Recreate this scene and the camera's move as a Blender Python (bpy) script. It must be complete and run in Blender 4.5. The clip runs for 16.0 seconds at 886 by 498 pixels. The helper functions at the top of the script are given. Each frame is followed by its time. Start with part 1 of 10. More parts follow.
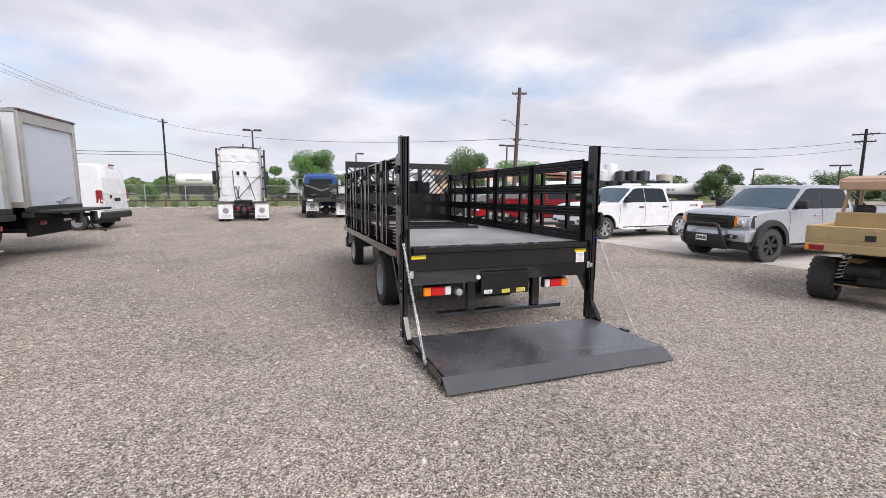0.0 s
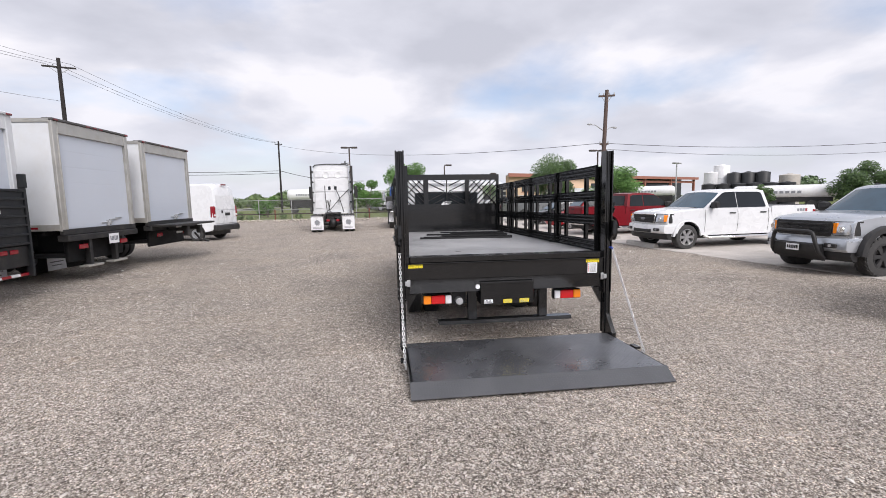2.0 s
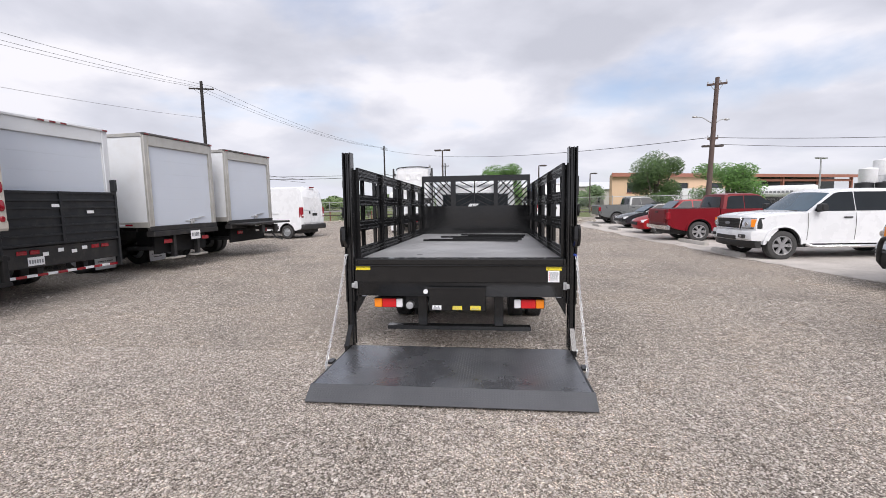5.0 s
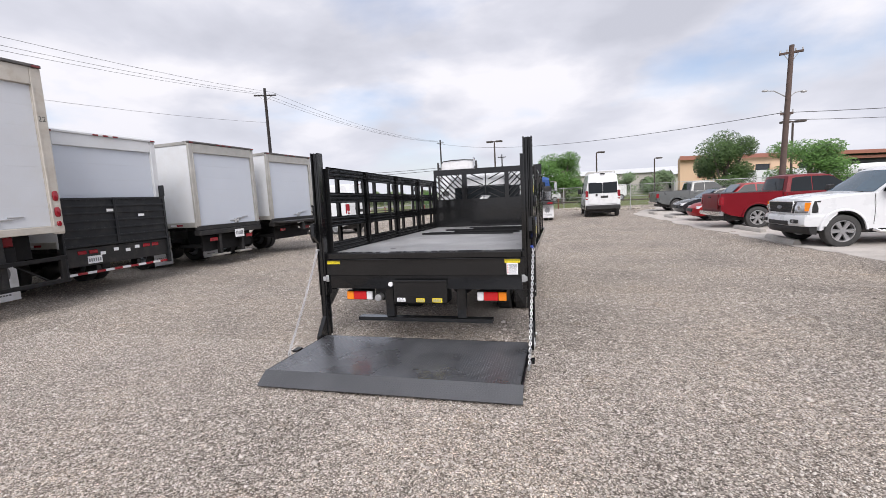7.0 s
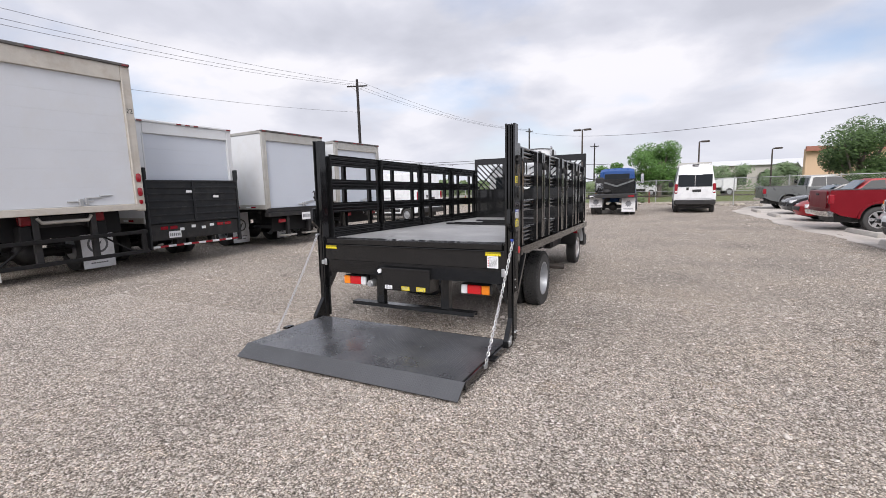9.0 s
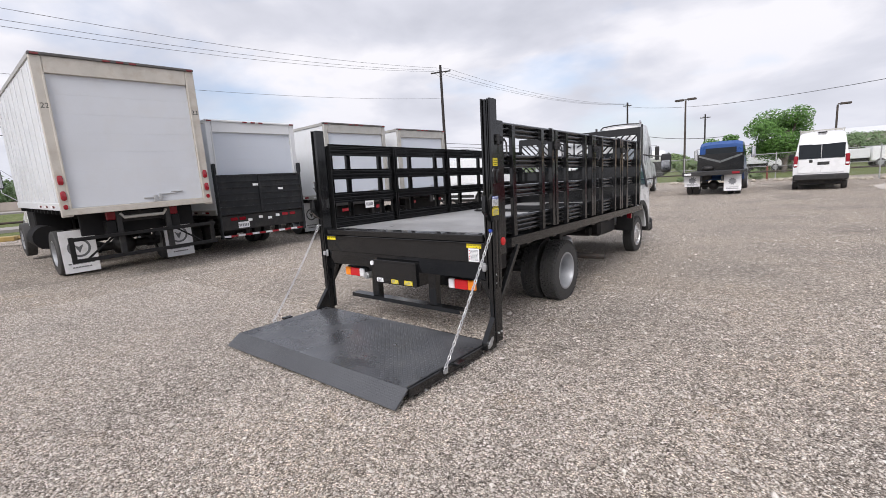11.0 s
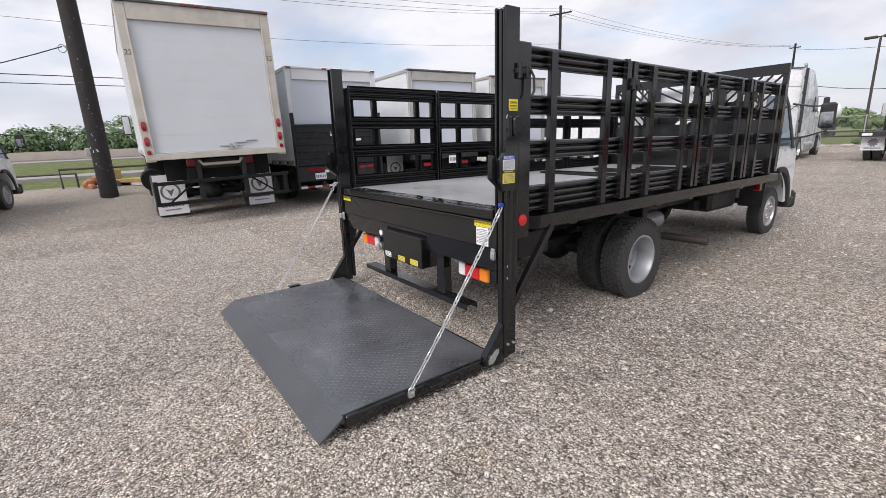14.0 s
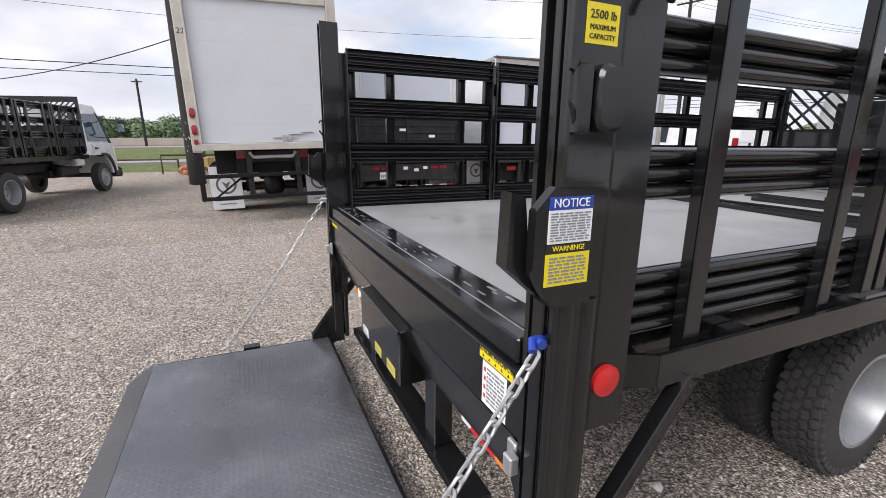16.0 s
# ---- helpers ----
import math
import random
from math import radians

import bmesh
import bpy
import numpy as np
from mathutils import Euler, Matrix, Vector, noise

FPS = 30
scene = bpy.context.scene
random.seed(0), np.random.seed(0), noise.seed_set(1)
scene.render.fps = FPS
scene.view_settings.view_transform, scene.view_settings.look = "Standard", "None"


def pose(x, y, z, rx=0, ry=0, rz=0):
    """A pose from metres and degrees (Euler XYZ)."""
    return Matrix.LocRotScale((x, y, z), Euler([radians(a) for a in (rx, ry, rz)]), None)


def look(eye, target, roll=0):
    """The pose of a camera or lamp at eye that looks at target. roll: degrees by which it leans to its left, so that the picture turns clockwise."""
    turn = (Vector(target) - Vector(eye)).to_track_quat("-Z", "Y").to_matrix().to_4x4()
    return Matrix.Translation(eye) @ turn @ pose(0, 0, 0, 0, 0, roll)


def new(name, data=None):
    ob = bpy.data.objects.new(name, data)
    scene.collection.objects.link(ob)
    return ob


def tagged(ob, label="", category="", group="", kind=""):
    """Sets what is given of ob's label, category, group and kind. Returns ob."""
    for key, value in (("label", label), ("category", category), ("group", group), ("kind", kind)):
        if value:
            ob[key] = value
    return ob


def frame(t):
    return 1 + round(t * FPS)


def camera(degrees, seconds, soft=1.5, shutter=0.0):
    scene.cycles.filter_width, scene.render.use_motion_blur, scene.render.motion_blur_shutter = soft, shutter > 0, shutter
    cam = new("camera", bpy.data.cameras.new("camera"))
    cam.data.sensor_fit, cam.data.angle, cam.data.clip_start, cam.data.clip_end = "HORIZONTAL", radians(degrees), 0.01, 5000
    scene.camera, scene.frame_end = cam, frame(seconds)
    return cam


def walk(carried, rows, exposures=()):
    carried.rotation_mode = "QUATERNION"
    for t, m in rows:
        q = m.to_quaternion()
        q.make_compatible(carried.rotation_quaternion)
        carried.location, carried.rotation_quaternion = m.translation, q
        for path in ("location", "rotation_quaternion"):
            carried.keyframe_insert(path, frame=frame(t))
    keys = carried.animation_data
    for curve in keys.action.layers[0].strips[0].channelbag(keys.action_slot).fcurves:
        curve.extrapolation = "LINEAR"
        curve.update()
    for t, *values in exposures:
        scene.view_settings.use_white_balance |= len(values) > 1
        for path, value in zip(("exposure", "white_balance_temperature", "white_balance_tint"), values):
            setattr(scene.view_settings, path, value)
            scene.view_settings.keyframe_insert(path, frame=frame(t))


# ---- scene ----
cam = camera(90.2, 16.0, soft=0.75)
PATH = [
    (0, (0.018, 0.016, 1.692), (0.695, 1.878, 1.423), 0.3),
    (0.5, (0.226, -0.188, 1.694), (0.761, 1.721, 1.431), -0.5),
    (1, (0.531, -0.227, 1.687), (0.944, 1.712, 1.427), -0.9),
    (1.5, (0.819, -0.297, 1.707), (1.171, 1.656, 1.462), -0.7),
    (2, (1.068, -0.362, 1.702), (1.324, 1.609, 1.478), -1.1),
    (2.5, (1.381, -0.306, 1.701), (1.525, 1.676, 1.476), -1.9),
    (3, (1.674, -0.286, 1.67), (1.719, 1.699, 1.429), -1.4),
    (5.5, (3.146, -0.175, 1.67), (2.877, 1.796, 1.466), -1.2),
    (6, (3.445, -0.05, 1.679), (3.125, 1.913, 1.469), -1.6),
    (6.5, (3.735, -0.115, 1.656), (3.33, 1.832, 1.447), -3.2),
    (7, (3.988, -0.118, 1.65), (3.479, 1.802, 1.419), -3.0),
    (7.5, (4.229, -0.059, 1.624), (3.589, 1.819, 1.367), -1.4),
    (8, (4.499, 0.001, 1.63), (3.776, 1.845, 1.353), -3.6),
    (8.5, (4.8, 0.134, 1.616), (3.992, 1.944, 1.352), -2.2),
    (11, (5.818, 1.252, 1.57), (4.575, 2.789, 1.259), -3.7),
    (11.5, (6.104, 1.359, 1.552), (4.723, 2.773, 1.247), 0.0),
    (12, (6.281, 1.493, 1.591), (4.869, 2.86, 1.216), -0.6),
    (12.5, (6.329, 1.781, 1.541), (4.837, 3.044, 1.118), 0.3),
    (13, (6.207, 2.009, 1.557), (4.675, 3.214, 1.112), -1.8),
    (13.5, (5.962, 2.280, 1.537), (4.420, 3.464, 1.069), -3.6),
    (14, (5.693, 2.608, 1.505), (4.132, 3.763, 1.026), -2.5),
    (14.5, (5.375, 2.984, 1.470), (3.775, 4.091, 0.998), -3.3),
    (15, (5.048, 3.355, 1.506), (3.441, 4.441, 1.015), -1.6),
    (15.5, (4.723, 3.707, 1.507), (2.996, 4.609, 1.055), 1.1),
    (16, (4.389, 4.021, 1.494), (2.619, 4.822, 1.021), -0.3),
]
walk(cam, [(t, look(eye, target, roll)) for t, eye, target, roll in PATH], exposures=[(0.0, 0.25, 6440, 16), (14.5, 0.25, 6440, 15), (15.5, 0.36, 6440, 15), (16.0, 0.38, 6440, 15)])

# ---- sky, sun ----
SUN_EL, SUN_AZ = radians(43), radians(162)
world = bpy.data.worlds.new("overcast_sky")
scene.world = world
world.use_nodes = True
wn, wl = world.node_tree.nodes, world.node_tree.links
wn.clear()


def wnode(kind, **kw):
    n = wn.new(kind)
    for k, v in kw.items():
        n.inputs[k].default_value = v
    return n


def ramp(nodes, stops, mode="LINEAR"):
    r = nodes.new("ShaderNodeValToRGB")
    r.color_ramp.interpolation = mode
    el = r.color_ramp.elements
    while len(el) < len(stops):
        el.new(0.5)
    for e, (p, c) in zip(el, stops):
        e.position = p
        e.color = (*c, 1) if len(c) == 3 else c
    return r


sky = wn.new("ShaderNodeTexSky")
sky.sky_type = "NISHITA"
sky.sun_disc = False
sky.sun_elevation, sky.sun_rotation = SUN_EL, SUN_AZ
sky.air_density, sky.dust_density = 1.0, 2.0
skyp = wn.new("ShaderNodeVectorMath"); skyp.operation = "SCALE"
skyp.inputs["Scale"].default_value = 0.145
wl.new(sky.outputs[0], skyp.inputs[0])
# cloud deck: the view direction is projected on a flat layer so that clouds flatten towards the horizon
geo = wn.new("ShaderNodeTexCoord")
sep = wn.new("ShaderNodeSeparateXYZ"); wl.new(geo.outputs["Generated"], sep.inputs[0])
zc = wn.new("ShaderNodeMath"); zc.operation = "MAXIMUM"; zc.inputs[1].default_value = 0.0
wl.new(sep.outputs["Z"], zc.inputs[0])
za = wn.new("ShaderNodeMath"); za.operation = "ADD"; za.inputs[1].default_value = 0.26
wl.new(zc.outputs[0], za.inputs[0])
dx = wn.new("ShaderNodeMath"); dx.operation = "DIVIDE"
dy = wn.new("ShaderNodeMath"); dy.operation = "DIVIDE"
wl.new(sep.outputs["X"], dx.inputs[0]); wl.new(za.outputs[0], dx.inputs[1])
wl.new(sep.outputs["Y"], dy.inputs[0]); wl.new(za.outputs[0], dy.inputs[1])
com = wn.new("ShaderNodeCombineXYZ")
wl.new(dx.outputs[0], com.inputs[0]); wl.new(dy.outputs[0], com.inputs[1])
mp = wn.new("ShaderNodeMapping"); mp.inputs["Location"].default_value = (3.1, 0.4, 0)
wl.new(com.outputs[0], mp.inputs["Vector"])
cl = wnode("ShaderNodeTexNoise", Scale=1.05, Detail=7.0, Roughness=0.50, Distortion=0.1)
wl.new(mp.outputs[0], cl.inputs["Vector"])
cover = ramp(wn, [(0.30, (0.15, 0.15, 0.15)), (0.47, (1, 1, 1))])
wl.new(cl.outputs["Fac"], cover.inputs[0])
mp2 = wn.new("ShaderNodeMapping"); mp2.inputs["Location"].default_value = (8.0, 2.2, 0)
wl.new(com.outputs[0], mp2.inputs["Vector"])
sh = wnode("ShaderNodeTexNoise", Scale=1.5, Detail=7.0, Roughness=0.5, Distortion=0.15)
wl.new(mp2.outputs[0], sh.inputs["Vector"])
tone = ramp(wn, [(0.33, (0.50, 0.525, 0.575)), (0.47, (0.61, 0.635, 0.685)), (0.60, (0.80, 0.81, 0.83))])
wl.new(sh.outputs["Fac"], tone.inputs[0])
mixc = wn.new("ShaderNodeMix"); mixc.data_type = "RGBA"
wl.new(cover.outputs[0], mixc.inputs["Factor"])
wl.new(skyp.outputs[0], mixc.inputs["A"])
wl.new(tone.outputs[0], mixc.inputs["B"])
# pale haze close to the horizon
hz = wn.new("ShaderNodeMapRange")
hz.inputs["From Min"].default_value, hz.inputs["From Max"].default_value = 0.0, 0.22
hz.inputs["To Min"].default_value, hz.inputs["To Max"].default_value = 0.75, 0.0
wl.new(zc.outputs[0], hz.inputs["Value"])
mixh = wn.new("ShaderNodeMix"); mixh.data_type = "RGBA"
mixh.inputs["B"].default_value = (0.66, 0.69, 0.74, 1)
wl.new(hz.outputs[0], mixh.inputs["Factor"]); wl.new(mixc.outputs["Result"], mixh.inputs["A"])
bg = wnode("ShaderNodeBackground", Strength=1.0)
wl.new(mixh.outputs["Result"], bg.inputs["Color"])
wo = wn.new("ShaderNodeOutputWorld"); wl.new(bg.outputs[0], wo.inputs["Surface"])

sun_data = bpy.data.lights.new("sun", "SUN")
sun_data.energy, sun_data.angle, sun_data.color = 2.5, radians(36), (1.0, 0.975, 0.925)
sun = new("sun", sun_data)
sun_dir = Vector((math.sin(SUN_AZ) * math.cos(SUN_EL), math.cos(SUN_AZ) * math.cos(SUN_EL), math.sin(SUN_EL)))
sun.matrix_world = look(sun_dir * 60, (0, 0, 0))


# ---- materials ----
def mat(name, col, rough=0.5, metal=0.0, vary=0.12, scale=3.0, fine=60.0, bump=0.0, bump_scale=120.0, dirt=None, dirt_amt=0.0,
        coat=0.0, spec=0.5, emit=0.0, rvary=0.15, per=0.0):
    """A painted, metal, rubber or plastic surface: broad and fine colour variation, uneven gloss, fine relief, dirt."""
    m = bpy.data.materials.new(name)
    m.use_nodes = True
    nt = m.node_tree
    n, l = nt.nodes, nt.links
    p = n["Principled BSDF"]
    tc = n.new("ShaderNodeTexCoord")
    n1 = n.new("ShaderNodeTexNoise"); n1.inputs["Scale"].default_value = scale; n1.inputs["Detail"].default_value = 5
    n2 = n.new("ShaderNodeTexNoise"); n2.inputs["Scale"].default_value = fine; n2.inputs["Detail"].default_value = 3
    l.new(tc.outputs["Object"], n1.inputs["Vector"]); l.new(tc.outputs["Object"], n2.inputs["Vector"])
    add = n.new("ShaderNodeMath"); add.operation = "MULTIPLY_ADD"; add.inputs[1].default_value = 0.35
    l.new(n2.outputs["Fac"], add.inputs[0]); l.new(n1.outputs["Fac"], add.inputs[2])
    mr = n.new("ShaderNodeMapRange")
    mr.inputs["From Min"].default_value, mr.inputs["From Max"].default_value = 0.4, 0.95
    mr.inputs["To Min"].default_value, mr.inputs["To Max"].default_value = 1 - vary, 1 + vary
    l.new(add.outputs[0], mr.inputs["Value"])
    val = mr.outputs[0]
    if per:
        oi = n.new("ShaderNodeObjectInfo")
        pm = n.new("ShaderNodeMapRange")
        pm.inputs["To Min"].default_value, pm.inputs["To Max"].default_value = 1 - per, 1 + per
        l.new(oi.outputs["Random"], pm.inputs["Value"])
        mm = n.new("ShaderNodeMath"); mm.operation = "MULTIPLY"
        l.new(val, mm.inputs[0]); l.new(pm.outputs[0], mm.inputs[1])
        val = mm.outputs[0]
    sc = n.new("ShaderNodeVectorMath"); sc.operation = "SCALE"
    sc.inputs[0].default_value = col
    l.new(val, sc.inputs["Scale"])
    colour = sc.outputs[0]
    if dirt:
        dn = n.new("ShaderNodeTexNoise"); dn.inputs["Scale"].default_value = scale * 1.7; dn.inputs["Detail"].default_value = 8
        dn.inputs["Roughness"].default_value = 0.65
        l.new(tc.outputs["Object"], dn.inputs["Vector"])
        dr = n.new("ShaderNodeMapRange")
        dr.inputs["From Min"].default_value, dr.inputs["From Max"].default_value = 0.48, 0.72
        dr.inputs["To Max"].default_value = dirt_amt
        l.new(dn.outputs["Fac"], dr.inputs["Value"])
        mx = n.new("ShaderNodeMix"); mx.data_type = "RGBA"
        l.new(dr.outputs[0], mx.inputs["Factor"]); l.new(colour, mx.inputs["A"])
        mx.inputs["B"].default_value = (*dirt, 1)
        colour = mx.outputs["Result"]
    l.new(colour, p.inputs["Base Color"])
    rr = n.new("ShaderNodeMapRange")
    rr.inputs["From Min"].default_value, rr.inputs["From Max"].default_value = 0.3, 0.7
    rr.inputs["To Min"].default_value, rr.inputs["To Max"].default_value = max(0.02, rough - rvary * rough), min(1, rough + rvary * rough)
    l.new(n1.outputs["Fac"], rr.inputs["Value"]); l.new(rr.outputs[0], p.inputs["Roughness"])
    p.inputs["Metallic"].default_value = metal
    p.inputs["Coat Weight"].default_value = coat
    p.inputs["Coat Roughness"].default_value = 0.08
    p.inputs["Specular IOR Level"].default_value = spec
    if emit:
        l.new(colour, p.inputs["Emission Color"]); p.inputs["Emission Strength"].default_value = emit
    if bump:
        b = n.new("ShaderNodeBump"); b.inputs["Strength"].default_value = bump; b.inputs["Distance"].default_value = 0.01
        bn = n.new("ShaderNodeTexNoise"); bn.inputs["Scale"].default_value = bump_scale; bn.inputs["Detail"].default_value = 4
        l.new(tc.outputs["Object"], bn.inputs["Vector"]); l.new(bn.outputs["Fac"], b.inputs["Height"])
        l.new(b.outputs[0], p.inputs["Normal"])
    return m


DUST = (0.30, 0.26, 0.21)
BLACK = mat("black_gloss_paint", (0.0095, 0.0098, 0.0105), 0.13, vary=0.25, bump=0.05, bump_scale=9, dirt=(0.030, 0.031, 0.032), dirt_amt=0.14, rvary=0.4, spec=0.56)
# deck paint: the base is lightened to carry part of the sky's sheen
DECKSHEEN = mat("deck_paint_with_sheen", (0.29, 0.292, 0.297), 0.43, vary=0.25, scale=1.2, bump=0.12, bump_scale=60, dirt=(0.38, 0.376, 0.37), dirt_amt=0.5, spec=0.85, rvary=0.4)
UNDERBODY = mat("black_underbody", (0.009, 0.009, 0.010), 0.7, vary=0.3, dirt=(0.022, 0.020, 0.018), dirt_amt=0.4, spec=0.25)
PLATE = mat("dark_steel_plate", (0.175, 0.182, 0.197), 0.31, metal=0.72, vary=0.25, scale=1.6, bump=0.05, bump_scale=25, dirt=(0.30, 0.307, 0.32), dirt_amt=0.55, rvary=0.5, spec=0.6)
RAMP = mat("worn_black_ramp", (0.055, 0.058, 0.064), 0.34, vary=0.25, scale=2, bump=0.06, bump_scale=50, dirt=(0.085, 0.087, 0.094), dirt_amt=0.4, spec=0.7)
CHASSIS = mat("chassis_black", (0.012, 0.012, 0.013), 0.55, vary=0.3, dirt=(0.08, 0.07, 0.06), dirt_amt=0.4)
RUBBER = mat("tyre_rubber", (0.040, 0.040, 0.040), 0.66, vary=0.3, scale=8, bump=0.25, bump_scale=90, dirt=(0.085, 0.078, 0.07), dirt_amt=0.35)
RIM = mat("grey_wheel_steel", (0.37, 0.385, 0.405), 0.40, metal=0.4, vary=0.2, scale=6, dirt=(0.30, 0.29, 0.28), dirt_amt=0.4)
ALLOY = mat("silver_alloy", (0.55, 0.55, 0.56), 0.3, metal=0.8, vary=0.1, dirt=DUST, dirt_amt=0.2)
CHAIN = mat("zinc_chain", (0.52, 0.52, 0.53), 0.38, metal=0.7, vary=0.15)
ZINC = mat("zinc_bracket", (0.55, 0.56, 0.57), 0.42, metal=0.8, vary=0.2)
WHITE = mat("white_vehicle_paint", (0.74, 0.755, 0.77), 0.28, vary=0.03, coat=0.5, dirt=(0.66, 0.65, 0.63), dirt_amt=0.05, bump=0.0)
BOXWHITE = mat("white_box_skin", (0.66, 0.68, 0.70), 0.38, vary=0.05, scale=1.5, dirt=(0.55, 0.53, 0.49), dirt_amt=0.3, bump=0.03, bump_scale=8)
DOORWHITE = mat("roll_door_white", (0.60, 0.625, 0.665), 0.42, vary=0.05, scale=1.0, dirt=(0.55, 0.54, 0.52), dirt_amt=0.28)
DOORFRESH = mat("clean_roll_door", (0.57, 0.615, 0.685), 0.4, vary=0.03, scale=1.0, dirt=(0.6, 0.6, 0.6), dirt_amt=0.15)
CAPDARK = mat("dark_roof_cap", (0.085, 0.083, 0.082), 0.6, vary=0.25, dirt=(0.20, 0.185, 0.17), dirt_amt=0.5)
ALUM = mat("brushed_aluminium", (0.50, 0.49, 0.46), 0.42, metal=0.65, vary=0.15, dirt=(0.40, 0.36, 0.29), dirt_amt=0.4)
OLDTRIM = mat("worn_cream_frame", (0.53, 0.50, 0.45), 0.5, metal=0.15, vary=0.12, dirt=(0.36, 0.29, 0.22), dirt_amt=0.45)
LIFTGREY = mat("dark_liftgate_steel", (0.014, 0.016, 0.019), 0.45, vary=0.3, dirt=(0.055, 0.053, 0.050), dirt_amt=0.45, spec=0.35)
SILVER = mat("silver_vehicle_paint", (0.50, 0.53, 0.57), 0.30, metal=0.7, vary=0.05, coat=0.6)
REDP = mat("red_vehicle_paint", (0.17, 0.004, 0.010), 0.32, vary=0.1, spec=0.3)
REDP2 = mat("bright_red_paint", (0.30, 0.010, 0.014), 0.32, vary=0.1, spec=0.3)
DARKP = mat("charcoal_vehicle_paint", (0.016, 0.018, 0.022), 0.25, vary=0.1, coat=0.7)
GREYP = mat("grey_vehicle_paint", (0.17, 0.18, 0.18), 0.3, metal=0.4, vary=0.08, coat=0.5)
BLUEP = mat("blue_vehicle_paint", (0.018, 0.075, 0.26), 0.3, vary=0.1, coat=0.5)
ROOFTAN = mat("faded_pink_tan_roof", (0.50, 0.34, 0.23), 0.6, vary=0.1, dirt=DUST, dirt_amt=0.3)
TAN = mat("tan_utility_plastic", (0.46, 0.34, 0.17), 0.5, vary=0.1, dirt=DUST, dirt_amt=0.2, bump=0.05)
TRIM = mat("black_plastic_trim", (0.018, 0.018, 0.019), 0.55, vary=0.2, dirt=(0.09, 0.085, 0.08), dirt_amt=0.3)
GLASSDK = mat("dark_window_glass", (0.02, 0.024, 0.028), 0.04, vary=0.1, spec=0.18)
# the blue in this glass colour stands for reflected sky
GLASSSKY = mat("windscreen_glass_sky_tint", (0.035, 0.075, 0.11), 0.03, vary=0.15, spec=0.8)
CHROME = mat("chrome", (0.75, 0.75, 0.76), 0.12, metal=1.0, vary=0.03)
LAMPRED = mat("red_lamp_lens", (0.27, 0.007, 0.016), 0.18, vary=0.08, coat=0.5)
LENSRED = mat("bright_red_lens", (0.62, 0.012, 0.016), 0.18, vary=0.08, coat=0.5)
LAMPDKRED = mat("dull_red_lens", (0.17, 0.014, 0.018), 0.25, vary=0.15, coat=0.3)
LAMPORANGE = mat("amber_lamp_lens", (0.95, 0.28, 0.015), 0.18, vary=0.08, coat=0.5)
HEADLAMP = mat("headlamp_glass", (0.55, 0.57, 0.60), 0.08, metal=0.6, vary=0.25, scale=14, coat=0.6)
LAMPWHITE = mat("clear_lamp_lens", (0.78, 0.78, 0.80), 0.12, vary=0.05, coat=0.5)
YELLOW = mat("yellow_sticker", (0.80, 0.66, 0.02), 0.4, vary=0.05)
PAPER = mat("white_sticker", (0.82, 0.83, 0.84), 0.45, vary=0.03)
STBLUE = mat("blue_sticker", (0.02, 0.06, 0.36), 0.4, vary=0.05)
INK = mat("sticker_ink", (0.015, 0.015, 0.016), 0.5, vary=0.05)
FADEDBLACK = mat("faded_black_print", (0.12, 0.124, 0.132), 0.6, vary=0.2)
INKGREY = mat("faded_ink", (0.23, 0.24, 0.26), 0.6, vary=0.1)
REDWHITE_R = mat("reflective_red", (0.55, 0.02, 0.02), 0.35, vary=0.1)
FLAPW = mat("white_mud_flap", (0.74, 0.75, 0.77), 0.45, vary=0.06, dirt=(0.42, 0.40, 0.36), dirt_amt=0.4)
SCRAP = mat("weathered_paper_scraps", (0.42, 0.42, 0.41), 0.8, vary=0.3, scale=20, dirt=(0.20, 0.19, 0.18), dirt_amt=0.5)
WOODPOLE = mat("dark_creosote_pole", (0.022, 0.019, 0.019), 0.85, vary=0.35, scale=5, fine=40, bump=0.5, bump_scale=30, dirt=(0.055, 0.046, 0.042), dirt_amt=0.35)
WOODPOLE2 = mat("weathered_pole", (0.10, 0.07, 0.06), 0.85, vary=0.3, scale=5, bump=0.4, bump_scale=30)
WIRE = mat("black_cable", (0.03, 0.03, 0.032), 0.7, vary=0.1)
GALV = mat("galvanised_pipe", (0.42, 0.43, 0.43), 0.5, metal=0.5, vary=0.15)
PIPEFENCE = mat("rusty_dark_pipe", (0.05, 0.042, 0.038), 0.7, vary=0.3, dirt=(0.16, 0.09, 0.05), dirt_amt=0.4)
REDPOST = mat("red_brown_post", (0.20, 0.07, 0.05), 0.7, vary=0.2)
CONC = mat("concrete_stop", (0.44, 0.42, 0.39), 0.85, vary=0.15, scale=4, bump=0.3, bump_scale=60, dirt=(0.28, 0.25, 0.21), dirt_amt=0.4)
TANKBLK = mat("black_poly_tank", (0.022, 0.024, 0.027), 0.5, vary=0.15)
TANKWHT = mat("white_tank", (0.75, 0.76, 0.77), 0.45, vary=0.06, dirt=(0.5, 0.46, 0.4), dirt_amt=0.3)
STUCCO = mat("orange_tan_stucco", (0.60, 0.43, 0.29), 0.85, vary=0.08, scale=0.4, bump=0.15, bump_scale=20)
STUCCORED = mat("brick_red_trim", (0.33, 0.14, 0.10), 0.7, vary=0.1, scale=0.5)
WINDARK = mat("shaded_opening_glass", (0.03, 0.035, 0.04), 0.15, vary=0.2)
ROCK = mat("pale_rock", (0.42, 0.38, 0.32), 0.9, vary=0.25, scale=3, bump=0.4, bump_scale=20)
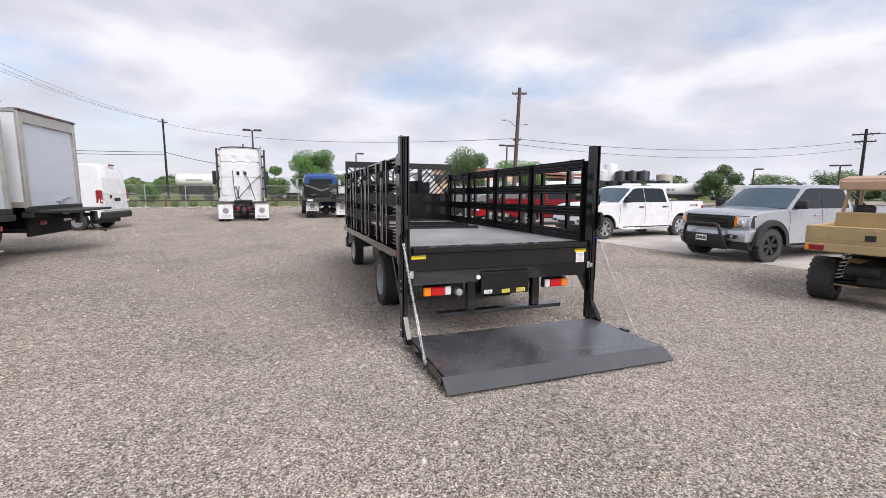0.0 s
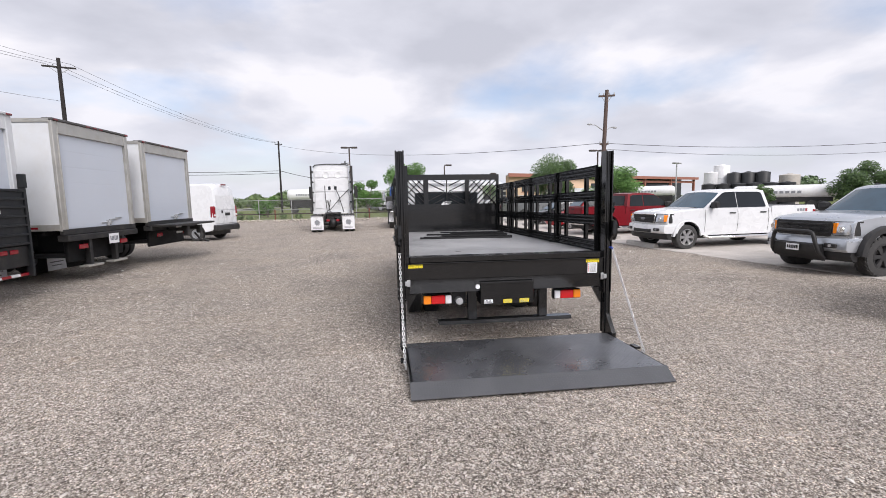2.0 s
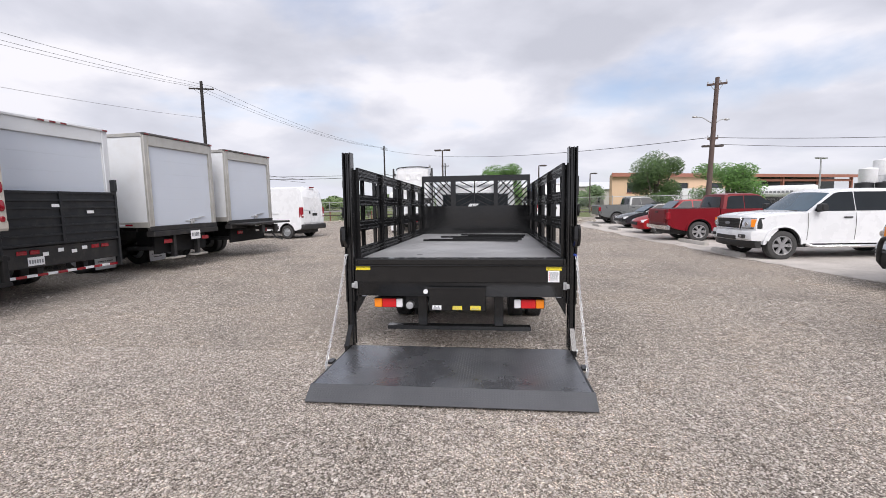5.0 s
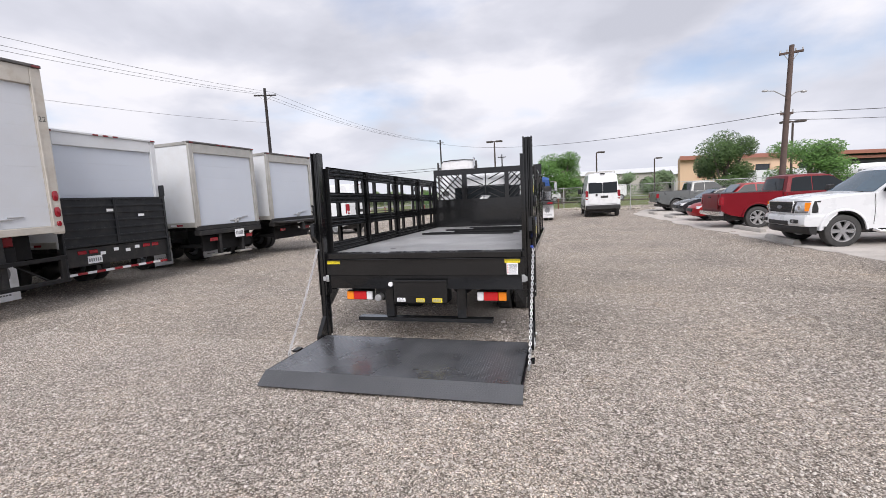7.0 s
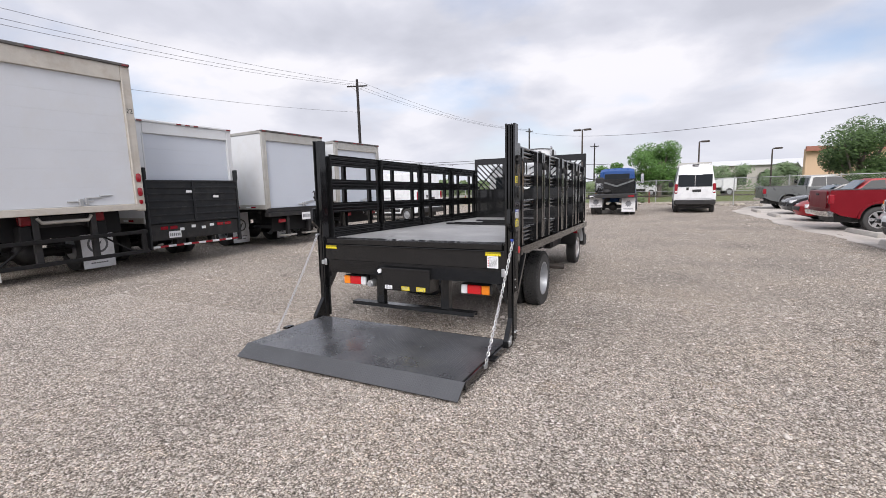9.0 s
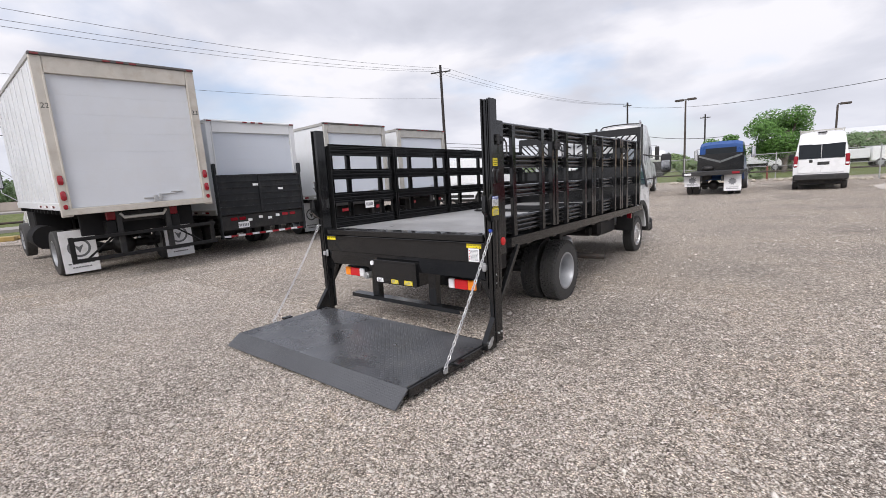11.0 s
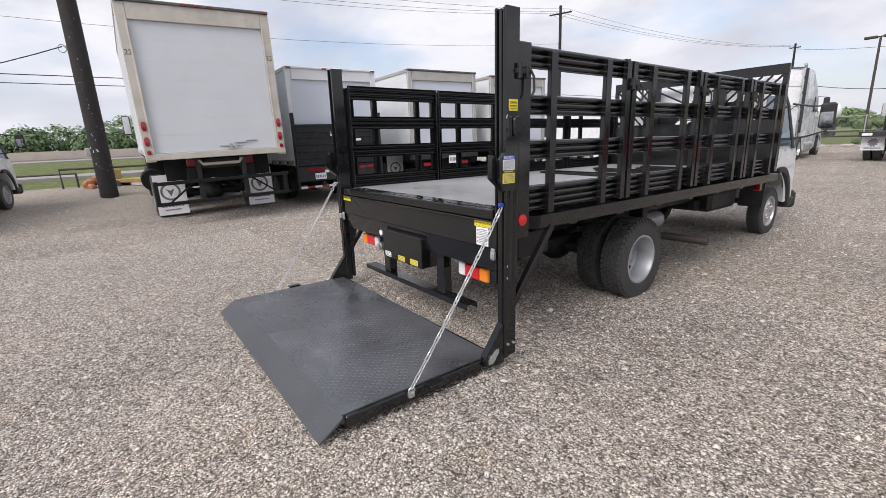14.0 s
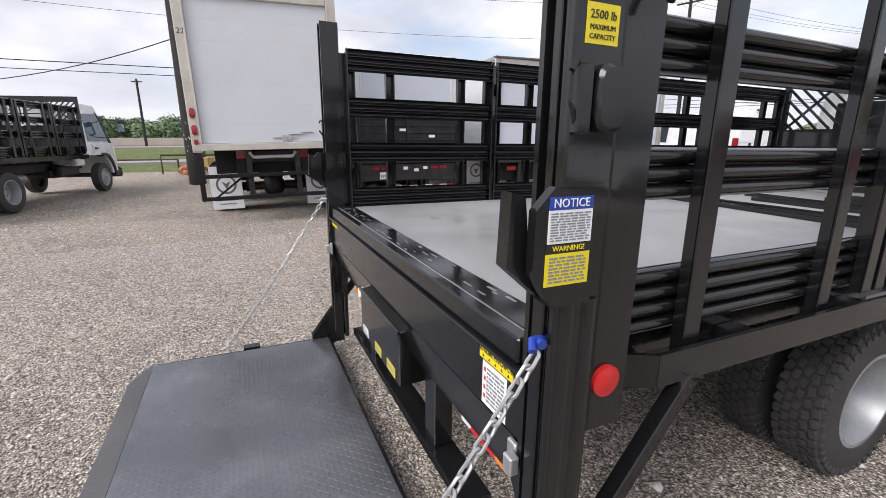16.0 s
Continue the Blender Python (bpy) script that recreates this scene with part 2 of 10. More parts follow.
REDROCK = mat("rusty_red_clay", (0.40, 0.17, 0.09), 0.9, vary=0.25, scale=4, bump=0.5, bump_scale=20)
YELMACH = mat("faded_yellow_machine_paint", (0.40, 0.28, 0.10), 0.6, vary=0.2)


def leaf_mat(name, dark, light):
    m = bpy.data.materials.new(name)
    m.use_nodes = True
    n, l = m.node_tree.nodes, m.node_tree.links
    p = n["Principled BSDF"]
    g = n.new("ShaderNodeNewGeometry")
    r = ramp(n, [(0.0, dark), (1.0, light)])
    l.new(g.outputs["Random Per Island"], r.inputs[0])
    l.new(r.outputs[0], p.inputs["Base Color"])
    p.inputs["Roughness"].default_value = 0.6
    p.inputs["Subsurface Weight"].default_value = 0.0
    return m


LEAF = leaf_mat("live_oak_leaves", (0.030, 0.065, 0.018), (0.095, 0.17, 0.045))
LEAFBR = leaf_mat("fresh_green_leaves", (0.045, 0.11, 0.02), (0.12, 0.26, 0.05))
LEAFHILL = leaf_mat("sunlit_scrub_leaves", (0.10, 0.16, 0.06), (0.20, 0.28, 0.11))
# far leaves are paler: the distance haze is mixed into their colour
LEAFHAZE = leaf_mat("hazed_far_leaves", (0.115, 0.175, 0.085), (0.17, 0.25, 0.12))
BARK = mat("grey_bark", (0.12, 0.10, 0.085), 0.9, vary=0.3, scale=8, bump=0.6, bump_scale=40)


def ground_mat():
    """Grey-tan crushed limestone in the yard; weeds and grass past its edges."""
    m = bpy.data.materials.new("limestone_gravel")
    m.use_nodes = True
    n, l = m.node_tree.nodes, m.node_tree.links
    p = n["Principled BSDF"]
    tc = n.new("ShaderNodeTexCoord")
    wob = n.new("ShaderNodeTexNoise"); wob.inputs["Scale"].default_value = 25; wob.inputs["Detail"].default_value = 2
    l.new(tc.outputs["Object"], wob.inputs["Vector"])
    wv = n.new("ShaderNodeVectorMath"); wv.operation = "MULTIPLY_ADD"
    wv.inputs[1].default_value = (0.03, 0.03, 0.03)
    l.new(wob.outputs["Color"], wv.inputs[0]); l.new(tc.outputs["Object"], wv.inputs[2])

    def stones(scale):
        v = n.new("ShaderNodeTexVoronoi"); v.inputs["Scale"].default_value = scale
        l.new(wv.outputs[0], v.inputs["Vector"])
        s = n.new("ShaderNodeSeparateColor"); l.new(v.outputs["Color"], s.inputs[0])
        c = ramp(n, [(0.0, (0.22, 0.20, 0.185)), (0.22, (0.52, 0.483, 0.445)), (0.50, (0.74, 0.695, 0.65)), (0.80, (0.90, 0.86, 0.815)), (1.0, (0.99, 0.965, 0.93))])
        l.new(s.outputs["Red"], c.inputs[0])
        return v, c
    v1, c1 = stones(72)
    _, c2 = stones(110)
    sel = n.new("ShaderNodeTexNoise"); sel.inputs["Scale"].default_value = 14; sel.inputs["Detail"].default_value = 3
    l.new(tc.outputs["Object"], sel.inputs["Vector"])
    selr = ramp(n, [(0.46, (0, 0, 0)), (0.54, (1, 1, 1))]); l.new(sel.outputs["Fac"], selr.inputs[0])
    mx = n.new("ShaderNodeMix"); mx.data_type = "RGBA"
    l.new(selr.outputs[0], mx.inputs["Factor"]); l.new(c1.outputs[0], mx.inputs["A"]); l.new(c2.outputs[0], mx.inputs["B"])
    # gaps between the stones: their small shadows painted in as darker colour
    gap_shade = ramp(n, [(0.0, (1, 1, 1)), (0.40, (0.98, 0.98, 0.98)), (0.78, (0.25, 0.235, 0.222))])
    sc = n.new("ShaderNodeMath"); sc.operation = "MULTIPLY"; sc.inputs[1].default_value = 1.25
    l.new(v1.outputs["Distance"], sc.inputs[0]); l.new(sc.outputs[0], gap_shade.inputs[0])
    mg = n.new("ShaderNodeMix"); mg.data_type = "RGBA"; mg.blend_type = "MULTIPLY"; mg.inputs["Factor"].default_value = 0.84
    l.new(mx.outputs["Result"], mg.inputs["A"]); l.new(gap_shade.outputs[0], mg.inputs["B"])
    # broad patches of dusty tan and of washed grey
    pn = n.new("ShaderNodeTexNoise"); pn.inputs["Scale"].default_value = 0.6; pn.inputs["Detail"].default_value = 7
    l.new(tc.outputs["Object"], pn.inputs["Vector"])
    pr = ramp(n, [(0.32, (0.70, 0.678, 0.658)), (0.5, (0.88, 0.842, 0.805)), (0.68, (0.95, 0.893, 0.833))])
    l.new(pn.outputs["Fac"], pr.inputs[0])
    mp_ = n.new("ShaderNodeMix"); mp_.data_type = "RGBA"; mp_.blend_type = "MULTIPLY"; mp_.inputs["Factor"].default_value = 1.0
    # clumps a hand across: drifts of coarse and fine stone
    cn = n.new("ShaderNodeTexNoise"); cn.inputs["Scale"].default_value = 36; cn.inputs["Detail"].default_value = 6; cn.inputs["Roughness"].default_value = 0.82
    l.new(tc.outputs["Object"], cn.inputs["Vector"])
    cr = ramp(n, [(0.36, (0.46, 0.452, 0.442)), (0.5, (0.93, 0.922, 0.905)), (0.64, (1.44, 1.425, 1.40))])
    l.new(cn.outputs["Fac"], cr.inputs[0])
    mc = n.new("ShaderNodeMix"); mc.data_type = "RGBA"; mc.blend_type = "MULTIPLY"; mc.inputs["Factor"].default_value = 1.0
    l.new(mg.outputs["Result"], mc.inputs["A"]); l.new(cr.outputs[0], mc.inputs["B"])
    dn2 = n.new("ShaderNodeTexNoise"); dn2.inputs["Scale"].default_value = 15; dn2.inputs["Detail"].default_value = 4; dn2.inputs["Roughness"].default_value = 0.7
    l.new(tc.outputs["Object"], dn2.inputs["Vector"])
    dr2 = ramp(n, [(0.36, (0.70, 0.695, 0.69)), (0.5, (0.98, 0.975, 0.965)), (0.64, (1.26, 1.252, 1.24))])
    l.new(dn2.outputs["Fac"], dr2.inputs[0])
    mc2 = n.new("ShaderNodeMix"); mc2.data_type = "RGBA"; mc2.blend_type = "MULTIPLY"; mc2.inputs["Factor"].default_value = 1.0
    l.new(mc.outputs["Result"], mc2.inputs["A"]); l.new(dr2.outputs[0], mc2.inputs["B"])
    l.new(mc2.outputs["Result"], mp_.inputs["A"]); l.new(pr.outputs[0], mp_.inputs["B"])
    # small rusty tan patches where clay shows through
    rn = n.new("ShaderNodeTexNoise"); rn.inputs["Scale"].default_value = 1.7; rn.inputs["Detail"].default_value = 4
    l.new(tc.outputs["Object"], rn.inputs["Vector"])
    rr_ = ramp(n, [(0.62, (1, 1, 1)), (0.78, (1.03, 0.965, 0.88))]); l.new(rn.outputs["Fac"], rr_.inputs[0])
    mr_ = n.new("ShaderNodeMix"); mr_.data_type = "RGBA"; mr_.blend_type = "MULTIPLY"; mr_.inputs["Factor"].default_value = 1.0
    l.new(mp_.outputs["Result"], mr_.inputs["A"]); l.new(rr_.outputs[0], mr_.inputs["B"])
    # grass and weeds beyond the yard: past the back fence, past the pipe fence
    sep_ = n.new("ShaderNodeSeparateXYZ"); l.new(tc.outputs["Object"], sep_.inputs[0])
    edge = n.new("ShaderNodeTexNoise"); edge.inputs["Scale"].default_value = 0.5; edge.inputs["Detail"].default_value = 5
    l.new(tc.outputs["Object"], edge.inputs["Vector"])

    def past(out, a, b, wobble):
        o = n.new("ShaderNodeMath"); o.operation = "MULTIPLY_ADD"; o.inputs[1].default_value = wobble
        l.new(edge.outputs["Fac"], o.inputs[0]); l.new(out, o.inputs[2])
        r_ = n.new("ShaderNodeMapRange")
        r_.inputs["From Min"].default_value, r_.inputs["From Max"].default_value = a, b
        l.new(o.outputs[0], r_.inputs["Value"])
        return r_.outputs[0]
    far_y = past(sep_.outputs["Y"], 47, 49, 4)
    far_x = past(sep_.outputs["X"], -22.0, -23.0, 3)
    mxx = n.new("ShaderNodeMath"); mxx.operation = "MAXIMUM"
    l.new(far_y, mxx.inputs[0]); l.new(far_x, mxx.inputs[1])
    gn = n.new("ShaderNodeTexNoise"); gn.inputs["Scale"].default_value = 2.2; gn.inputs["Detail"].default_value = 7
    l.new(tc.outputs["Object"], gn.inputs["Vector"])
    gr = ramp(n, [(0.3, (0.09, 0.115, 0.04)), (0.55, (0.14, 0.17, 0.06)), (0.75, (0.24, 0.235, 0.12))])
    l.new(gn.outputs["Fac"], gr.inputs[0])
    mgr = n.new("ShaderNodeMix"); mgr.data_type = "RGBA"
    l.new(mxx.outputs[0], mgr.inputs["Factor"]); l.new(mr_.outputs["Result"], mgr.inputs["A"]); l.new(gr.outputs[0], mgr.inputs["B"])
    l.new(mgr.outputs["Result"], p.inputs["Base Color"])
    p.inputs["Roughness"].default_value = 0.92
    p.inputs["Specular IOR Level"].default_value = 0.25
    inv = n.new("ShaderNodeMath"); inv.operation = "SUBTRACT"; inv.inputs[0].default_value = 1.0
    l.new(v1.outputs["Distance"], inv.inputs[1])
    b = n.new("ShaderNodeBump"); b.inputs["Strength"].default_value = 0.9; b.inputs["Distance"].default_value = 0.014
    l.new(inv.outputs[0], b.inputs["Height"])
    l.new(b.outputs[0], p.inputs["Normal"])
    return m


GROUND = ground_mat()


def stone_mat():
    m = bpy.data.materials.new("loose_limestone")
    m.use_nodes = True
    n, l = m.node_tree.nodes, m.node_tree.links
    p = n["Principled BSDF"]
    g = n.new("ShaderNodeNewGeometry")
    c = ramp(n, [(0.0, (0.26, 0.237, 0.216)), (0.2, (0.42, 0.387, 0.358)), (0.5, (0.60, 0.56, 0.525)), (0.82, (0.76, 0.725, 0.69)), (1.0, (0.88, 0.86, 0.83))])
    l.new(g.outputs["Random Per Island"], c.inputs[0])
    tc = n.new("ShaderNodeTexCoord")
    f = n.new("ShaderNodeTexNoise"); f.inputs["Scale"].default_value = 120; f.inputs["Detail"].default_value = 4
    l.new(tc.outputs["Object"], f.inputs["Vector"])
    fr = ramp(n, [(0.3, (0.74, 0.72, 0.70)), (0.7, (1.0, 0.975, 0.95))]); l.new(f.outputs["Fac"], fr.inputs[0])
    x = n.new("ShaderNodeMix"); x.data_type = "RGBA"; x.blend_type = "MULTIPLY"; x.inputs["Factor"].default_value = 1
    l.new(c.outputs[0], x.inputs["A"]); l.new(fr.outputs[0], x.inputs["B"])
    l.new(x.outputs["Result"], p.inputs["Base Color"])
    p.inputs["Roughness"].default_value = 0.9
    p.inputs["Specular IOR Level"].default_value = 0.25
    return m


STONE = stone_mat()
CALICHE = mat("pale_caliche", (0.50, 0.465, 0.43), 0.9, vary=0.22, scale=0.9, fine=18, bump=0.5, bump_scale=45, dirt=(0.34, 0.31, 0.27), dirt_amt=0.6)
ASPHALT = mat("old_pale_road", (0.30, 0.28, 0.27), 0.9, vary=0.1, scale=0.2, bump=0.1, dirt=(0.36, 0.33, 0.31), dirt_amt=0.5)
BARRIER = mat("stained_concrete_barrier", (0.36, 0.31, 0.28), 0.9, vary=0.15, scale=0.3, dirt=(0.25, 0.2, 0.17), dirt_amt=0.4)


# ---- mesh tools ----
class Mesh:
    """Collects the corners and faces of one part."""

    def __init__(self):
        self.v, self.f = [], []

    def add(self, verts, faces, m=None):
        o = len(self.v)
        self.v += [tuple(m @ Vector(p)) for p in verts] if m else [tuple(p) for p in verts]
        self.f += [tuple(i + o for i in f) for f in faces]
        return self

    def box(self, x0, x1, y0, y1, z0, z1, c=0.0, m=None):
        """A box; c chamfers its edges."""
        if c <= 0:
            vs = [(x, y, z) for x in (x0, x1) for y in (y0, y1) for z in (z0, z1)]
            return self.add(vs, [(0, 1, 3, 2), (4, 6, 7, 5), (0, 4, 5, 1), (2, 3, 7, 6), (0, 2, 6, 4), (1, 5, 7, 3)], m)
        c = min(c, 0.45 * min(abs(x1 - x0), abs(y1 - y0), abs(z1 - z0)))
        lo, hi = (x0, y0, z0), (x1, y1, z1)
        vs, ids = [], {}
        for sx in (0, 1):
            for sy in (0, 1):
                for sz in (0, 1):
                    s = (sx, sy, sz)
                    for ax in range(3):
                        p = [hi[k] - c if s[k] else lo[k] + c for k in range(3)]
                        p[ax] = hi[ax] if s[ax] else lo[ax]
                        ids[s, ax] = len(vs)
                        vs.append(p)
        fs = []
        for ax in range(3):
            a, b = (ax + 1) % 3, (ax + 2) % 3
            for side in (0, 1):
                q = []
                for u, w in ((0, 0), (1, 0), (1, 1), (0, 1)):
                    s = [0, 0, 0]
                    s[ax], s[a], s[b] = side, u, w
                    q.append(ids[tuple(s), ax])
                fs.append(q)
            for u in (0, 1):
                for w in (0, 1):
                    s0, s1 = [0, 0, 0], [0, 0, 0]
                    s0[a], s0[b], s1[a], s1[b], s1[ax] = u, w, u, w, 1
                    fs.append([ids[tuple(s0), a], ids[tuple(s1), a], ids[tuple(s1), b], ids[tuple(s0), b]])
        for s in [(x, y, z) for x in (0, 1) for y in (0, 1) for z in (0, 1)]:
            fs.append([ids[s, 0], ids[s, 1], ids[s, 2]])
        return self.add(vs, fs, m)

    def cyl(self, p, q, r, r2=None, n=14, caps=True):
        p, q = Vector(p), Vector(q)
        r2 = r if r2 is None else r2
        d = (q - p).normalized()
        a = d.orthogonal().normalized()
        b = d.cross(a)
        vs = [o + (a * math.cos(t) + b * math.sin(t)) * rr for o, rr in ((p, r), (q, r2)) for t in [2 * math.pi * i / n for i in range(n)]]
        fs = [(i, (i + 1) % n, n + (i + 1) % n, n + i) for i in range(n)]
        if caps:
            fs += [tuple(range(n - 1, -1, -1)), tuple(range(n, 2 * n))]
        return self.add(vs, fs)

    def tube(self, pts, r, n=8, closed=False):
        """A round bar along a line of points."""
        pts = [Vector(p) for p in pts]
        k = len(pts)
        vs, fs, prev = [], [], None
        for i, p in enumerate(pts):
            d = (pts[(i + 1) % k] - pts[i - 1]) if closed or 0 < i < k - 1 else (pts[1] - pts[0] if i == 0 else pts[-1] - pts[-2])
            d.normalize()
            a = prev - d * prev.dot(d) if prev is not None else d.orthogonal()
            if a.length < 1e-6:
                a = d.orthogonal()
            a.normalize()
            prev = a
            b = d.cross(a)
            vs += [p + (a * math.cos(t) + b * math.sin(t)) * r for t in [2 * math.pi * j / n for j in range(n)]]
        for i in range(k if closed else k - 1):
            i2 = (i + 1) % k
            fs += [(i * n + j, i * n + (j + 1) % n, i2 * n + (j + 1) % n, i2 * n + j) for j in range(n)]
        if not closed:
            fs += [tuple(range(n - 1, -1, -1)), tuple(range((k - 1) * n, k * n))]
        return self.add(vs, fs)

    def lathe(self, prof, m, n=28, closed=True):
        """Turns a profile of (radius, height) about the z axis of m."""
        vs = [(r * math.cos(2 * math.pi * i / n), r * math.sin(2 * math.pi * i / n), h) for r, h in prof for i in range(n)]
        k = len(prof)
        fs = [(a * n + i, a * n + (i + 1) % n, ((a + 1) % k) * n + (i + 1) % n, ((a + 1) % k) * n + i)
              for a in range(k if closed else k - 1) for i in range(n)]
        if not closed:
            fs += [tuple(range(n - 1, -1, -1)), tuple(range((k - 1) * n, k * n))]
        return self.add(vs, fs, m)

    def slices(self, poly, ts, place):
        """A closed outline carried through the stations ts; place(a, b, t) gives the corner in space."""
        n = len(poly)
        vs = [place(a, b, t) for t in ts for a, b in poly]
        fs = [(s * n + i, s * n + (i + 1) % n, (s + 1) * n + (i + 1) % n, (s + 1) * n + i) for s in range(len(ts) - 1) for i in range(n)]
        fs += [tuple(range(n - 1, -1, -1)), tuple(range((len(ts) - 1) * n, len(ts) * n))]
        return self.add(vs, fs)

    def prism(self, poly, axis, t0, t1, m=None):
        """An outline (in the two other axes, in order) pushed from t0 to t1 along an axis."""
        put = {"x": lambda a, b, t: (t, a, b), "y": lambda a, b, t: (a, t, b), "z": lambda a, b, t: (a, b, t)}[axis]
        if m:
            return self.slices(poly, (t0, t1), lambda a, b, t: tuple(m @ Vector(put(a, b, t))))
        return self.slices(poly, (t0, t1), put)

    def ball(self, c, r, sq=(1, 1, 1), nu=12, nv=8):
        vs = [(c[0], c[1], c[2] + r * sq[2])]
        for j in range(1, nv):
            for i in range(nu):
                th, ph = math.pi * j / nv, 2 * math.pi * i / nu
                vs.append((c[0] + r * sq[0] * math.sin(th) * math.cos(ph), c[1] + r * sq[1] * math.sin(th) * math.sin(ph), c[2] + r * sq[2] * math.cos(th)))
        vs.append((c[0], c[1], c[2] - r * sq[2]))
        last = len(vs) - 1
        fs = [(0, 1 + i, 1 + (i + 1) % nu) for i in range(nu)]
        fs += [(1 + j * nu + i, 1 + (j + 1) * nu + i, 1 + (j + 1) * nu + (i + 1) % nu, 1 + j * nu + (i + 1) % nu) for j in range(nv - 2) for i in range(nu)]
        fs += [(last, 1 + (nv - 2) * nu + (i + 1) % nu, 1 + (nv - 2) * nu + i) for i in range(nu)]
        return self.add(vs, fs)


def data_of(name, bm, material, smooth=35, fix=True):
    me = bpy.data.meshes.new(name)
    me.from_pydata(bm.v, [], bm.f)
    if fix:
        b = bmesh.new()
        b.from_mesh(me)
        bmesh.ops.recalc_face_normals(b, faces=b.faces)
        b.to_mesh(me)
        b.free()
    me.materials.append(material)
    if smooth:
        me.polygons.foreach_set("use_smooth", [True] * len(me.polygons))
        me.set_sharp_from_angle(angle=radians(smooth))
    me.update()
    return me


def part(name, bm, material, parent, label="", smooth=35):
    ob = new(name, data_of(name, bm, material, smooth))
    ob.parent = parent
    return tagged(ob, label)


def thing(name, label, category, m=None, group="", kind=""):
    ob = new(name)
    ob.empty_display_size = 0.2
    if m:
        ob.matrix_world = m
    return tagged(ob, label, category, group, kind)


def solid(name, bm, material, label, category, m=None, group="", kind="", smooth=35):
    ob = new(name, data_of(name, bm, material, smooth))
    if m:
        ob.matrix_world = m
    return tagged(ob, label, category, group, kind)


def text_mesh(s, size, m, name, material, parent, align="CENTER", depth=0.0006, label=""):
    """Raised lettering in the built-in font, on the xy plane of m."""
    cu = bpy.data.curves.new(name, "FONT")
    cu.body, cu.size, cu.align_x, cu.align_y, cu.extrude = s, size, align, "CENTER", depth
    cu.resolution_u = 2
    tmp = bpy.data.objects.new(name, cu)
    scene.collection.objects.link(tmp)
    dg = bpy.context.evaluated_depsgraph_get()
    me = bpy.data.meshes.new_from_object(tmp.evaluated_get(dg))
    bpy.data.objects.remove(tmp)
    me.name = name
    me.materials.clear(); me.materials.append(material)
    ob = new(name, me)
    ob.parent = parent
    ob.matrix_basis = m
    return tagged(ob, label)


def gz(x, y):
    """Height of the yard: nearly flat, a slight dip along the truck, a rise to the highway."""
    z = -0.03 - 0.055 * math.exp(-((y - 11) / 4.5) ** 2 - ((x - 3) / 6) ** 2)
    z += 0.9 * min(1, max(0, (-24 - x) / 30))
    return z


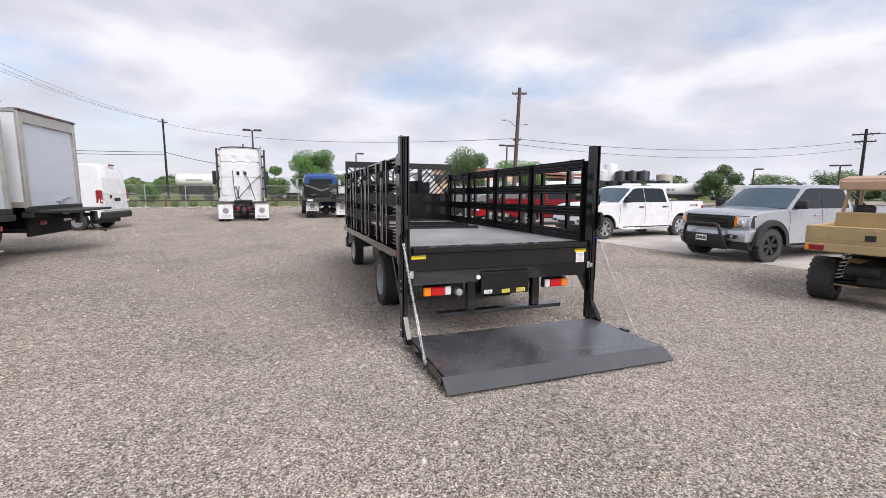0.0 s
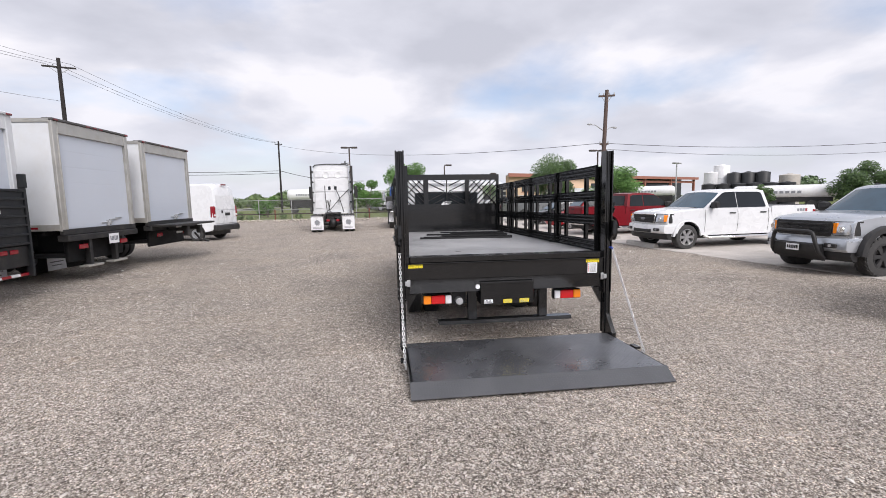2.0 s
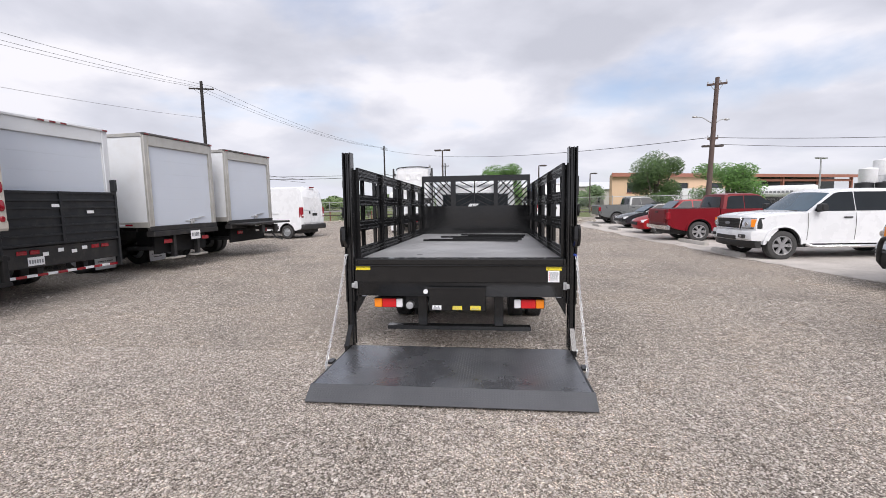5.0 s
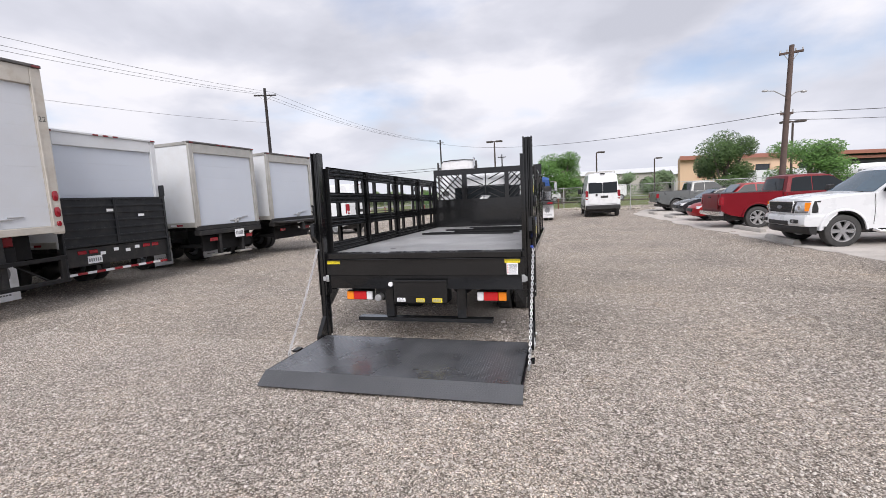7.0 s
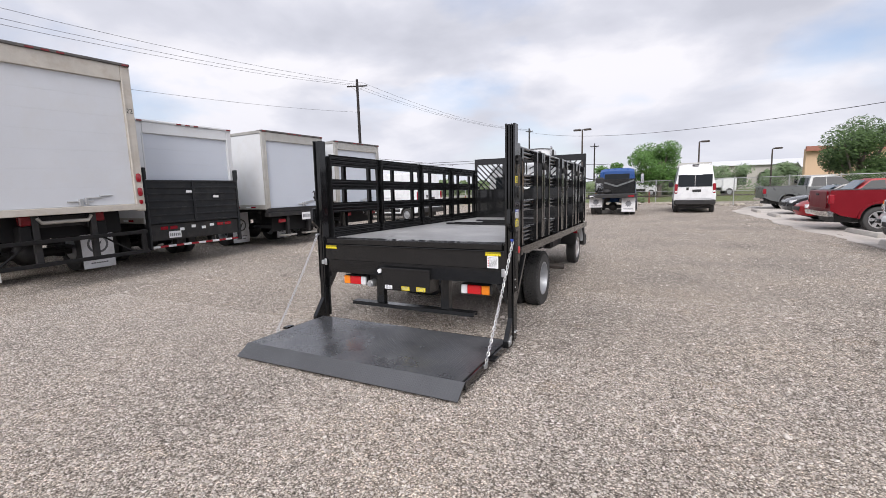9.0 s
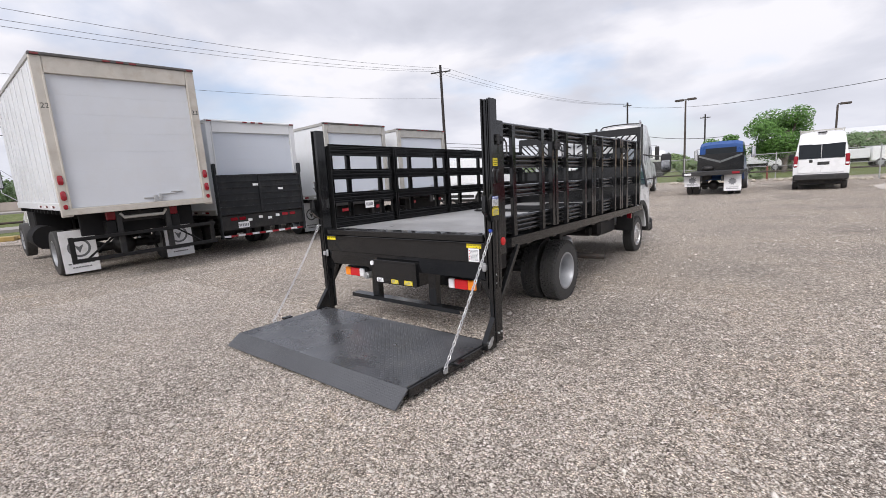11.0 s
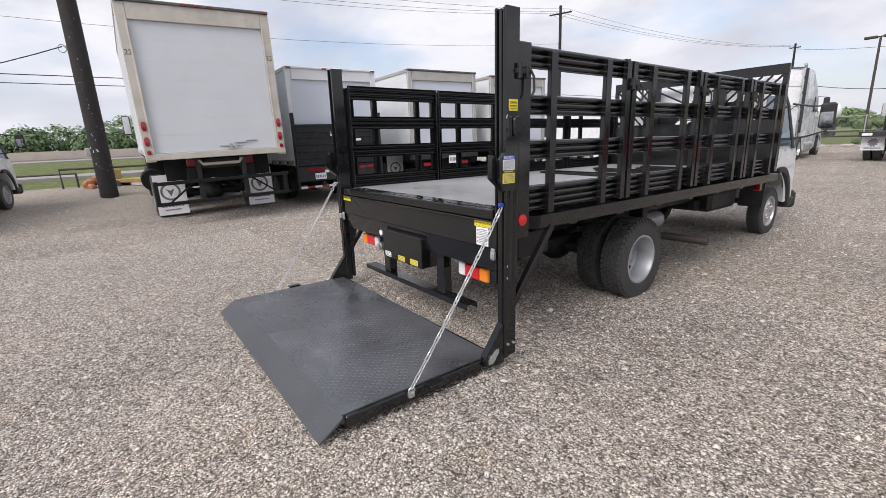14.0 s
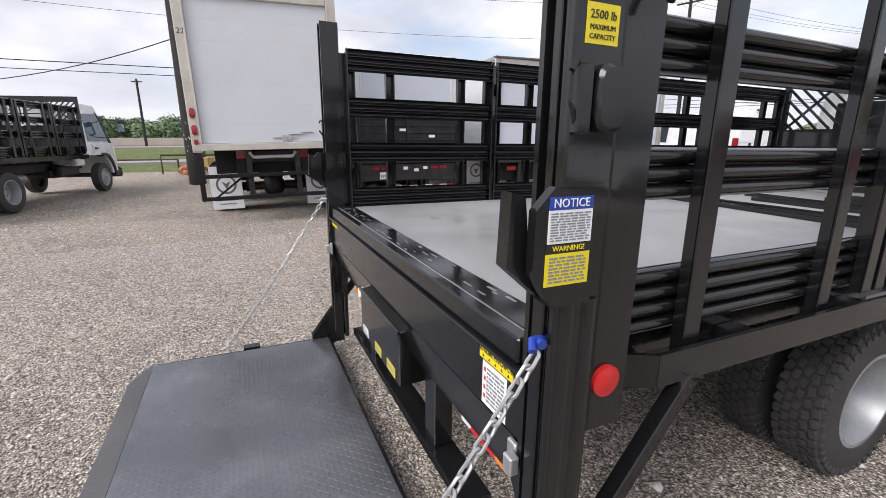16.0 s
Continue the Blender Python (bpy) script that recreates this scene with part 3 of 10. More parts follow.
def wheel_parts(parent, prefix, R, w, rim_r, m, rim_mat, style="steel", hub=True, tread=0):
    """A tyre and a rim; its own z axis is the axle, pointing outwards."""
    b = Mesh()
    h = w / 2
    b.lathe([(rim_r, -h * 0.8), (rim_r + 0.02, -h), (R - 0.07, -h * 1.02), (R - 0.02, -h * 0.93), (R - 0.004, -h * 0.78), (R, 0), (R - 0.004, h * 0.78),
             (R - 0.02, h * 0.93), (R - 0.07, h * 1.02), (rim_r + 0.02, h), (rim_r, h * 0.8)], m, 40)
    tyre_b = b
    if tread:
        b = Mesh()
        road = tread > 40        # road tyre: shallow, close-set blocks
        tw, up, fill, wd, sh_up = (13, 0.0085, 0.78, 0.150, 0.010) if road else (18, 0.006, 0.80, 0.145, 0.014)
        for row, off in ((-0.72, 0.0), (-0.36, 0.5), (0.0, 0.0), (0.36, 0.5), (0.72, 0.0)):
            for i in range(tread):
                a = 2 * math.pi * (i + off) / tread
                mm = m @ Matrix.Rotation(a, 4, "Z") @ Matrix.Translation((R + 0.001, 0, row * h)) @ Matrix.Rotation(radians(tw if row > 0 else -tw), 4, "X")
                b.box(-0.012, up, -math.pi * R / tread * fill, math.pi * R / tread * fill, -h * wd, h * wd, 0.002, mm)
        for i in range(tread):
            a = 2 * math.pi * (i + 0.25) / tread
            for s in (-1, 1):
                mm = m @ Matrix.Rotation(a, 4, "Z") @ Matrix.Translation((R - 0.02, 0, s * h * 0.93))
                b.box(-0.02, sh_up, -math.pi * R / tread * 0.5, math.pi * R / tread * 0.5, -h * 0.08, h * 0.09, 0.003, mm)
    tyre = part(prefix + "tyre", tyre_b, RUBBER, parent, smooth=30)
    if tread:
        tagged(part("tread", b, RUBBER, parent, smooth=30), kind="stuff")
    b = Mesh()
    if style == "steel":        # deep-dished outer wheel of a dual axle
        b.lathe([(rim_r + 0.012, h * 0.86), (rim_r + 0.012, h * 0.98), (rim_r - 0.006, h * 0.98), (rim_r - 0.014, h * 0.75), (rim_r - 0.022, h * 0.5), (rim_r - 0.035, -h * 0.55),
                 (rim_r * 0.70, -h * 0.85), (rim_r * 0.5, -h * 0.82), (0.06, -h * 0.80), (0.06, -h * 0.95), (rim_r * 0.8, -h * 0.98), (rim_r - 0.01, -h * 0.8)], m, 40)
        for i in range(6):
            a = 2 * math.pi * i / 6
            q = m @ Vector((rim_r * 0.56 * math.cos(a), rim_r * 0.56 * math.sin(a), -h * 0.84))
            q2 = m @ Vector((rim_r * 0.56 * math.cos(a), rim_r * 0.56 * math.sin(a), -h * 0.84 + 0.04))
            b.cyl(q, q2, 0.016, n=8)
        b.cyl(m @ Vector((0, 0, -h * 0.82)), m @ Vector((0, 0, -h * 0.25)), rim_r * 0.34, rim_r * 0.26, n=20)
    elif style == "front":      # convex steel wheel with hand holes
        b.lathe([(rim_r + 0.012, h * 0.86), (rim_r + 0.012, h * 0.98), (rim_r - 0.006, h * 0.98), (rim_r - 0.02, h * 0.55), (rim_r * 0.84, h * 0.55),
                 (rim_r * 0.66, h * 0.92), (rim_r * 0.3, h * 0.95), (0.03, h * 1.1), (0.03, h * 0.2), (rim_r - 0.01, h * 0.1)], m, 40)
        for i in range(6):
            a = 2 * math.pi * i / 6
            b.cyl(m @ Vector((rim_r * 0.48 * math.cos(a), rim_r * 0.48 * math.sin(a), h * 0.9)), m @ Vector((rim_r * 0.48 * math.cos(a), rim_r * 0.48 * math.sin(a), h * 1.12)), 0.016, n=8)
    else:                        # spoked alloy
        b.lathe([(rim_r + 0.01, h * 0.86), (rim_r + 0.01, h * 0.97), (rim_r - 0.015, h * 0.97), (rim_r - 0.03, h * 0.3), (rim_r - 0.03, -h * 0.5), (rim_r, -h * 0.5)], m, 36)
        for i in range(6):
            a = 2 * math.pi * i / 6
            mm = m @ Matrix.Rotation(a, 4, "Z")
            b.slices([(-0.045, h * 0.60), (0.045, h * 0.60), (0.036, h * 0.82), (-0.036, h * 0.82)], (0.05, rim_r * 0.55, rim_r - 0.01),
                     lambda u, v, t, mm=mm: tuple(mm @ Vector((t, u * (0.7 + 0.7 * t / rim_r), v + 0.06 * h * t / rim_r))))
        b.cyl(m @ Vector((0, 0, h * 0.3)), m @ Vector((0, 0, h * 0.86)), 0.075, 0.065, n=18)
    rim = part(prefix + "rim", b, rim_mat, parent)
    if style == "steel" and tread:
        # solid dark plugs paint the shade of hand holes on the dish
        for i in range(5):
            a = 2 * math.pi * (i + 0.5) / 5
            q = Vector((rim_r * 0.765 * math.cos(a), rim_r * 0.765 * math.sin(a), 0))
            hole = Mesh()
            hole.cyl(m @ (q + Vector((0, 0, -h * 0.9))), m @ (q + Vector((0, 0, -h * 0.66))), 0.021, n=12)
            part("hand_hole_shade", hole, CHASSIS, parent)
    if style != "steel":
        b = Mesh()
        b.lathe([(0.02, -h * 0.2), (rim_r - 0.031, -h * 0.2), (rim_r - 0.031, h * 0.05), (0.02, h * 0.05)], m, 24)
        part("brake_drum", b, CHASSIS, parent)
    return tyre, rim


def wheel(parent, x, y, z, R, w, rim_r, side, rim_mat, style, axis="x", tread=0):
    """A wheel under a vehicle; side is +1 or -1 along its axis."""
    we = new("wheel")
    we.parent = parent
    rot = Matrix.Rotation(radians(90 * side), 4, "Y") if axis == "x" else Matrix.Rotation(radians(-90 * side), 4, "X")
    we.matrix_basis = Matrix.Translation((x, y, z)) @ rot
    wheel_parts(we, "", R, w, rim_r, Matrix.Identity(4), rim_mat, style, tread=tread)
    return we


# ---- ground ----
def build_ground():
    b = Mesh()
    def axis(lo, hi, near_lo, near_hi):
        a = list(np.arange(near_lo, near_hi + 0.01, 0.5))
        s, p = 0.6, near_hi
        while p < hi:
            s *= 1.22
            p += s
            a.append(min(p, hi))
        s, p = 0.6, near_lo
        while p > lo:
            s *= 1.22
            p -= s
            a.insert(0, max(p, lo))
        return a
    xs, ys = axis(-1500, 1500, -14, 14), axis(-1500, 1500, -6, 24)
    nx = len(xs)
    vs = [(x, y, gz(x, y) + (0.012 * noise.noise((x * 0.45, y * 0.45, 0)) if abs(x) < 40 and abs(y) < 60 else 0)) for y in ys for x in xs]
    fs = [(j * nx + i, j * nx + i + 1, (j + 1) * nx + i + 1, (j + 1) * nx + i) for j in range(len(ys) - 1) for i in range(nx - 1)]
    b.add(vs, fs)
    ob = new("ground", data_of("ground", b, GROUND, 0, fix=False))
    ob.data.polygons.foreach_set("use_smooth", [True] * len(ob.data.polygons))
    tagged(ob, "grey tan crushed limestone gravel yard with grassy verges", "ground", kind="structure")


build_ground()


def build_pad():
    """Pale compacted strip under the parked pickups, with a ragged gravel edge."""
    def edge(y):
        keys = ((-6, 11.6), (4, 11.2), (7, 10.9), (10, 10.2), (13.4, 9.7), (17, 9.4), (23, 9.0), (30, 8.6), (34, 9.6), (40, 12.0))
        for (ya, xa), (yb, xb) in zip(keys, keys[1:]):
            if ya <= y <= yb:
                return xa + (xb - xa) * (y - ya) / (yb - ya)
        return 12.0
    west = [(edge(-6 + i * 0.4) + 0.45 * noise.noise((i * 0.17, 3.0, 0)) + 0.12 * noise.noise((i * 0.9, 7.0, 0)), -6 + i * 0.4) for i in range(115)]
    poly = west + [(34, 40), (34, -6)]
    b = Mesh()
    n = len(poly)
    b.add([(x, y, gz(x, y) + 0.012) for x, y in poly] + [(x, y, gz(x, y) - 0.08) for x, y in poly],
          [tuple(range(n))] + [(i, (i + 1) % n, n + (i + 1) % n, n + i) for i in range(n)])
    solid("pavement", b, CALICHE, "pale dusty compacted caliche parking strip with ragged edge", "pavement", kind="structure", smooth=0)


build_pad()


# ---- the stake-bed truck with lift gate ----
SLATS = ((1.005, 1.185, 4), (1.36, 1.49, 3), (1.65, 1.78, 3), (1.94, 2.08, 3))


def slat_mesh(y0, y1, z0, z1, ribs, side):
    """A roll-formed slat: rounded ribs pressed out of a strip."""
    b = Mesh()
    xi, xo = 1.133, 1.166
    prof = [(xi + 0.004, z0)]
    h = (z1 - z0) / ribs
    for r in range(ribs):
        a = z0 + r * h
        prof += [(xi + 0.004 + (xo - xi - 0.004) * math.sin(math.pi * q) ** 0.42, a + h * (0.04 + 0.92 * q)) for q in (0.0, 0.03, 0.1, 0.22, 0.36, 0.5, 0.64, 0.78, 0.9, 0.97, 1.0)]
    prof += [(xi + 0.004, z1)]
    back = [(x - 0.004, z) for x, z in reversed(prof)]
    b.slices(prof + back, (y0, y1), lambda a, c, t: (side * a, t, c))
    return b


def rack_panel(parent, y0, y1, side, latch, mats=None, out=0.0):
    """One removable panel of the stake sides: four ribbed slats on two stakes and two end frames."""
    M = mats or BLACK
    pa = new("rack_panel")
    pa.parent = parent
    for z0, z1, ribs in SLATS:
        part("slat", slat_mesh(y0 + 0.020, y1 - 0.020, z0, z1, ribs, side), M, pa)
    L = y1 - y0
    for k, (a, w) in enumerate(((0.0, 0.066), (0.25 * L, 0.062), (0.74 * L, 0.062), (L - 0.066, 0.066))):
        b = Mesh()
        x0, x1 = (1.168, 1.205)
        ya, yb = y0 + a + (0.006 if k == 0 else 0), y0 + a + w - (0.006 if k == 3 else 0)
        zb, zt = (1.0, 2.062) if k in (0, 3) else (0.93, 2.046)
        # channel section, open to the inside
        b.box(*sorted((side * (x1 - 0.006), side * x1)), ya, yb, zb, zt, 0.002)
        b.box(*sorted((side * x0, side * (x1 - 0.007))), ya, ya + 0.008, zb, zt)
        b.box(*sorted((side * x0, side * (x1 - 0.007))), yb - 0.008, yb, zb, zt)
        if k in (0, 3):         # flange closing the ends of the slats
            yc = ya if k == 0 else yb - 0.010
            b.box(*sorted((side * 1.131, side * 1.1675)), yc, yc + 0.010, 1.002, 2.083, 0.002)
        part("stake" if k in (1, 2) else "end_frame", b, M, pa)
    if latch:
        la = Mesh()
        y = y0 + 0.01 - (0.045 if out else 0)
        xs = sorted((side * (1.206 + out), side * (1.232 + out)))
        la.box(*xs, y - 0.06, y + 0.055, 1.875, 1.905, 0.004)
        la.cyl((side * (1.225 + out), y - 0.035, 1.85), (side * (1.225 + out), y - 0.035, 1.935), 0.016, n=10)
        la.cyl((side * (1.225 + out), y + 0.03, 1.85), (side * (1.225 + out), y + 0.03, 1.92), 0.014, n=10)
        la.tube([(side * (1.236 + out), y + 0.045, 1.90), (side * (1.25 + out), y + 0.06, 1.86), (side * (1.252 + out), y + 0.062, 1.78), (side * (1.248 + out), y + 0.04, 1.74)], 0.008, 8)
        part("latch", la, CHASSIS, pa, "black cast rack latch with hanging handle")


def headboard(parent, y):
    hb = new("headboard")
    hb.parent = parent
    b = Mesh()
    zs0, zs1, zw0, zw1 = 1.05, 2.32, 1.665, 2.195
    b.box(-1.17, 1.19, y, y + 0.05, zs0, zw0, 0.004)
    part("lower_panel", b, BLACK, hb)
    b = Mesh()
    b.box(-1.17, 1.19, y, y + 0.05, zw1, zs1, 0.004)
    part("top_panel", b, BLACK, hb)
    for x0, x1 in ((-1.17, -1.12), (-0.53, -0.42), (0.41, 0.50), (1.13, 1.19)):
        b = Mesh()
        b.box(x0, x1, y + 0.002, y + 0.048, zw0, zw1)
        part("mullion", b, BLACK, hb)

    def bar(x0, z0, x1, z1, lo, hi):
        """A slanted bar clipped to its window."""
        d = Vector((x1 - x0, 0, z1 - z0))
        t0, t1 = 0.0, 1.0
        for p, dd, a, c in ((x0, d.x, lo, hi), (z0, d.z, zw0, zw1)):
            if abs(dd) < 1e-9:
                if p < a or p > c:
                    return
                continue
            u, w = sorted(((a - p) / dd, (c - p) / dd))
            t0, t1 = max(t0, u), min(t1, w)
        if t1 - t0 < 0.03:
            return
        p0, p1 = Vector((x0, y + 0.024, z0)) + d * t0, Vector((x0, y + 0.024, z0)) + d * t1
        ang = math.atan2(d.z, d.x)
        m = Matrix.Translation((p0 + p1) / 2) @ Matrix.Rotation(-ang, 4, "Y")
        h = (p1 - p0).length / 2
        k = Mesh()
        k.box(-h, h, -0.012, 0.012, -0.0115, 0.0115, 0.003, m)
        part("bar", k, BLACK, hb)

    for k in range(-6, 9):          # slanted bars in the outer windows, leaning against each other
        x = -1.12 + k * 0.115
        bar(x, zw1, x + 0.75, zw1 - 0.75, -1.12, -0.53)
        x = 1.13 - k * 0.115
        bar(x, zw1, x - 0.75, zw1 - 0.75, 0.50, 1.13)
    for x in (-0.72, 0.70):
        s = 1 if x < 0 else -1
        bar(x - s * 0.4, zw0, x + s * 0.2, zw0 + 0.6, *((-1.12, -0.53) if x < 0 else (0.50, 1.13)))
    bar(-0.005, zw0, -0.005, zw1, -0.42, 0.41)
    for k in range(1, 4):            # nested chevrons in the middle window
        o = k * 0.135
        for s in (-1, 1):
            bar(-0.005 + s * 0.06, 1.93 + o * 0.9 - 0.10, -0.005 + s * 0.6, 1.93 + o * 0.9 + 0.16, -0.42, 0.41)
            bar(-0.005 + s * 0.06, 1.93 - o * 0.9 + 0.10, -0.005 + s * 0.6, 1.93 - o * 0.9 - 0.16, -0.42, 0.41)
    bar(-0.42, 1.93, 0.41, 1.93, -0.42, 0.41)
    k = Mesh()                        # maker's plate: a pale scroll shape
    k.box(-0.12, 0.07, y - 0.008, y - 0.002, 1.675, 1.692, 0.004)
    k.box(-0.14, -0.06, y - 0.008, y - 0.002, 1.648, 1.672, 0.004)
    k.box(-0.045, 0.035, y - 0.008, y - 0.002, 1.650, 1.668, 0.004)
    part("badge", k, PAPER, hb, "pale scroll-shaped badge")
    return hb


def stake_cab(parent, y0, paint):
    """A cab-over cab: white shell with raked screen, doors, glass and trim. y0 is its back."""
    cab = new("cab")
    cab.parent = parent
    fw = y0 + 0.95                   # front axle
    arch = [(fw + 0.46 * math.cos(a), 0.44 + 0.50 * math.sin(a)) for a in [math.pi / 2 * i / 8 for i in range(9)]]
    prof = [(y0, 0.96), (y0, 1.95), (y0 + 0.10, 2.17), (y0 + 0.30, 2.22), (y0 + 1.0, 2.21), (y0 + 1.22, 2.13), (y0 + 1.62, 1.35), (y0 + 1.72, 1.18), (y0 + 1.76, 0.80), (y0 + 1.76, 0.46)]
    prof = prof + [(y0 + 1.5, 0.44)] + arch + [(y0 + 0.2, 0.955)]
    b = Mesh()

    def place(a, c, t):
        tum = 1 - 0.11 * max(0, c - 1.15) / 1.05
        nose = 0.14 * max(0, (abs(t) - 0.7) / 0.3) ** 2 if a > y0 + 1.1 else 0
        return (t * 0.93 * tum, a - nose, c)
    b.slices(prof, (-1.0, -0.9, -0.6, 0, 0.6, 0.9, 1.0), place)
    part("shell", b, paint, cab)
    for s in (-1, 1):
        d = new("door")
        d.parent = cab

        def side(pts, off, th, s=s):
            m = Mesh()
            n = len(pts)
            def q(a, c, o):
                tum = 1 - 0.11 * max(0, c - 1.15) / 1.05
                return (s * (0.93 * tum + o), a, c)
            m.add([q(a, c, off) for a, c in pts] + [q(a, c, off - th) for a, c in pts],
                  [tuple(range(n)), tuple(range(2 * n - 1, n - 1, -1))] + [(i, (i + 1) % n, n + (i + 1) % n, n + i) for i in range(n)])
            return m
        part("panel", side([(y0 + 0.42, 0.98), (y0 + 0.42, 1.22), (y0 + 1.45, 1.22), (y0 + 1.58, 0.98)], 0.006, 0.01), paint, d)
        part("lower_panel", side([(y0 + 1.45, 0.55), (y0 + 1.40, 0.75), (y0 + 1.30, 0.95), (y0 + 1.58, 0.95), (y0 + 1.60, 0.50), (y0 + 1.46, 0.50)], 0.006, 0.01), paint, d)
        part("window", side([(y0 + 0.30, 1.30), (y0 + 0.30, 1.98), (y0 + 0.95, 2.0), (y0 + 1.16, 1.82), (y0 + 1.40, 1.30)], 0.004, 0.01), GLASSSKY, d)
        part("window_frame", side([(y0 + 1.36, 1.25), (y0 + 1.12, 1.86), (y0 + 0.97, 2.03), (y0 + 1.02, 2.05), (y0 + 1.20, 1.88), (y0 + 1.47, 1.25)], 0.012, 0.02), TRIM, d)
        k = Mesh()
        k.box(*sorted((s * 0.936, s * 0.96)), y0 + 0.5, y0 + 0.66, 1.10, 1.14, 0.008)
        part("handle", k, TRIM, d)
        k = Mesh()
        k.tube([(s * 0.86, y0 + 1.34, 1.90), (s * 1.05, y0 + 1.42, 1.86), (s * 1.28, y0 + 1.44, 1.84), (s * 1.28, y0 + 1.44, 1.5), (s * 1.05, y0 + 1.42, 1.42), (s * 0.91, y0 + 1.42, 1.40)], 0.013, 8)
        part("mirror_arm", k, TRIM, cab)
        k = Mesh()
        k.box(*sorted((s * 1.18, s * 1.37)), y0 + 1.38, y0 + 1.45, 1.53, 1.89, 0.03)
        part("mirror", k, TRIM, cab, "black wide mirror head")
        k = Mesh()
        k.box(*sorted((s * 1.20, s * 1.35)), y0 + 1.373, y0 + 1.378, 1.56, 1.76, 0.001)
        part("mirror_glass", k, CHROME, cab)
        k = Mesh()
        outer = [(fw + 0.50 * math.cos(a), 0.44 + 0.56 * math.sin(a)) for a in [radians(-2 + 12 * i) for i in range(10)]]
        inner = [(fw + 0.43 * math.cos(a), 0.44 + 0.48 * math.sin(a)) for a in [radians(-2 + 12 * i) for i in range(10)]]
        k.slices(outer + list(reversed(inner)), (0.80, 0.965), lambda a, c, t, s=s: (s * t, a, c))
        part("wheel_arch", k, TRIM, cab)
        k = Mesh()
        k.box(*sorted((s * 0.7, s * 0.955)), y0 + 1.42, y0 + 1.72, 0.34, 0.50, 0.03)
        part("step", k, TRIM, cab)
        k = Mesh()
        k.box(*sorted((s * 0.58, s * 0.87)), y0 + 1.755, y0 + 1.785, 0.62, 0.80, 0.015)
        part("headlight", k, LAMPWHITE, cab)
    k = Mesh()
    k.add([(-0.78, y0 + 1.60, 1.36), (0.78, y0 + 1.60, 1.36), (0.72, y0 + 1.262, 2.06), (-0.72, y0 + 1.262, 2.06), (-0.78, y0 + 1.63, 1.37), (0.78, y0 + 1.63, 1.37), (0.72, y0 + 1.29, 2.07), (-0.72, y0 + 1.29, 2.07)],
          [(0, 1, 2, 3), (7, 6, 5, 4), (0, 4, 5, 1), (1, 5, 6, 2), (2, 6, 7, 3), (3, 7, 4, 0)])
    part("windscreen", k, GLASSSKY, cab)
    k = Mesh()
    k.box(-0.95, 0.95, y0 + 1.70, y0 + 1.84, 0.30, 0.58, 0.04)
    part("bumper", k, TRIM, cab)
    k = Mesh()
    k.box(-0.72, 0.72, y0 - 0.012, y0 - 0.002, 1.45, 1.92, 0.004)
    part("rear_window", k, GLASSDK, cab)
    return cab


def chassis(parent, y_end, rear_axle):
    b = Mesh()
    for s in (-1, 1):
        b.box(*sorted((s * 0.36, s * 0.43)), 0.12, y_end, 0.60, 0.80, 0.006)
    for y in (0.3, 1.2, 2.6, 3.6, 4.6):
        b.box(-0.36, 0.36, y, y + 0.08, 0.63, 0.77)
    part("frame", b, CHASSIS, parent)
    b = Mesh()
    b.cyl((-0.85, rear_axle, 0.345), (0.85, rear_axle, 0.345), 0.07, n=12)
    b.ball((0.05, rear_axle, 0.345), 0.19, (1, 1.1, 1))
    part("rear_axle", b, CHASSIS, parent)
    for s in (-1, 1):
        b = Mesh()
        b.box(*sorted((s * 0.40, s * 0.47)), rear_axle - 0.6, rear_axle + 0.6, 0.47, 0.53, 0.005)
        b.box(*sorted((s * 0.39, s * 0.48)), rear_axle - 0.08, rear_axle + 0.08, 0.38, 0.60, 0.01)
        part("leaf_spring", b, CHASSIS, parent)
    b = Mesh()
    b.cyl((0.05, rear_axle, 0.42), (0.0, y_end - 0.6, 0.58), 0.045, n=10)
    part("drive_shaft", b, CHASSIS, parent)
    b = Mesh()
    b.box(0.44, 0.66, 4.45, 5.30, 0.46, 0.74, 0.05)
    part("fuel_tank", b, CHASSIS, parent)
    b = Mesh()
    b.box(-0.86, -0.46, 3.1, 3.75, 0.42, 0.80, 0.03)
    part("battery_box", b, CHASSIS, parent)
    b = Mesh()
    b.cyl((0.55, 2.72, 0.52), (0.55, 3.25, 0.52), 0.10, n=14)
    b.tube([(0.55, 2.70, 0.52), (0.55, 2.55, 0.50), (0.70, 2.5, 0.48)], 0.035, 8)
    part("silencer", b, RIM, parent)
    b = Mesh()
    for s in (-1, 1):
        b.box(*sorted((s * 0.45, s * 0.52)), 4.3, 4.9, 0.50, 0.62, 0.01)
    b.box(-0.40, 0.40, 4.7, y_end - 0.3, 0.42, 0.95, 0.05)
    part("engine_block", b, CHASSIS, parent)


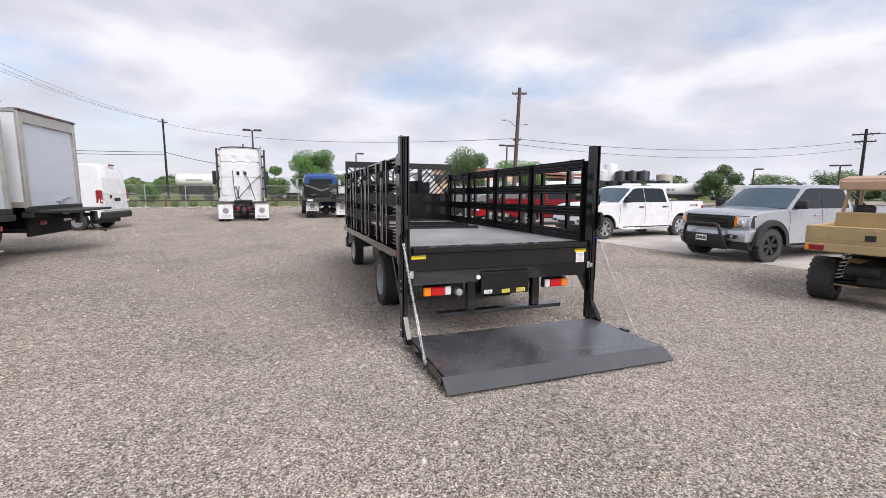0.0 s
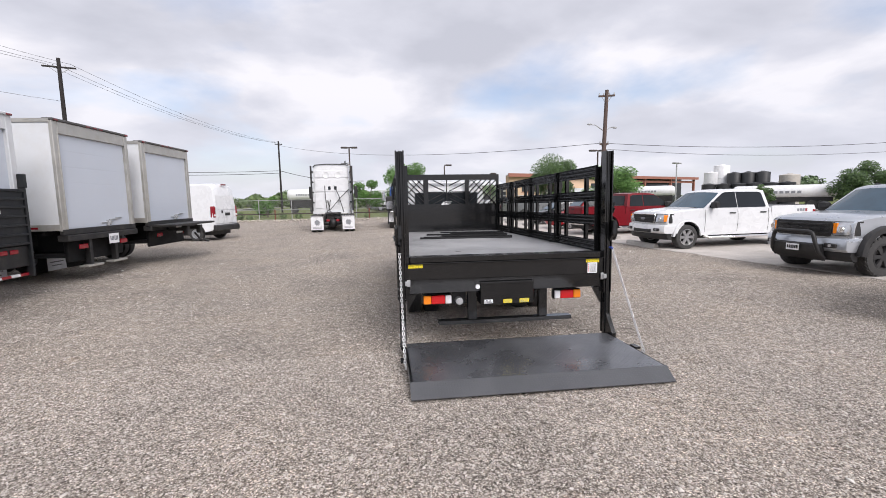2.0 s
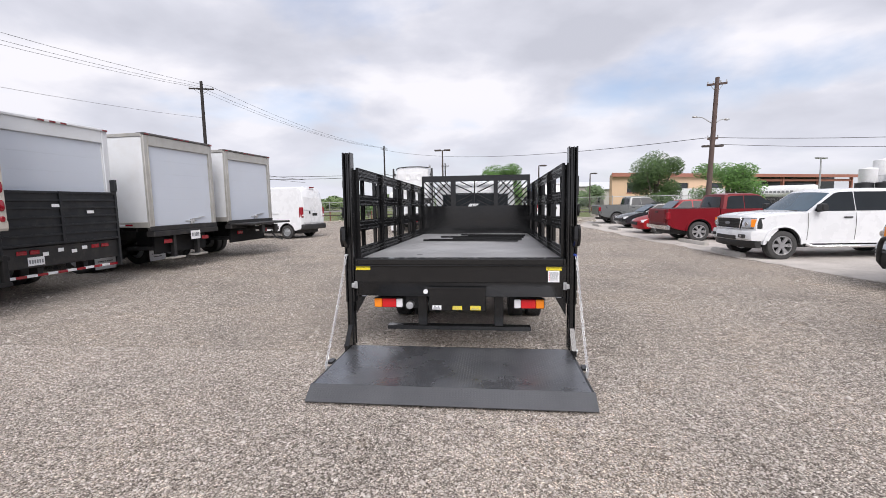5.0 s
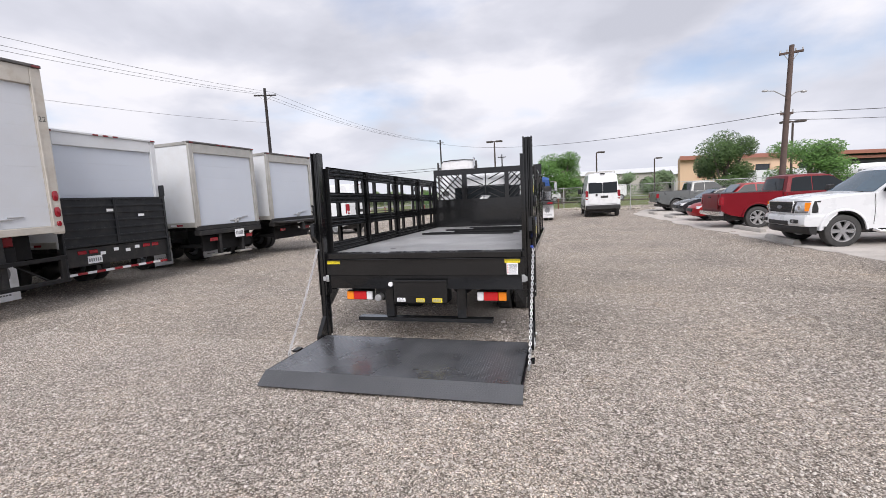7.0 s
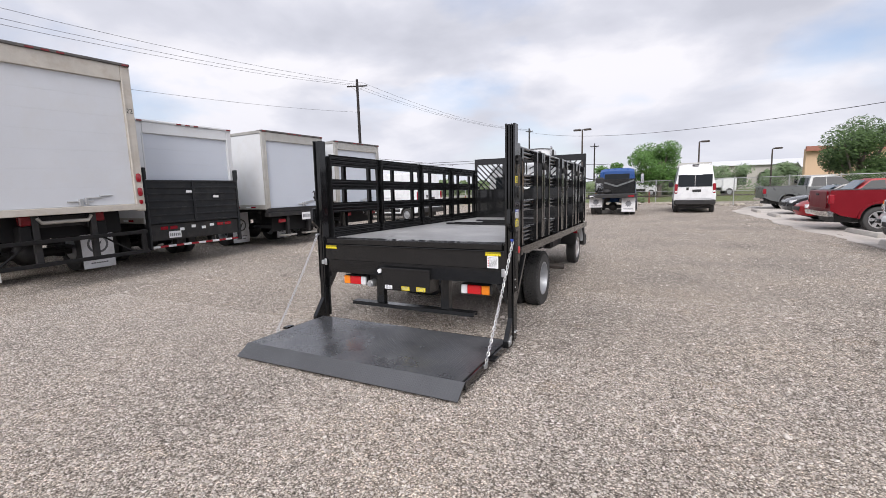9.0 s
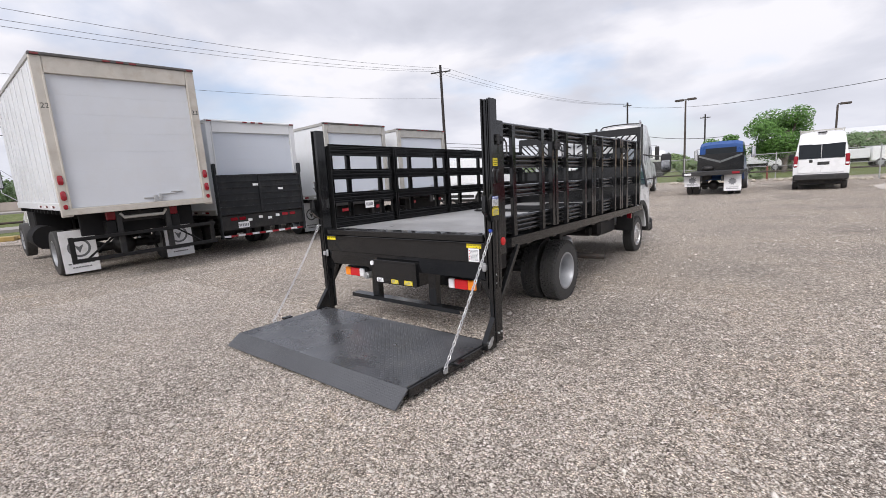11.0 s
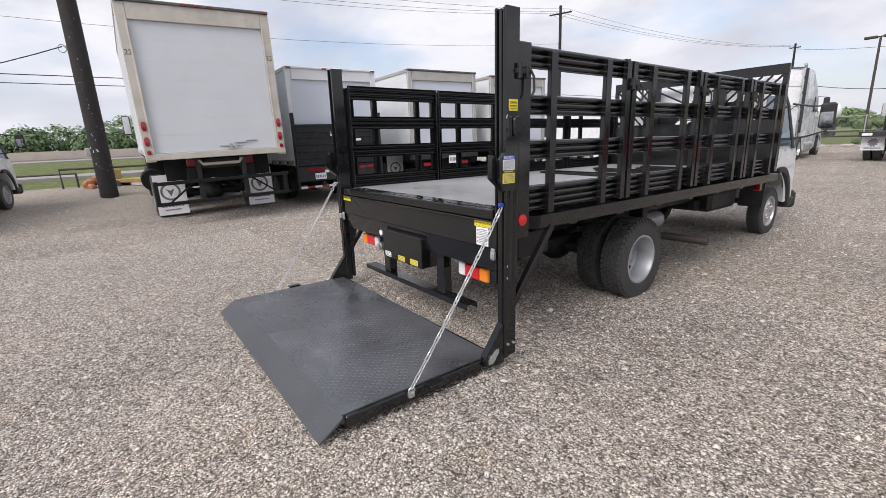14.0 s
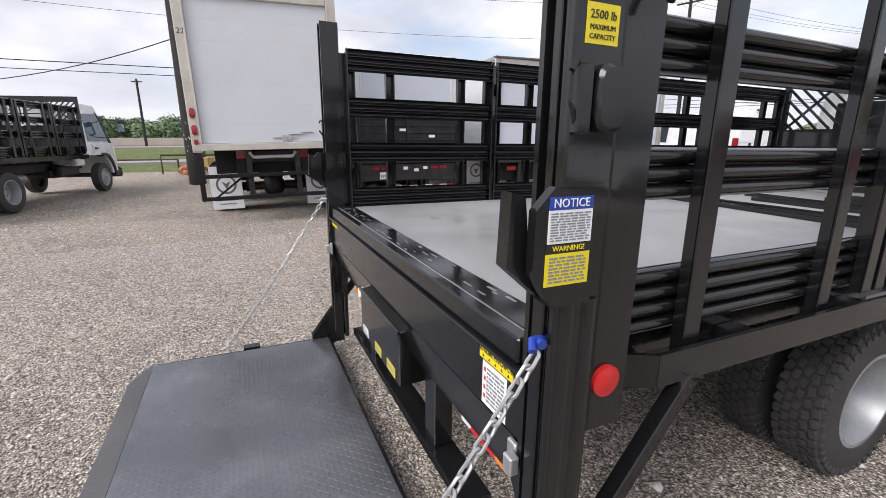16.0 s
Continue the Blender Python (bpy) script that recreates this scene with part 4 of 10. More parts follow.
def bed(parent, length):
    b = Mesh()
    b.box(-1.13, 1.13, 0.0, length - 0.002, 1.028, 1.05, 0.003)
    part("deck", b, DECKSHEEN, parent, "painted steel deck with sky sheen in its dark grey")
    for y in [0.25 + i * 0.42 for i in range(int((length - 0.3) / 0.42) + 1)]:
        b = Mesh()
        b.box(-1.12, 1.12, y, y + 0.05, 0.94, 1.026, 0.004)
        part("cross_member", b, BLACK, parent)
    b = Mesh()
    for s in (-1, 1):
        b.box(*sorted((s * 0.34, s * 0.44)), 0.10, length, 0.815, 0.938, 0.004)
    part("bed_runner", b, BLACK, parent)
    for s in (-1, 1):
        b = Mesh()
        b.box(*sorted((s * 1.095, s * 1.129)), 0.16, length - 0.003, 0.93, 1.026, 0.003)
        part("deck_edge", b, BLACK, parent)
        b = Mesh()
        b.prism([(s * 1.222, 0.345), (s * 1.236, 0.34), (s * 1.236, length - 0.02), (s * 1.222, length - 0.02)], "z", 0.895, 0.985)
        b.prism([(s * 1.130, 0.215), (s * 1.165, 0.215), (s * 1.236, 0.338), (s * 1.222, 0.343), (s * 1.158, 0.229), (s * 1.130, 0.229)], "z", 0.895, 0.985)
        b.box(*sorted((s * 1.130, s * 1.212)), length - 0.08, length - 0.03, 0.90, 0.98, 0.004)
        part("rub_rail", b, BLACK, parent)
        for y in [0.7 + i * 0.62 for i in range(int((length - 0.8) / 0.62) + 1)]:
            b = Mesh()
            b.box(*sorted((s * 1.130, s * 1.211)), y, y + 0.09, 0.872, 0.965, 0.003)
            part("stake_pocket", b, BLACK, parent)


def sticker(parent, name, x0, x1, z0, z1, y, material, bars=(), bar_mat=None, label=""):
    """A thin decal facing the rear, with bars of small print on it."""
    b = Mesh()
    b.box(x0, x1, y - 0.0015, y, z0, z1)
    st = part(name, b, material, parent, label, smooth=0)
    if bars:
        b = Mesh()
        for u0, u1, v0, v1 in bars:
            b.box(x0 + (x1 - x0) * u0, x0 + (x1 - x0) * u1, y - 0.0024, y - 0.0016, z0 + (z1 - z0) * v0, z0 + (z1 - z0) * v1)
        part("print", b, bar_mat or INK, st, smooth=0)
    return st


def small_print(rows, seed=1, u0=0.08, u1=0.92, v0=0.08, v1=0.92):
    rng = random.Random(seed)
    out = []
    h = (v1 - v0) / rows
    for r in range(rows):
        u = u0
        while u < u1 - 0.05:
            w = rng.uniform(0.06, 0.2)
            out.append((u, min(u + w, u1), v0 + r * h + 0.2 * h, v0 + r * h + 0.72 * h))
            u += w + 0.035
    return out


def tail_lamp(parent, x0, x1, inner, y):
    """Amber, red and clear lenses in a dark housing; inner is the side of the clear lens."""
    tl = new("tail_lamp")
    tl.parent = parent
    b = Mesh()
    b.box(x0 - 0.01, x1 + 0.01, y + 0.02, y + 0.08, 0.47, 0.59, 0.01)
    part("housing", b, TRIM, tl)
    w = x1 - x0
    cuts = ((0, 0.27, LAMPORANGE), (0.28, 0.77, LENSRED), (0.78, 1.0, LAMPWHITE))
    for a, c, m in cuts:
        u0, u1 = (x0 + a * w, x0 + c * w) if inner > 0 else (x1 - c * w, x1 - a * w)
        b = Mesh()
        b.box(u0, u1, y - 0.015, y + 0.019, 0.48, 0.58, 0.008)
        for i in range(1, 6):
            b.box(u0 + 0.004, u1 - 0.004, y - 0.0165, y - 0.0145, 0.48 + i * 0.0165, 0.4825 + i * 0.0165)
        part("lens", b, m, tl)


def chain(parent, p, q, sag, name="chain"):
    """A welded-link chain hanging between two points."""
    p, q = Vector(p), Vector(q)
    L = (q - p).length
    pitch, wr, half, hw = 0.031, 0.0042, 0.0205, 0.0105
    n = int(L * 1.01 / pitch)
    base = []
    for i in range(12):
        a = 2 * math.pi * i / 12
        base.append((hw * math.cos(a), (half - hw) * (1 if math.sin(a) >= 0 else -1) + hw * math.sin(a)))
    b = Mesh()

    def at(u):
        return p.lerp(q, u) - Vector((0, 0, sag * 4 * u * (1 - u)))
    for i in range(n):
        u = (i + 0.5) / n
        d = (at(min(1, u + 0.01)) - at(max(0, u - 0.01))).normalized()
        a = d.orthogonal().normalized()
        c = d.cross(a)
        ang = radians(45 + 90 * (i % 2) + 10 * math.sin(i * 1.7))
        sv = a * math.cos(ang) + c * math.sin(ang)
        o = at(u)
        b.tube([o + sv * x + d * y for x, y in base], wr, 6, closed=True)
    return part(name, b, CHAIN, parent, "bright zinc-plated chain")


def lift_gate(parent):
    for s in (-1, 1):
        ma = new("mast")
        ma.parent = parent
        b = Mesh()      # fixed column, a channel with a slot
        b.prism([(s * 1.175, -0.03), (s * 1.190, -0.03), (s * 1.190, 0.061), (s * 1.252, 0.061), (s * 1.256, -0.03), (s * 1.268, -0.03), (s * 1.272, -0.026), (s * 1.272, 0.079), (s * 1.266, 0.085), (s * 1.175, 0.085)], "z", 0.56, 2.235)
        part("column", b, BLACK, ma)
        for yy in (0.0, 0.056):     # rounded ribs added to the outer web to draw vertical highlights
            b = Mesh()
            b.slices([(yy - 0.017, 0.0), (yy - 0.012, 0.007), (yy, 0.010), (yy + 0.012, 0.007), (yy + 0.017, 0.0)], (0.57, 1.19), lambda a, c, t, s=s: (s * (1.2722 + c), a, t))
            part("highlight_rib", b, BLACK, ma)
        b = Mesh()
        b.box(*sorted((s * 1.207, s * 1.264)), 0.089, 0.196, 0.86, 2.062, 0.005)
        part("side_plate", b, BLACK, ma)
        b = Mesh()      # sliding runner
        b.box(*sorted((s * 1.196, s * 1.238)), -0.022, 0.045, 0.03, 1.30, 0.004)
        b.box(*sorted((s * 1.204, s * 1.242)), -0.034, -0.023, 0.25, 1.28, 0.003)
        part("runner", b, BLACK, ma)
        b = Mesh()      # upper rail of the slide
        b.box(*sorted((s * 1.200, s * 1.222)), -0.02, 0.03, 1.301, 2.23, 0.002)
        b.box(*sorted((s * 1.226, s * 1.238)), -0.015, 0.03, 1.301, 2.235, 0.002)
        part("slide_rail", b, BLACK, ma)
        b = Mesh()      # foot of the runner with its gusset
        b.prism([(-0.19, 0.035), (-0.19, 0.10), (-0.035, 0.30), (-0.023, 0.30), (-0.023, 0.02), (-0.1, 0.02)], "x", *sorted((s * 1.205, s * 1.255)))
        part("foot", b, BLACK, ma)
        b = Mesh()
        b.box(*sorted((s * 1.249, s * 1.264)), -0.028, 0.08, 0.06, 0.559, 0.004)
        b.box(*sorted((s * 1.19, s * 1.249)), 0.05, 0.08, 0.06, 0.559, 0.004)
        part("lower_column", b, BLACK, ma)
        b = Mesh()
        b.cyl((s * 1.256, -0.135, 0.085), (s * 1.272, -0.135, 0.085), 0.022, n=14)
        b.prism([(-0.165, 0.045), (-0.165, 0.075), (-0.10, 0.135), (-0.075, 0.135), (-0.075, 0.11), (-0.13, 0.045)], "x", *sorted((s * 1.2555, s * 1.262)))
        part("hinge_plate", b, ZINC if s > 0 else BLACK, ma, "bare steel hinge plate" if s > 0 else "")
        b = Mesh()      # diagonal brace to the rub rail
        p0, p1 = Vector((s * 1.235, 0.09, 0.42)), Vector((s * 1.222, 0.46, 0.90))
        d = (p1 - p0)
        ang = math.atan2(d.z, d.y)
        m = Matrix.Translation((p0 + p1) / 2) @ Matrix.Rotation(ang, 4, "X")
        b.box(-0.022, 0.022, -d.length / 2 - 0.03, d.length / 2, -0.022, 0.022, 0.003, m)
        part("brace", b, BLACK, ma)
        b = Mesh()      # wing plate between mast and deck
        b.box(*sorted((s * 1.14, s * 1.174)), 0.02, 0.14, 0.62, 1.05, 0.003)
        b.prism([(1.06, 0.62), (1.174, 0.62), (1.174, 0.42)], "y", 0.03, 0.07) if s > 0 else b.prism([(-1.174, 0.42), (-1.174, 0.62), (-1.06, 0.62)], "y", 0.03, 0.07)
        part("gusset", b, BLACK, ma)
        b = Mesh()
        b.cyl((s * 1.264, 0.127, 0.985), (s * 1.274, 0.127, 0.985), 0.037, n=22)
        b.cyl((s * 1.274, 0.127, 0.985), (s * 1.279, 0.127, 0.985), 0.031, 0.02, n=22)
        part("reflector", b, REDWHITE_R, ma, "round red side marker")
        b = Mesh()      # catch for the folded platform
        b.box(*sorted((s * 1.273, s * 1.292)), -0.03, 0.005, 1.51, 1.63, 0.004)
        b.slices([(0.036 * math.copysign(abs(math.cos(a)) ** 0.5, math.cos(a)), 0.058 * math.copysign(abs(math.sin(a)) ** 0.5, math.sin(a))) for a in [2 * math.pi * i / 24 for i in range(24)]], (1.272, 1.294, 1.302),
                 lambda u, v, tt, s=s: (s * tt, 0.045 + u * (0.85 if tt > 1.3 else 1), 1.574 + v * (0.88 if tt > 1.3 else 1)))
        b.tube([(s * 1.28, -0.025, 1.62), (s * 1.29, -0.035, 1.635), (s * 1.29, -0.045, 1.615)], 0.006, 6)
        b.tube([(s * 1.28, -0.02, 1.52), (s * 1.29, -0.045, 1.565)], 0.006, 6)
        part("catch", b, BLACK, ma)
        b = Mesh()      # cap bracket over the runner
        b.prism([(-0.105, 1.378), (-0.105, 1.262), (-0.058, 1.192), (0.035, 1.192), (0.035, 1.42), (-0.065, 1.42)], "x", *sorted((s * 1.273, s * 1.295)))
        part("bracket", b, BLACK, ma)
        b = Mesh()
        b.prism([(-0.135, 1.41), (-0.140, 1.27), (-0.03, 1.175), (0.0, 1.175), (-0.09, 1.28), (-0.105, 1.40)], "x", *sorted((s * 1.225, s * 1.262)))
        part("hook", b, BLACK, ma)
        for yy, zz in ((-0.03, 0.70), (-0.03, 0.62), (-0.02, 0.15), (0.03, 0.15)):
            b = Mesh()
            b.cyl((s * 1.26, yy + 0.02, zz), (s * 1.278, yy + 0.02, zz), 0.009, n=8)
            part("bolt", b, ZINC, ma)
        b = Mesh()      # bright latch keeper at the sill
        b.box(*sorted((s * 1.135, s * 1.172)), -0.035, -0.021, 0.72, 0.80, 0.004)
        b.box(*sorted((s * 1.16, s * 1.195)), -0.062, -0.036, 0.735, 0.785, 0.004)
        part("latch_keeper", b, ZINC, ma, "bright zinc latch keeper")
        if s > 0:       # decals on the outer faces
            x = 1.2955
            def deck_decal(name, y0, y1, z0, z1, material, xx=x):
                k = Mesh()
                k.box(xx, xx + 0.001, y0, y1, z0, z1)
                return part(name, k, material, ma, smooth=0)
            face = Matrix(((0, 0, 1, 0), (1, 0, 0, 0), (0, 1, 0, 0), (0, 0, 0, 1)))
            deck_decal("notice_sticker", -0.078, 0.022, 1.317, 1.3785, PAPER)
            deck_decal("notice_header", -0.078, 0.022, 1.379, 1.4025, STBLUE)
            text_mesh("NOTICE", 0.0225, Matrix.Translation((x + 0.0016, -0.028, 1.3905)) @ face, "notice_lettering", PAPER, ma)
            k = Mesh()
            for u0, u1, v0, v1 in small_print(11, 3, 0.05, 0.95, 0.06, 0.94):
                k.box(x + 0.0011, x + 0.0018, -0.078 + 0.10 * u0, -0.078 + 0.10 * u1, 1.317 + 0.0615 * v0, 1.317 + 0.0615 * v1)
            part("notice_print", k, INKGREY, ma, smooth=0)
            deck_decal("warning_header", -0.080, 0.022, 1.299, 1.315, INK)
            text_mesh("WARNING!", 0.0145, Matrix.Translation((x + 0.0016, -0.029, 1.307)) @ face, "warning_lettering", YELLOW, ma)
            deck_decal("warning_sticker", -0.080, 0.022, 1.236, 1.298, YELLOW)
            k = Mesh()
            for u0, u1, v0, v1 in small_print(8, 8):
                k.box(x + 0.0011, x + 0.0018, -0.080 + 0.102 * u0, -0.080 + 0.102 * u1, 1.236 + 0.062 * v0, 1.236 + 0.062 * v1)
            part("warning_print", k, INKGREY, ma, smooth=0)
            deck_decal("capacity_sticker", -0.008, 0.066, 1.664, 1.730, YELLOW, 1.2725)
            for t, z, h in (("2500 lb", 1.711, 0.0200), ("MAXIMUM", 1.691, 0.0125), ("CAPACITY", 1.676, 0.0125)):
                text_mesh(t, h, Matrix.Translation((1.2741, 0.029, z)) @ face, "capacity_lettering", INK, ma)

    # platform on the ground
    pf = new("platform")
    pf.parent = parent
    b = Mesh()
    b.prism([(-1.185, 0.02), (-0.080, 0.02), (-0.080, 0.078), (-1.185, 0.078)], "x", -1.195, 1.195)
    part("plate", b, PLATE, pf, "worn dark steel platform plate")
    for s in (-1, 1):
        b = Mesh()
        b.box(*sorted((s * 1.196, s * 1.222)), -1.17, -0.195, 0.0, 0.074, 0.006)
        part("side_rail", b, BLACK, pf)
    b = Mesh()
    b.box(-1.195, 1.195, -0.079, -0.060, 0.0, 0.076, 0.004)
    part("back_rail", b, BLACK, pf)
    b = Mesh()          # sloping ramp lip
    b.slices([(-1.186, 0.080), (-1.186, 0.064), (-1.325, -0.030), (-1.332, -0.020)], (-1.222, -1.212, 1.212, 1.222),
             lambda a, c, t: (t, a, c))
    part("ramp_lip", b, RAMP, pf, "worn grey-black ramp lip")
    for s in (-1, 1):
        b = Mesh()
        b.box(*sorted((s * 1.223, s * 1.285)), -0.655, -0.545, 0.062, 0.084, 0.003)
        part("step_tab", b, BLACK, pf)
        b = Mesh()
        b.box(*sorted((s * 1.226, s * 1.250)), -0.785, -0.745, 0.040, 0.075, 0.004)
        b.tube([(s * 1.245, -0.765 + 0.02 * math.cos(a), 0.085 + 0.02 * math.sin(a)) for a in [2 * math.pi * i / 10 for i in range(10)]], 0.006, 6, closed=True)
        part("shackle", b, ZINC, pf)
    # raised tread lugs of the chequer plate: joined, too many to tell apart
    b = Mesh()
    rows, cols = 42, 92
    for i in range(rows):
        for j in range(cols):
            x, y = -1.18 + 2.36 * (j + 0.5) / cols, -1.165 + 1.075 * (i + 0.5) / rows
            z = 0.078
            a = radians(45 if (i + j) % 2 else -45)
            dx_, dy_ = 0.0140 * math.cos(a), 0.0140 * math.sin(a)
            px, py = -0.0046 * math.sin(a), 0.0046 * math.cos(a)
            b.add([(x - dx_, y - dy_, z), (x + px, y + py, z), (x + dx_, y + dy_, z), (x - px, y - py, z), (x, y, z + 0.0018)],
                  [(0, 4, 1)[::-1], (1, 4, 2)[::-1], (2, 4, 3)[::-1], (3, 4, 0)[::-1]])
    ob = new("chequer_tread", data_of("tread_lugs", b, PLATE, 0, fix=False))
    ob.parent = pf
    tagged(ob, kind="stuff")
    b = Mesh()
    for i in range(8):
        for j in range(96):
            x, u = -1.2 + 2.4 * (j + 0.5) / 96, (i + 0.5) / 8
            y, z = -1.19 - 0.138 * u, 0.0772 - 0.0945 * u
            a = radians(45 if (i + j) % 2 else -45)
            dx_, dy_ = 0.011 * math.cos(a), 0.011 * math.sin(a)
            px, py = -0.0042 * math.sin(a), 0.0042 * math.cos(a)
            b.add([(x - dx_, y - dy_, z - dy_ * 0.685), (x + px, y + py, z + py * 0.685), (x + dx_, y + dy_, z + dy_ * 0.685), (x - px, y - py, z - py * 0.685), (x, y - 0.001, z + 0.0015)],
                  [(0, 1, 4), (1, 2, 4), (2, 3, 4), (3, 0, 4)])
    ob = new("ramp_tread", data_of("ramp_lugs", b, RAMP, 0, fix=False))
    ob.parent = pf
    tagged(ob, kind="stuff")
    for s in (-1, 1):
        chain(parent, (s * 1.262 if s > 0 else -1.25, -0.06, 1.085), (s * 1.245, -0.765, 0.10), 0.03 if s < 0 else 0.02)
        b = Mesh()
        b.tube([(s * 1.235, -0.02, 1.10), (s * 1.245, -0.06, 1.105), (s * 1.262, -0.07, 1.09)], 0.009, 8)
        b.cyl((s * 1.236, -0.045, 1.10), (s * 1.262, -0.045, 1.10), 0.011, n=10)
        part("chain_bolt", b, STBLUE if s > 0 else ZINC, parent)


def build_stake_truck():
    tr = thing("stake_bed_truck", "black stake-bed truck with lowered rear lift gate and white cab", "truck",
               Matrix.Translation((2.46, 4.57, 0.0)) @ Matrix.Rotation(radians(-0.8), 4, "X") @ Matrix.Rotation(radians(0.25), 4, "Y"))
    bed(tr, 4.93)
    chassis(tr, 5.9, 1.99)
    for s, ys in ((-1, [0.11, 1.25, 2.49, 3.72, 4.91]), (1, [0.132, 1.42, 2.64, 3.84, 4.91])):
        for k in range(4):
            rack_panel(tr, ys[k] + 0.008, ys[k + 1] - 0.008, s, True, out=0.06 if k == 0 else 0.0)
    headboard(tr, 4.93)
    stake_cab(tr, 5.06, WHITE)
    # rear sill and bumper parts
    b = Mesh()
    b.box(-1.135, 1.135, -0.016, 0.03, 0.985, 1.052, 0.006)
    part("rear_sill", b, BLACK, tr)
    b = Mesh()
    b.box(-1.128, 1.128, 0.032, 0.135, 1.0485, 1.0545, 0.002)
    part("sill_plate", b, BLACK, tr, "glossy black steel strip along the deck edge")
    b = Mesh()
    b.box(-1.172, 1.172, -0.012, 0.02, 0.79, 0.975, 0.004)
    b.box(-1.172, 1.172, -0.034, 0.03, 0.974, 0.983, 0.003)
    b.prism([(-0.012, 0.79), (0.0, 0.72), (0.02, 0.63), (0.05, 0.63), (0.03, 0.79)], "x", -1.135, 1.135)
    part("rear_panel", b, BLACK, tr)
    rng = random.Random(7)
    b = Mesh()          # worn primer along the sill's edge
    for i in range(46):
        x = rng.uniform(-1.1, 1.1)
        w = rng.uniform(0.01, 0.06)
        y = rng.uniform(0.036, 0.12)
        b.box(x, x + w, y, y + rng.uniform(0.004, 0.012), 1.0535, 1.0552)
    tagged(part("scuffed_edge", b, mat("bare_scuff", (0.20, 0.20, 0.20), 0.4, vary=0.3), tr, smooth=0), kind="stuff")
    b = Mesh()
    b.box(-0.325, 0.305, -0.030, 0.20, 0.475, 0.728, 0.006)
    part("pump_box", b, BLACK, tr)
    b = Mesh()
    b.box(-0.33, 0.31, -0.038, -0.031, 0.712, 0.738, 0.003)
    part("pump_box_lid", b, BLACK, tr)
    b = Mesh()
    b.cyl((-0.36, -0.03, 0.69), (-0.36, -0.005, 0.69), 0.026, n=18)
    part("switch_button", b, PAPER, tr, "white round switch cover")
    for x in (-0.46, 0.40):
        b = Mesh()
        b.box(x, x + 0.10, 0.05, 0.13, 0.29, 0.63, 0.004)
        part("bumper_drop", b, BLACK, tr)
    b = Mesh()
    b.prism([(0.03, 0.245), (0.040, 0.245), (0.040, 0.278), (0.130, 0.278), (0.130, 0.245), (0.140, 0.245), (0.140, 0.288), (0.03, 0.288)], "x", -0.81, 0.80)
    part("under_bumper", b, BLACK, tr)
    tail_lamp(tr, -0.98, -0.65, 1, 0.105)
    tail_lamp(tr, 0.62, 0.95, -1, 0.12)
    b = Mesh()
    b.cyl((-0.56, 0.06, 0.51), (-0.56, 0.16, 0.51), 0.042, n=16)
    b.cyl((-0.56, 0.04, 0.51), (-0.56, 0.06, 0.51), 0.030, n=16)
    part("trailer_socket", b, ZINC, tr, "round metal trailer socket")
    b = Mesh()
    b.box(-0.63, -0.47, 0.161, 0.175, 0.46, 0.66, 0.004)
    part("socket_bracket", b, CHASSIS, tr)
    for x in (-1.0, 0.60):
        b = Mesh()
        b.box(x + 0.04, x + 0.34, 0.20, 0.225, 0.50, 0.80, 0.004)
        part("lamp_bracket", b, CHASSIS, tr)
    # decals on the rear panel
    sticker(tr, "caution_sticker", -1.153, -0.988, 0.928, 0.968, -0.0125, YELLOW, label="yellow caution decal")
    sticker(tr, "caution_sticker", 0.955, 1.12, 0.928, 0.968, -0.0125, YELLOW, label="yellow caution decal")
    rear = Matrix.Rotation(radians(90), 4, "X")
    for x in (-1.0705, 1.0375):
        text_mesh("CAUTION: PINCHPOINT", 0.0185, Matrix.Translation((x, -0.0146, 0.954)) @ rear, "caution_lettering", INK, tr)
    k = Mesh()
    for x in (-1.0705, 1.0375):
        for i in range(5):
            k.prism([(x - 0.062 + i * 0.031 - 0.005, 0.934), (x - 0.062 + i * 0.031 + 0.005, 0.934), (x - 0.062 + i * 0.031, 0.942)], "y", -0.0146, -0.0140)
    part("caution_marks", k, INK, tr, smooth=0)
    sticker(tr, "instruction_sticker", 0.975, 1.095, 0.80, 0.925, -0.0135, PAPER, small_print(9, 5, 0.2, 0.92), INKGREY, "white instruction decal")
    k = Mesh()
    for i in range(4):
        k.box(0.983, 0.993, -0.0155, -0.015, 0.818 + i * 0.026, 0.830 + i * 0.026)
    part("instruction_marks", k, REDWHITE_R, tr, smooth=0)
    sticker(tr, "maker_sticker", -0.285, -0.185, 0.49, 0.535, -0.0305, PAPER, ((0.1, 0.9, 0.12, 0.3), (0.1, 0.8, 0.42, 0.55), (0.2, 0.4, 0.65, 0.9), (0.6, 0.75, 0.65, 0.9)), INKGREY)
    sticker(tr, "warning_sticker", -0.06, 0.045, 0.487, 0.532, -0.0305, YELLOW, small_print(3, 9), INKGREY)
    sticker(tr, "warning_sticker", 0.135, 0.25, 0.487, 0.535, -0.0305, YELLOW, small_print(3, 10), INKGREY)
    lift_gate(tr)
    hb_mark = Mesh()    # small white script mark over the headboard's lower panel, drawn as plain strokes
    for i in range(6):
        hb_mark.box(-0.09 + i * 0.030, -0.072 + i * 0.030, 4.9225, 4.9265, 1.670 + (0.008 if i % 2 else 0), 1.69 + (0.015 if i == 0 else 0), 0.001)
    hb_mark.box(-0.10, 0.10, 4.9225, 4.9265, 1.712, 1.717, 0.001)
    part("maker_mark", hb_mark, PAPER, tr, "small white maker mark", smooth=0)
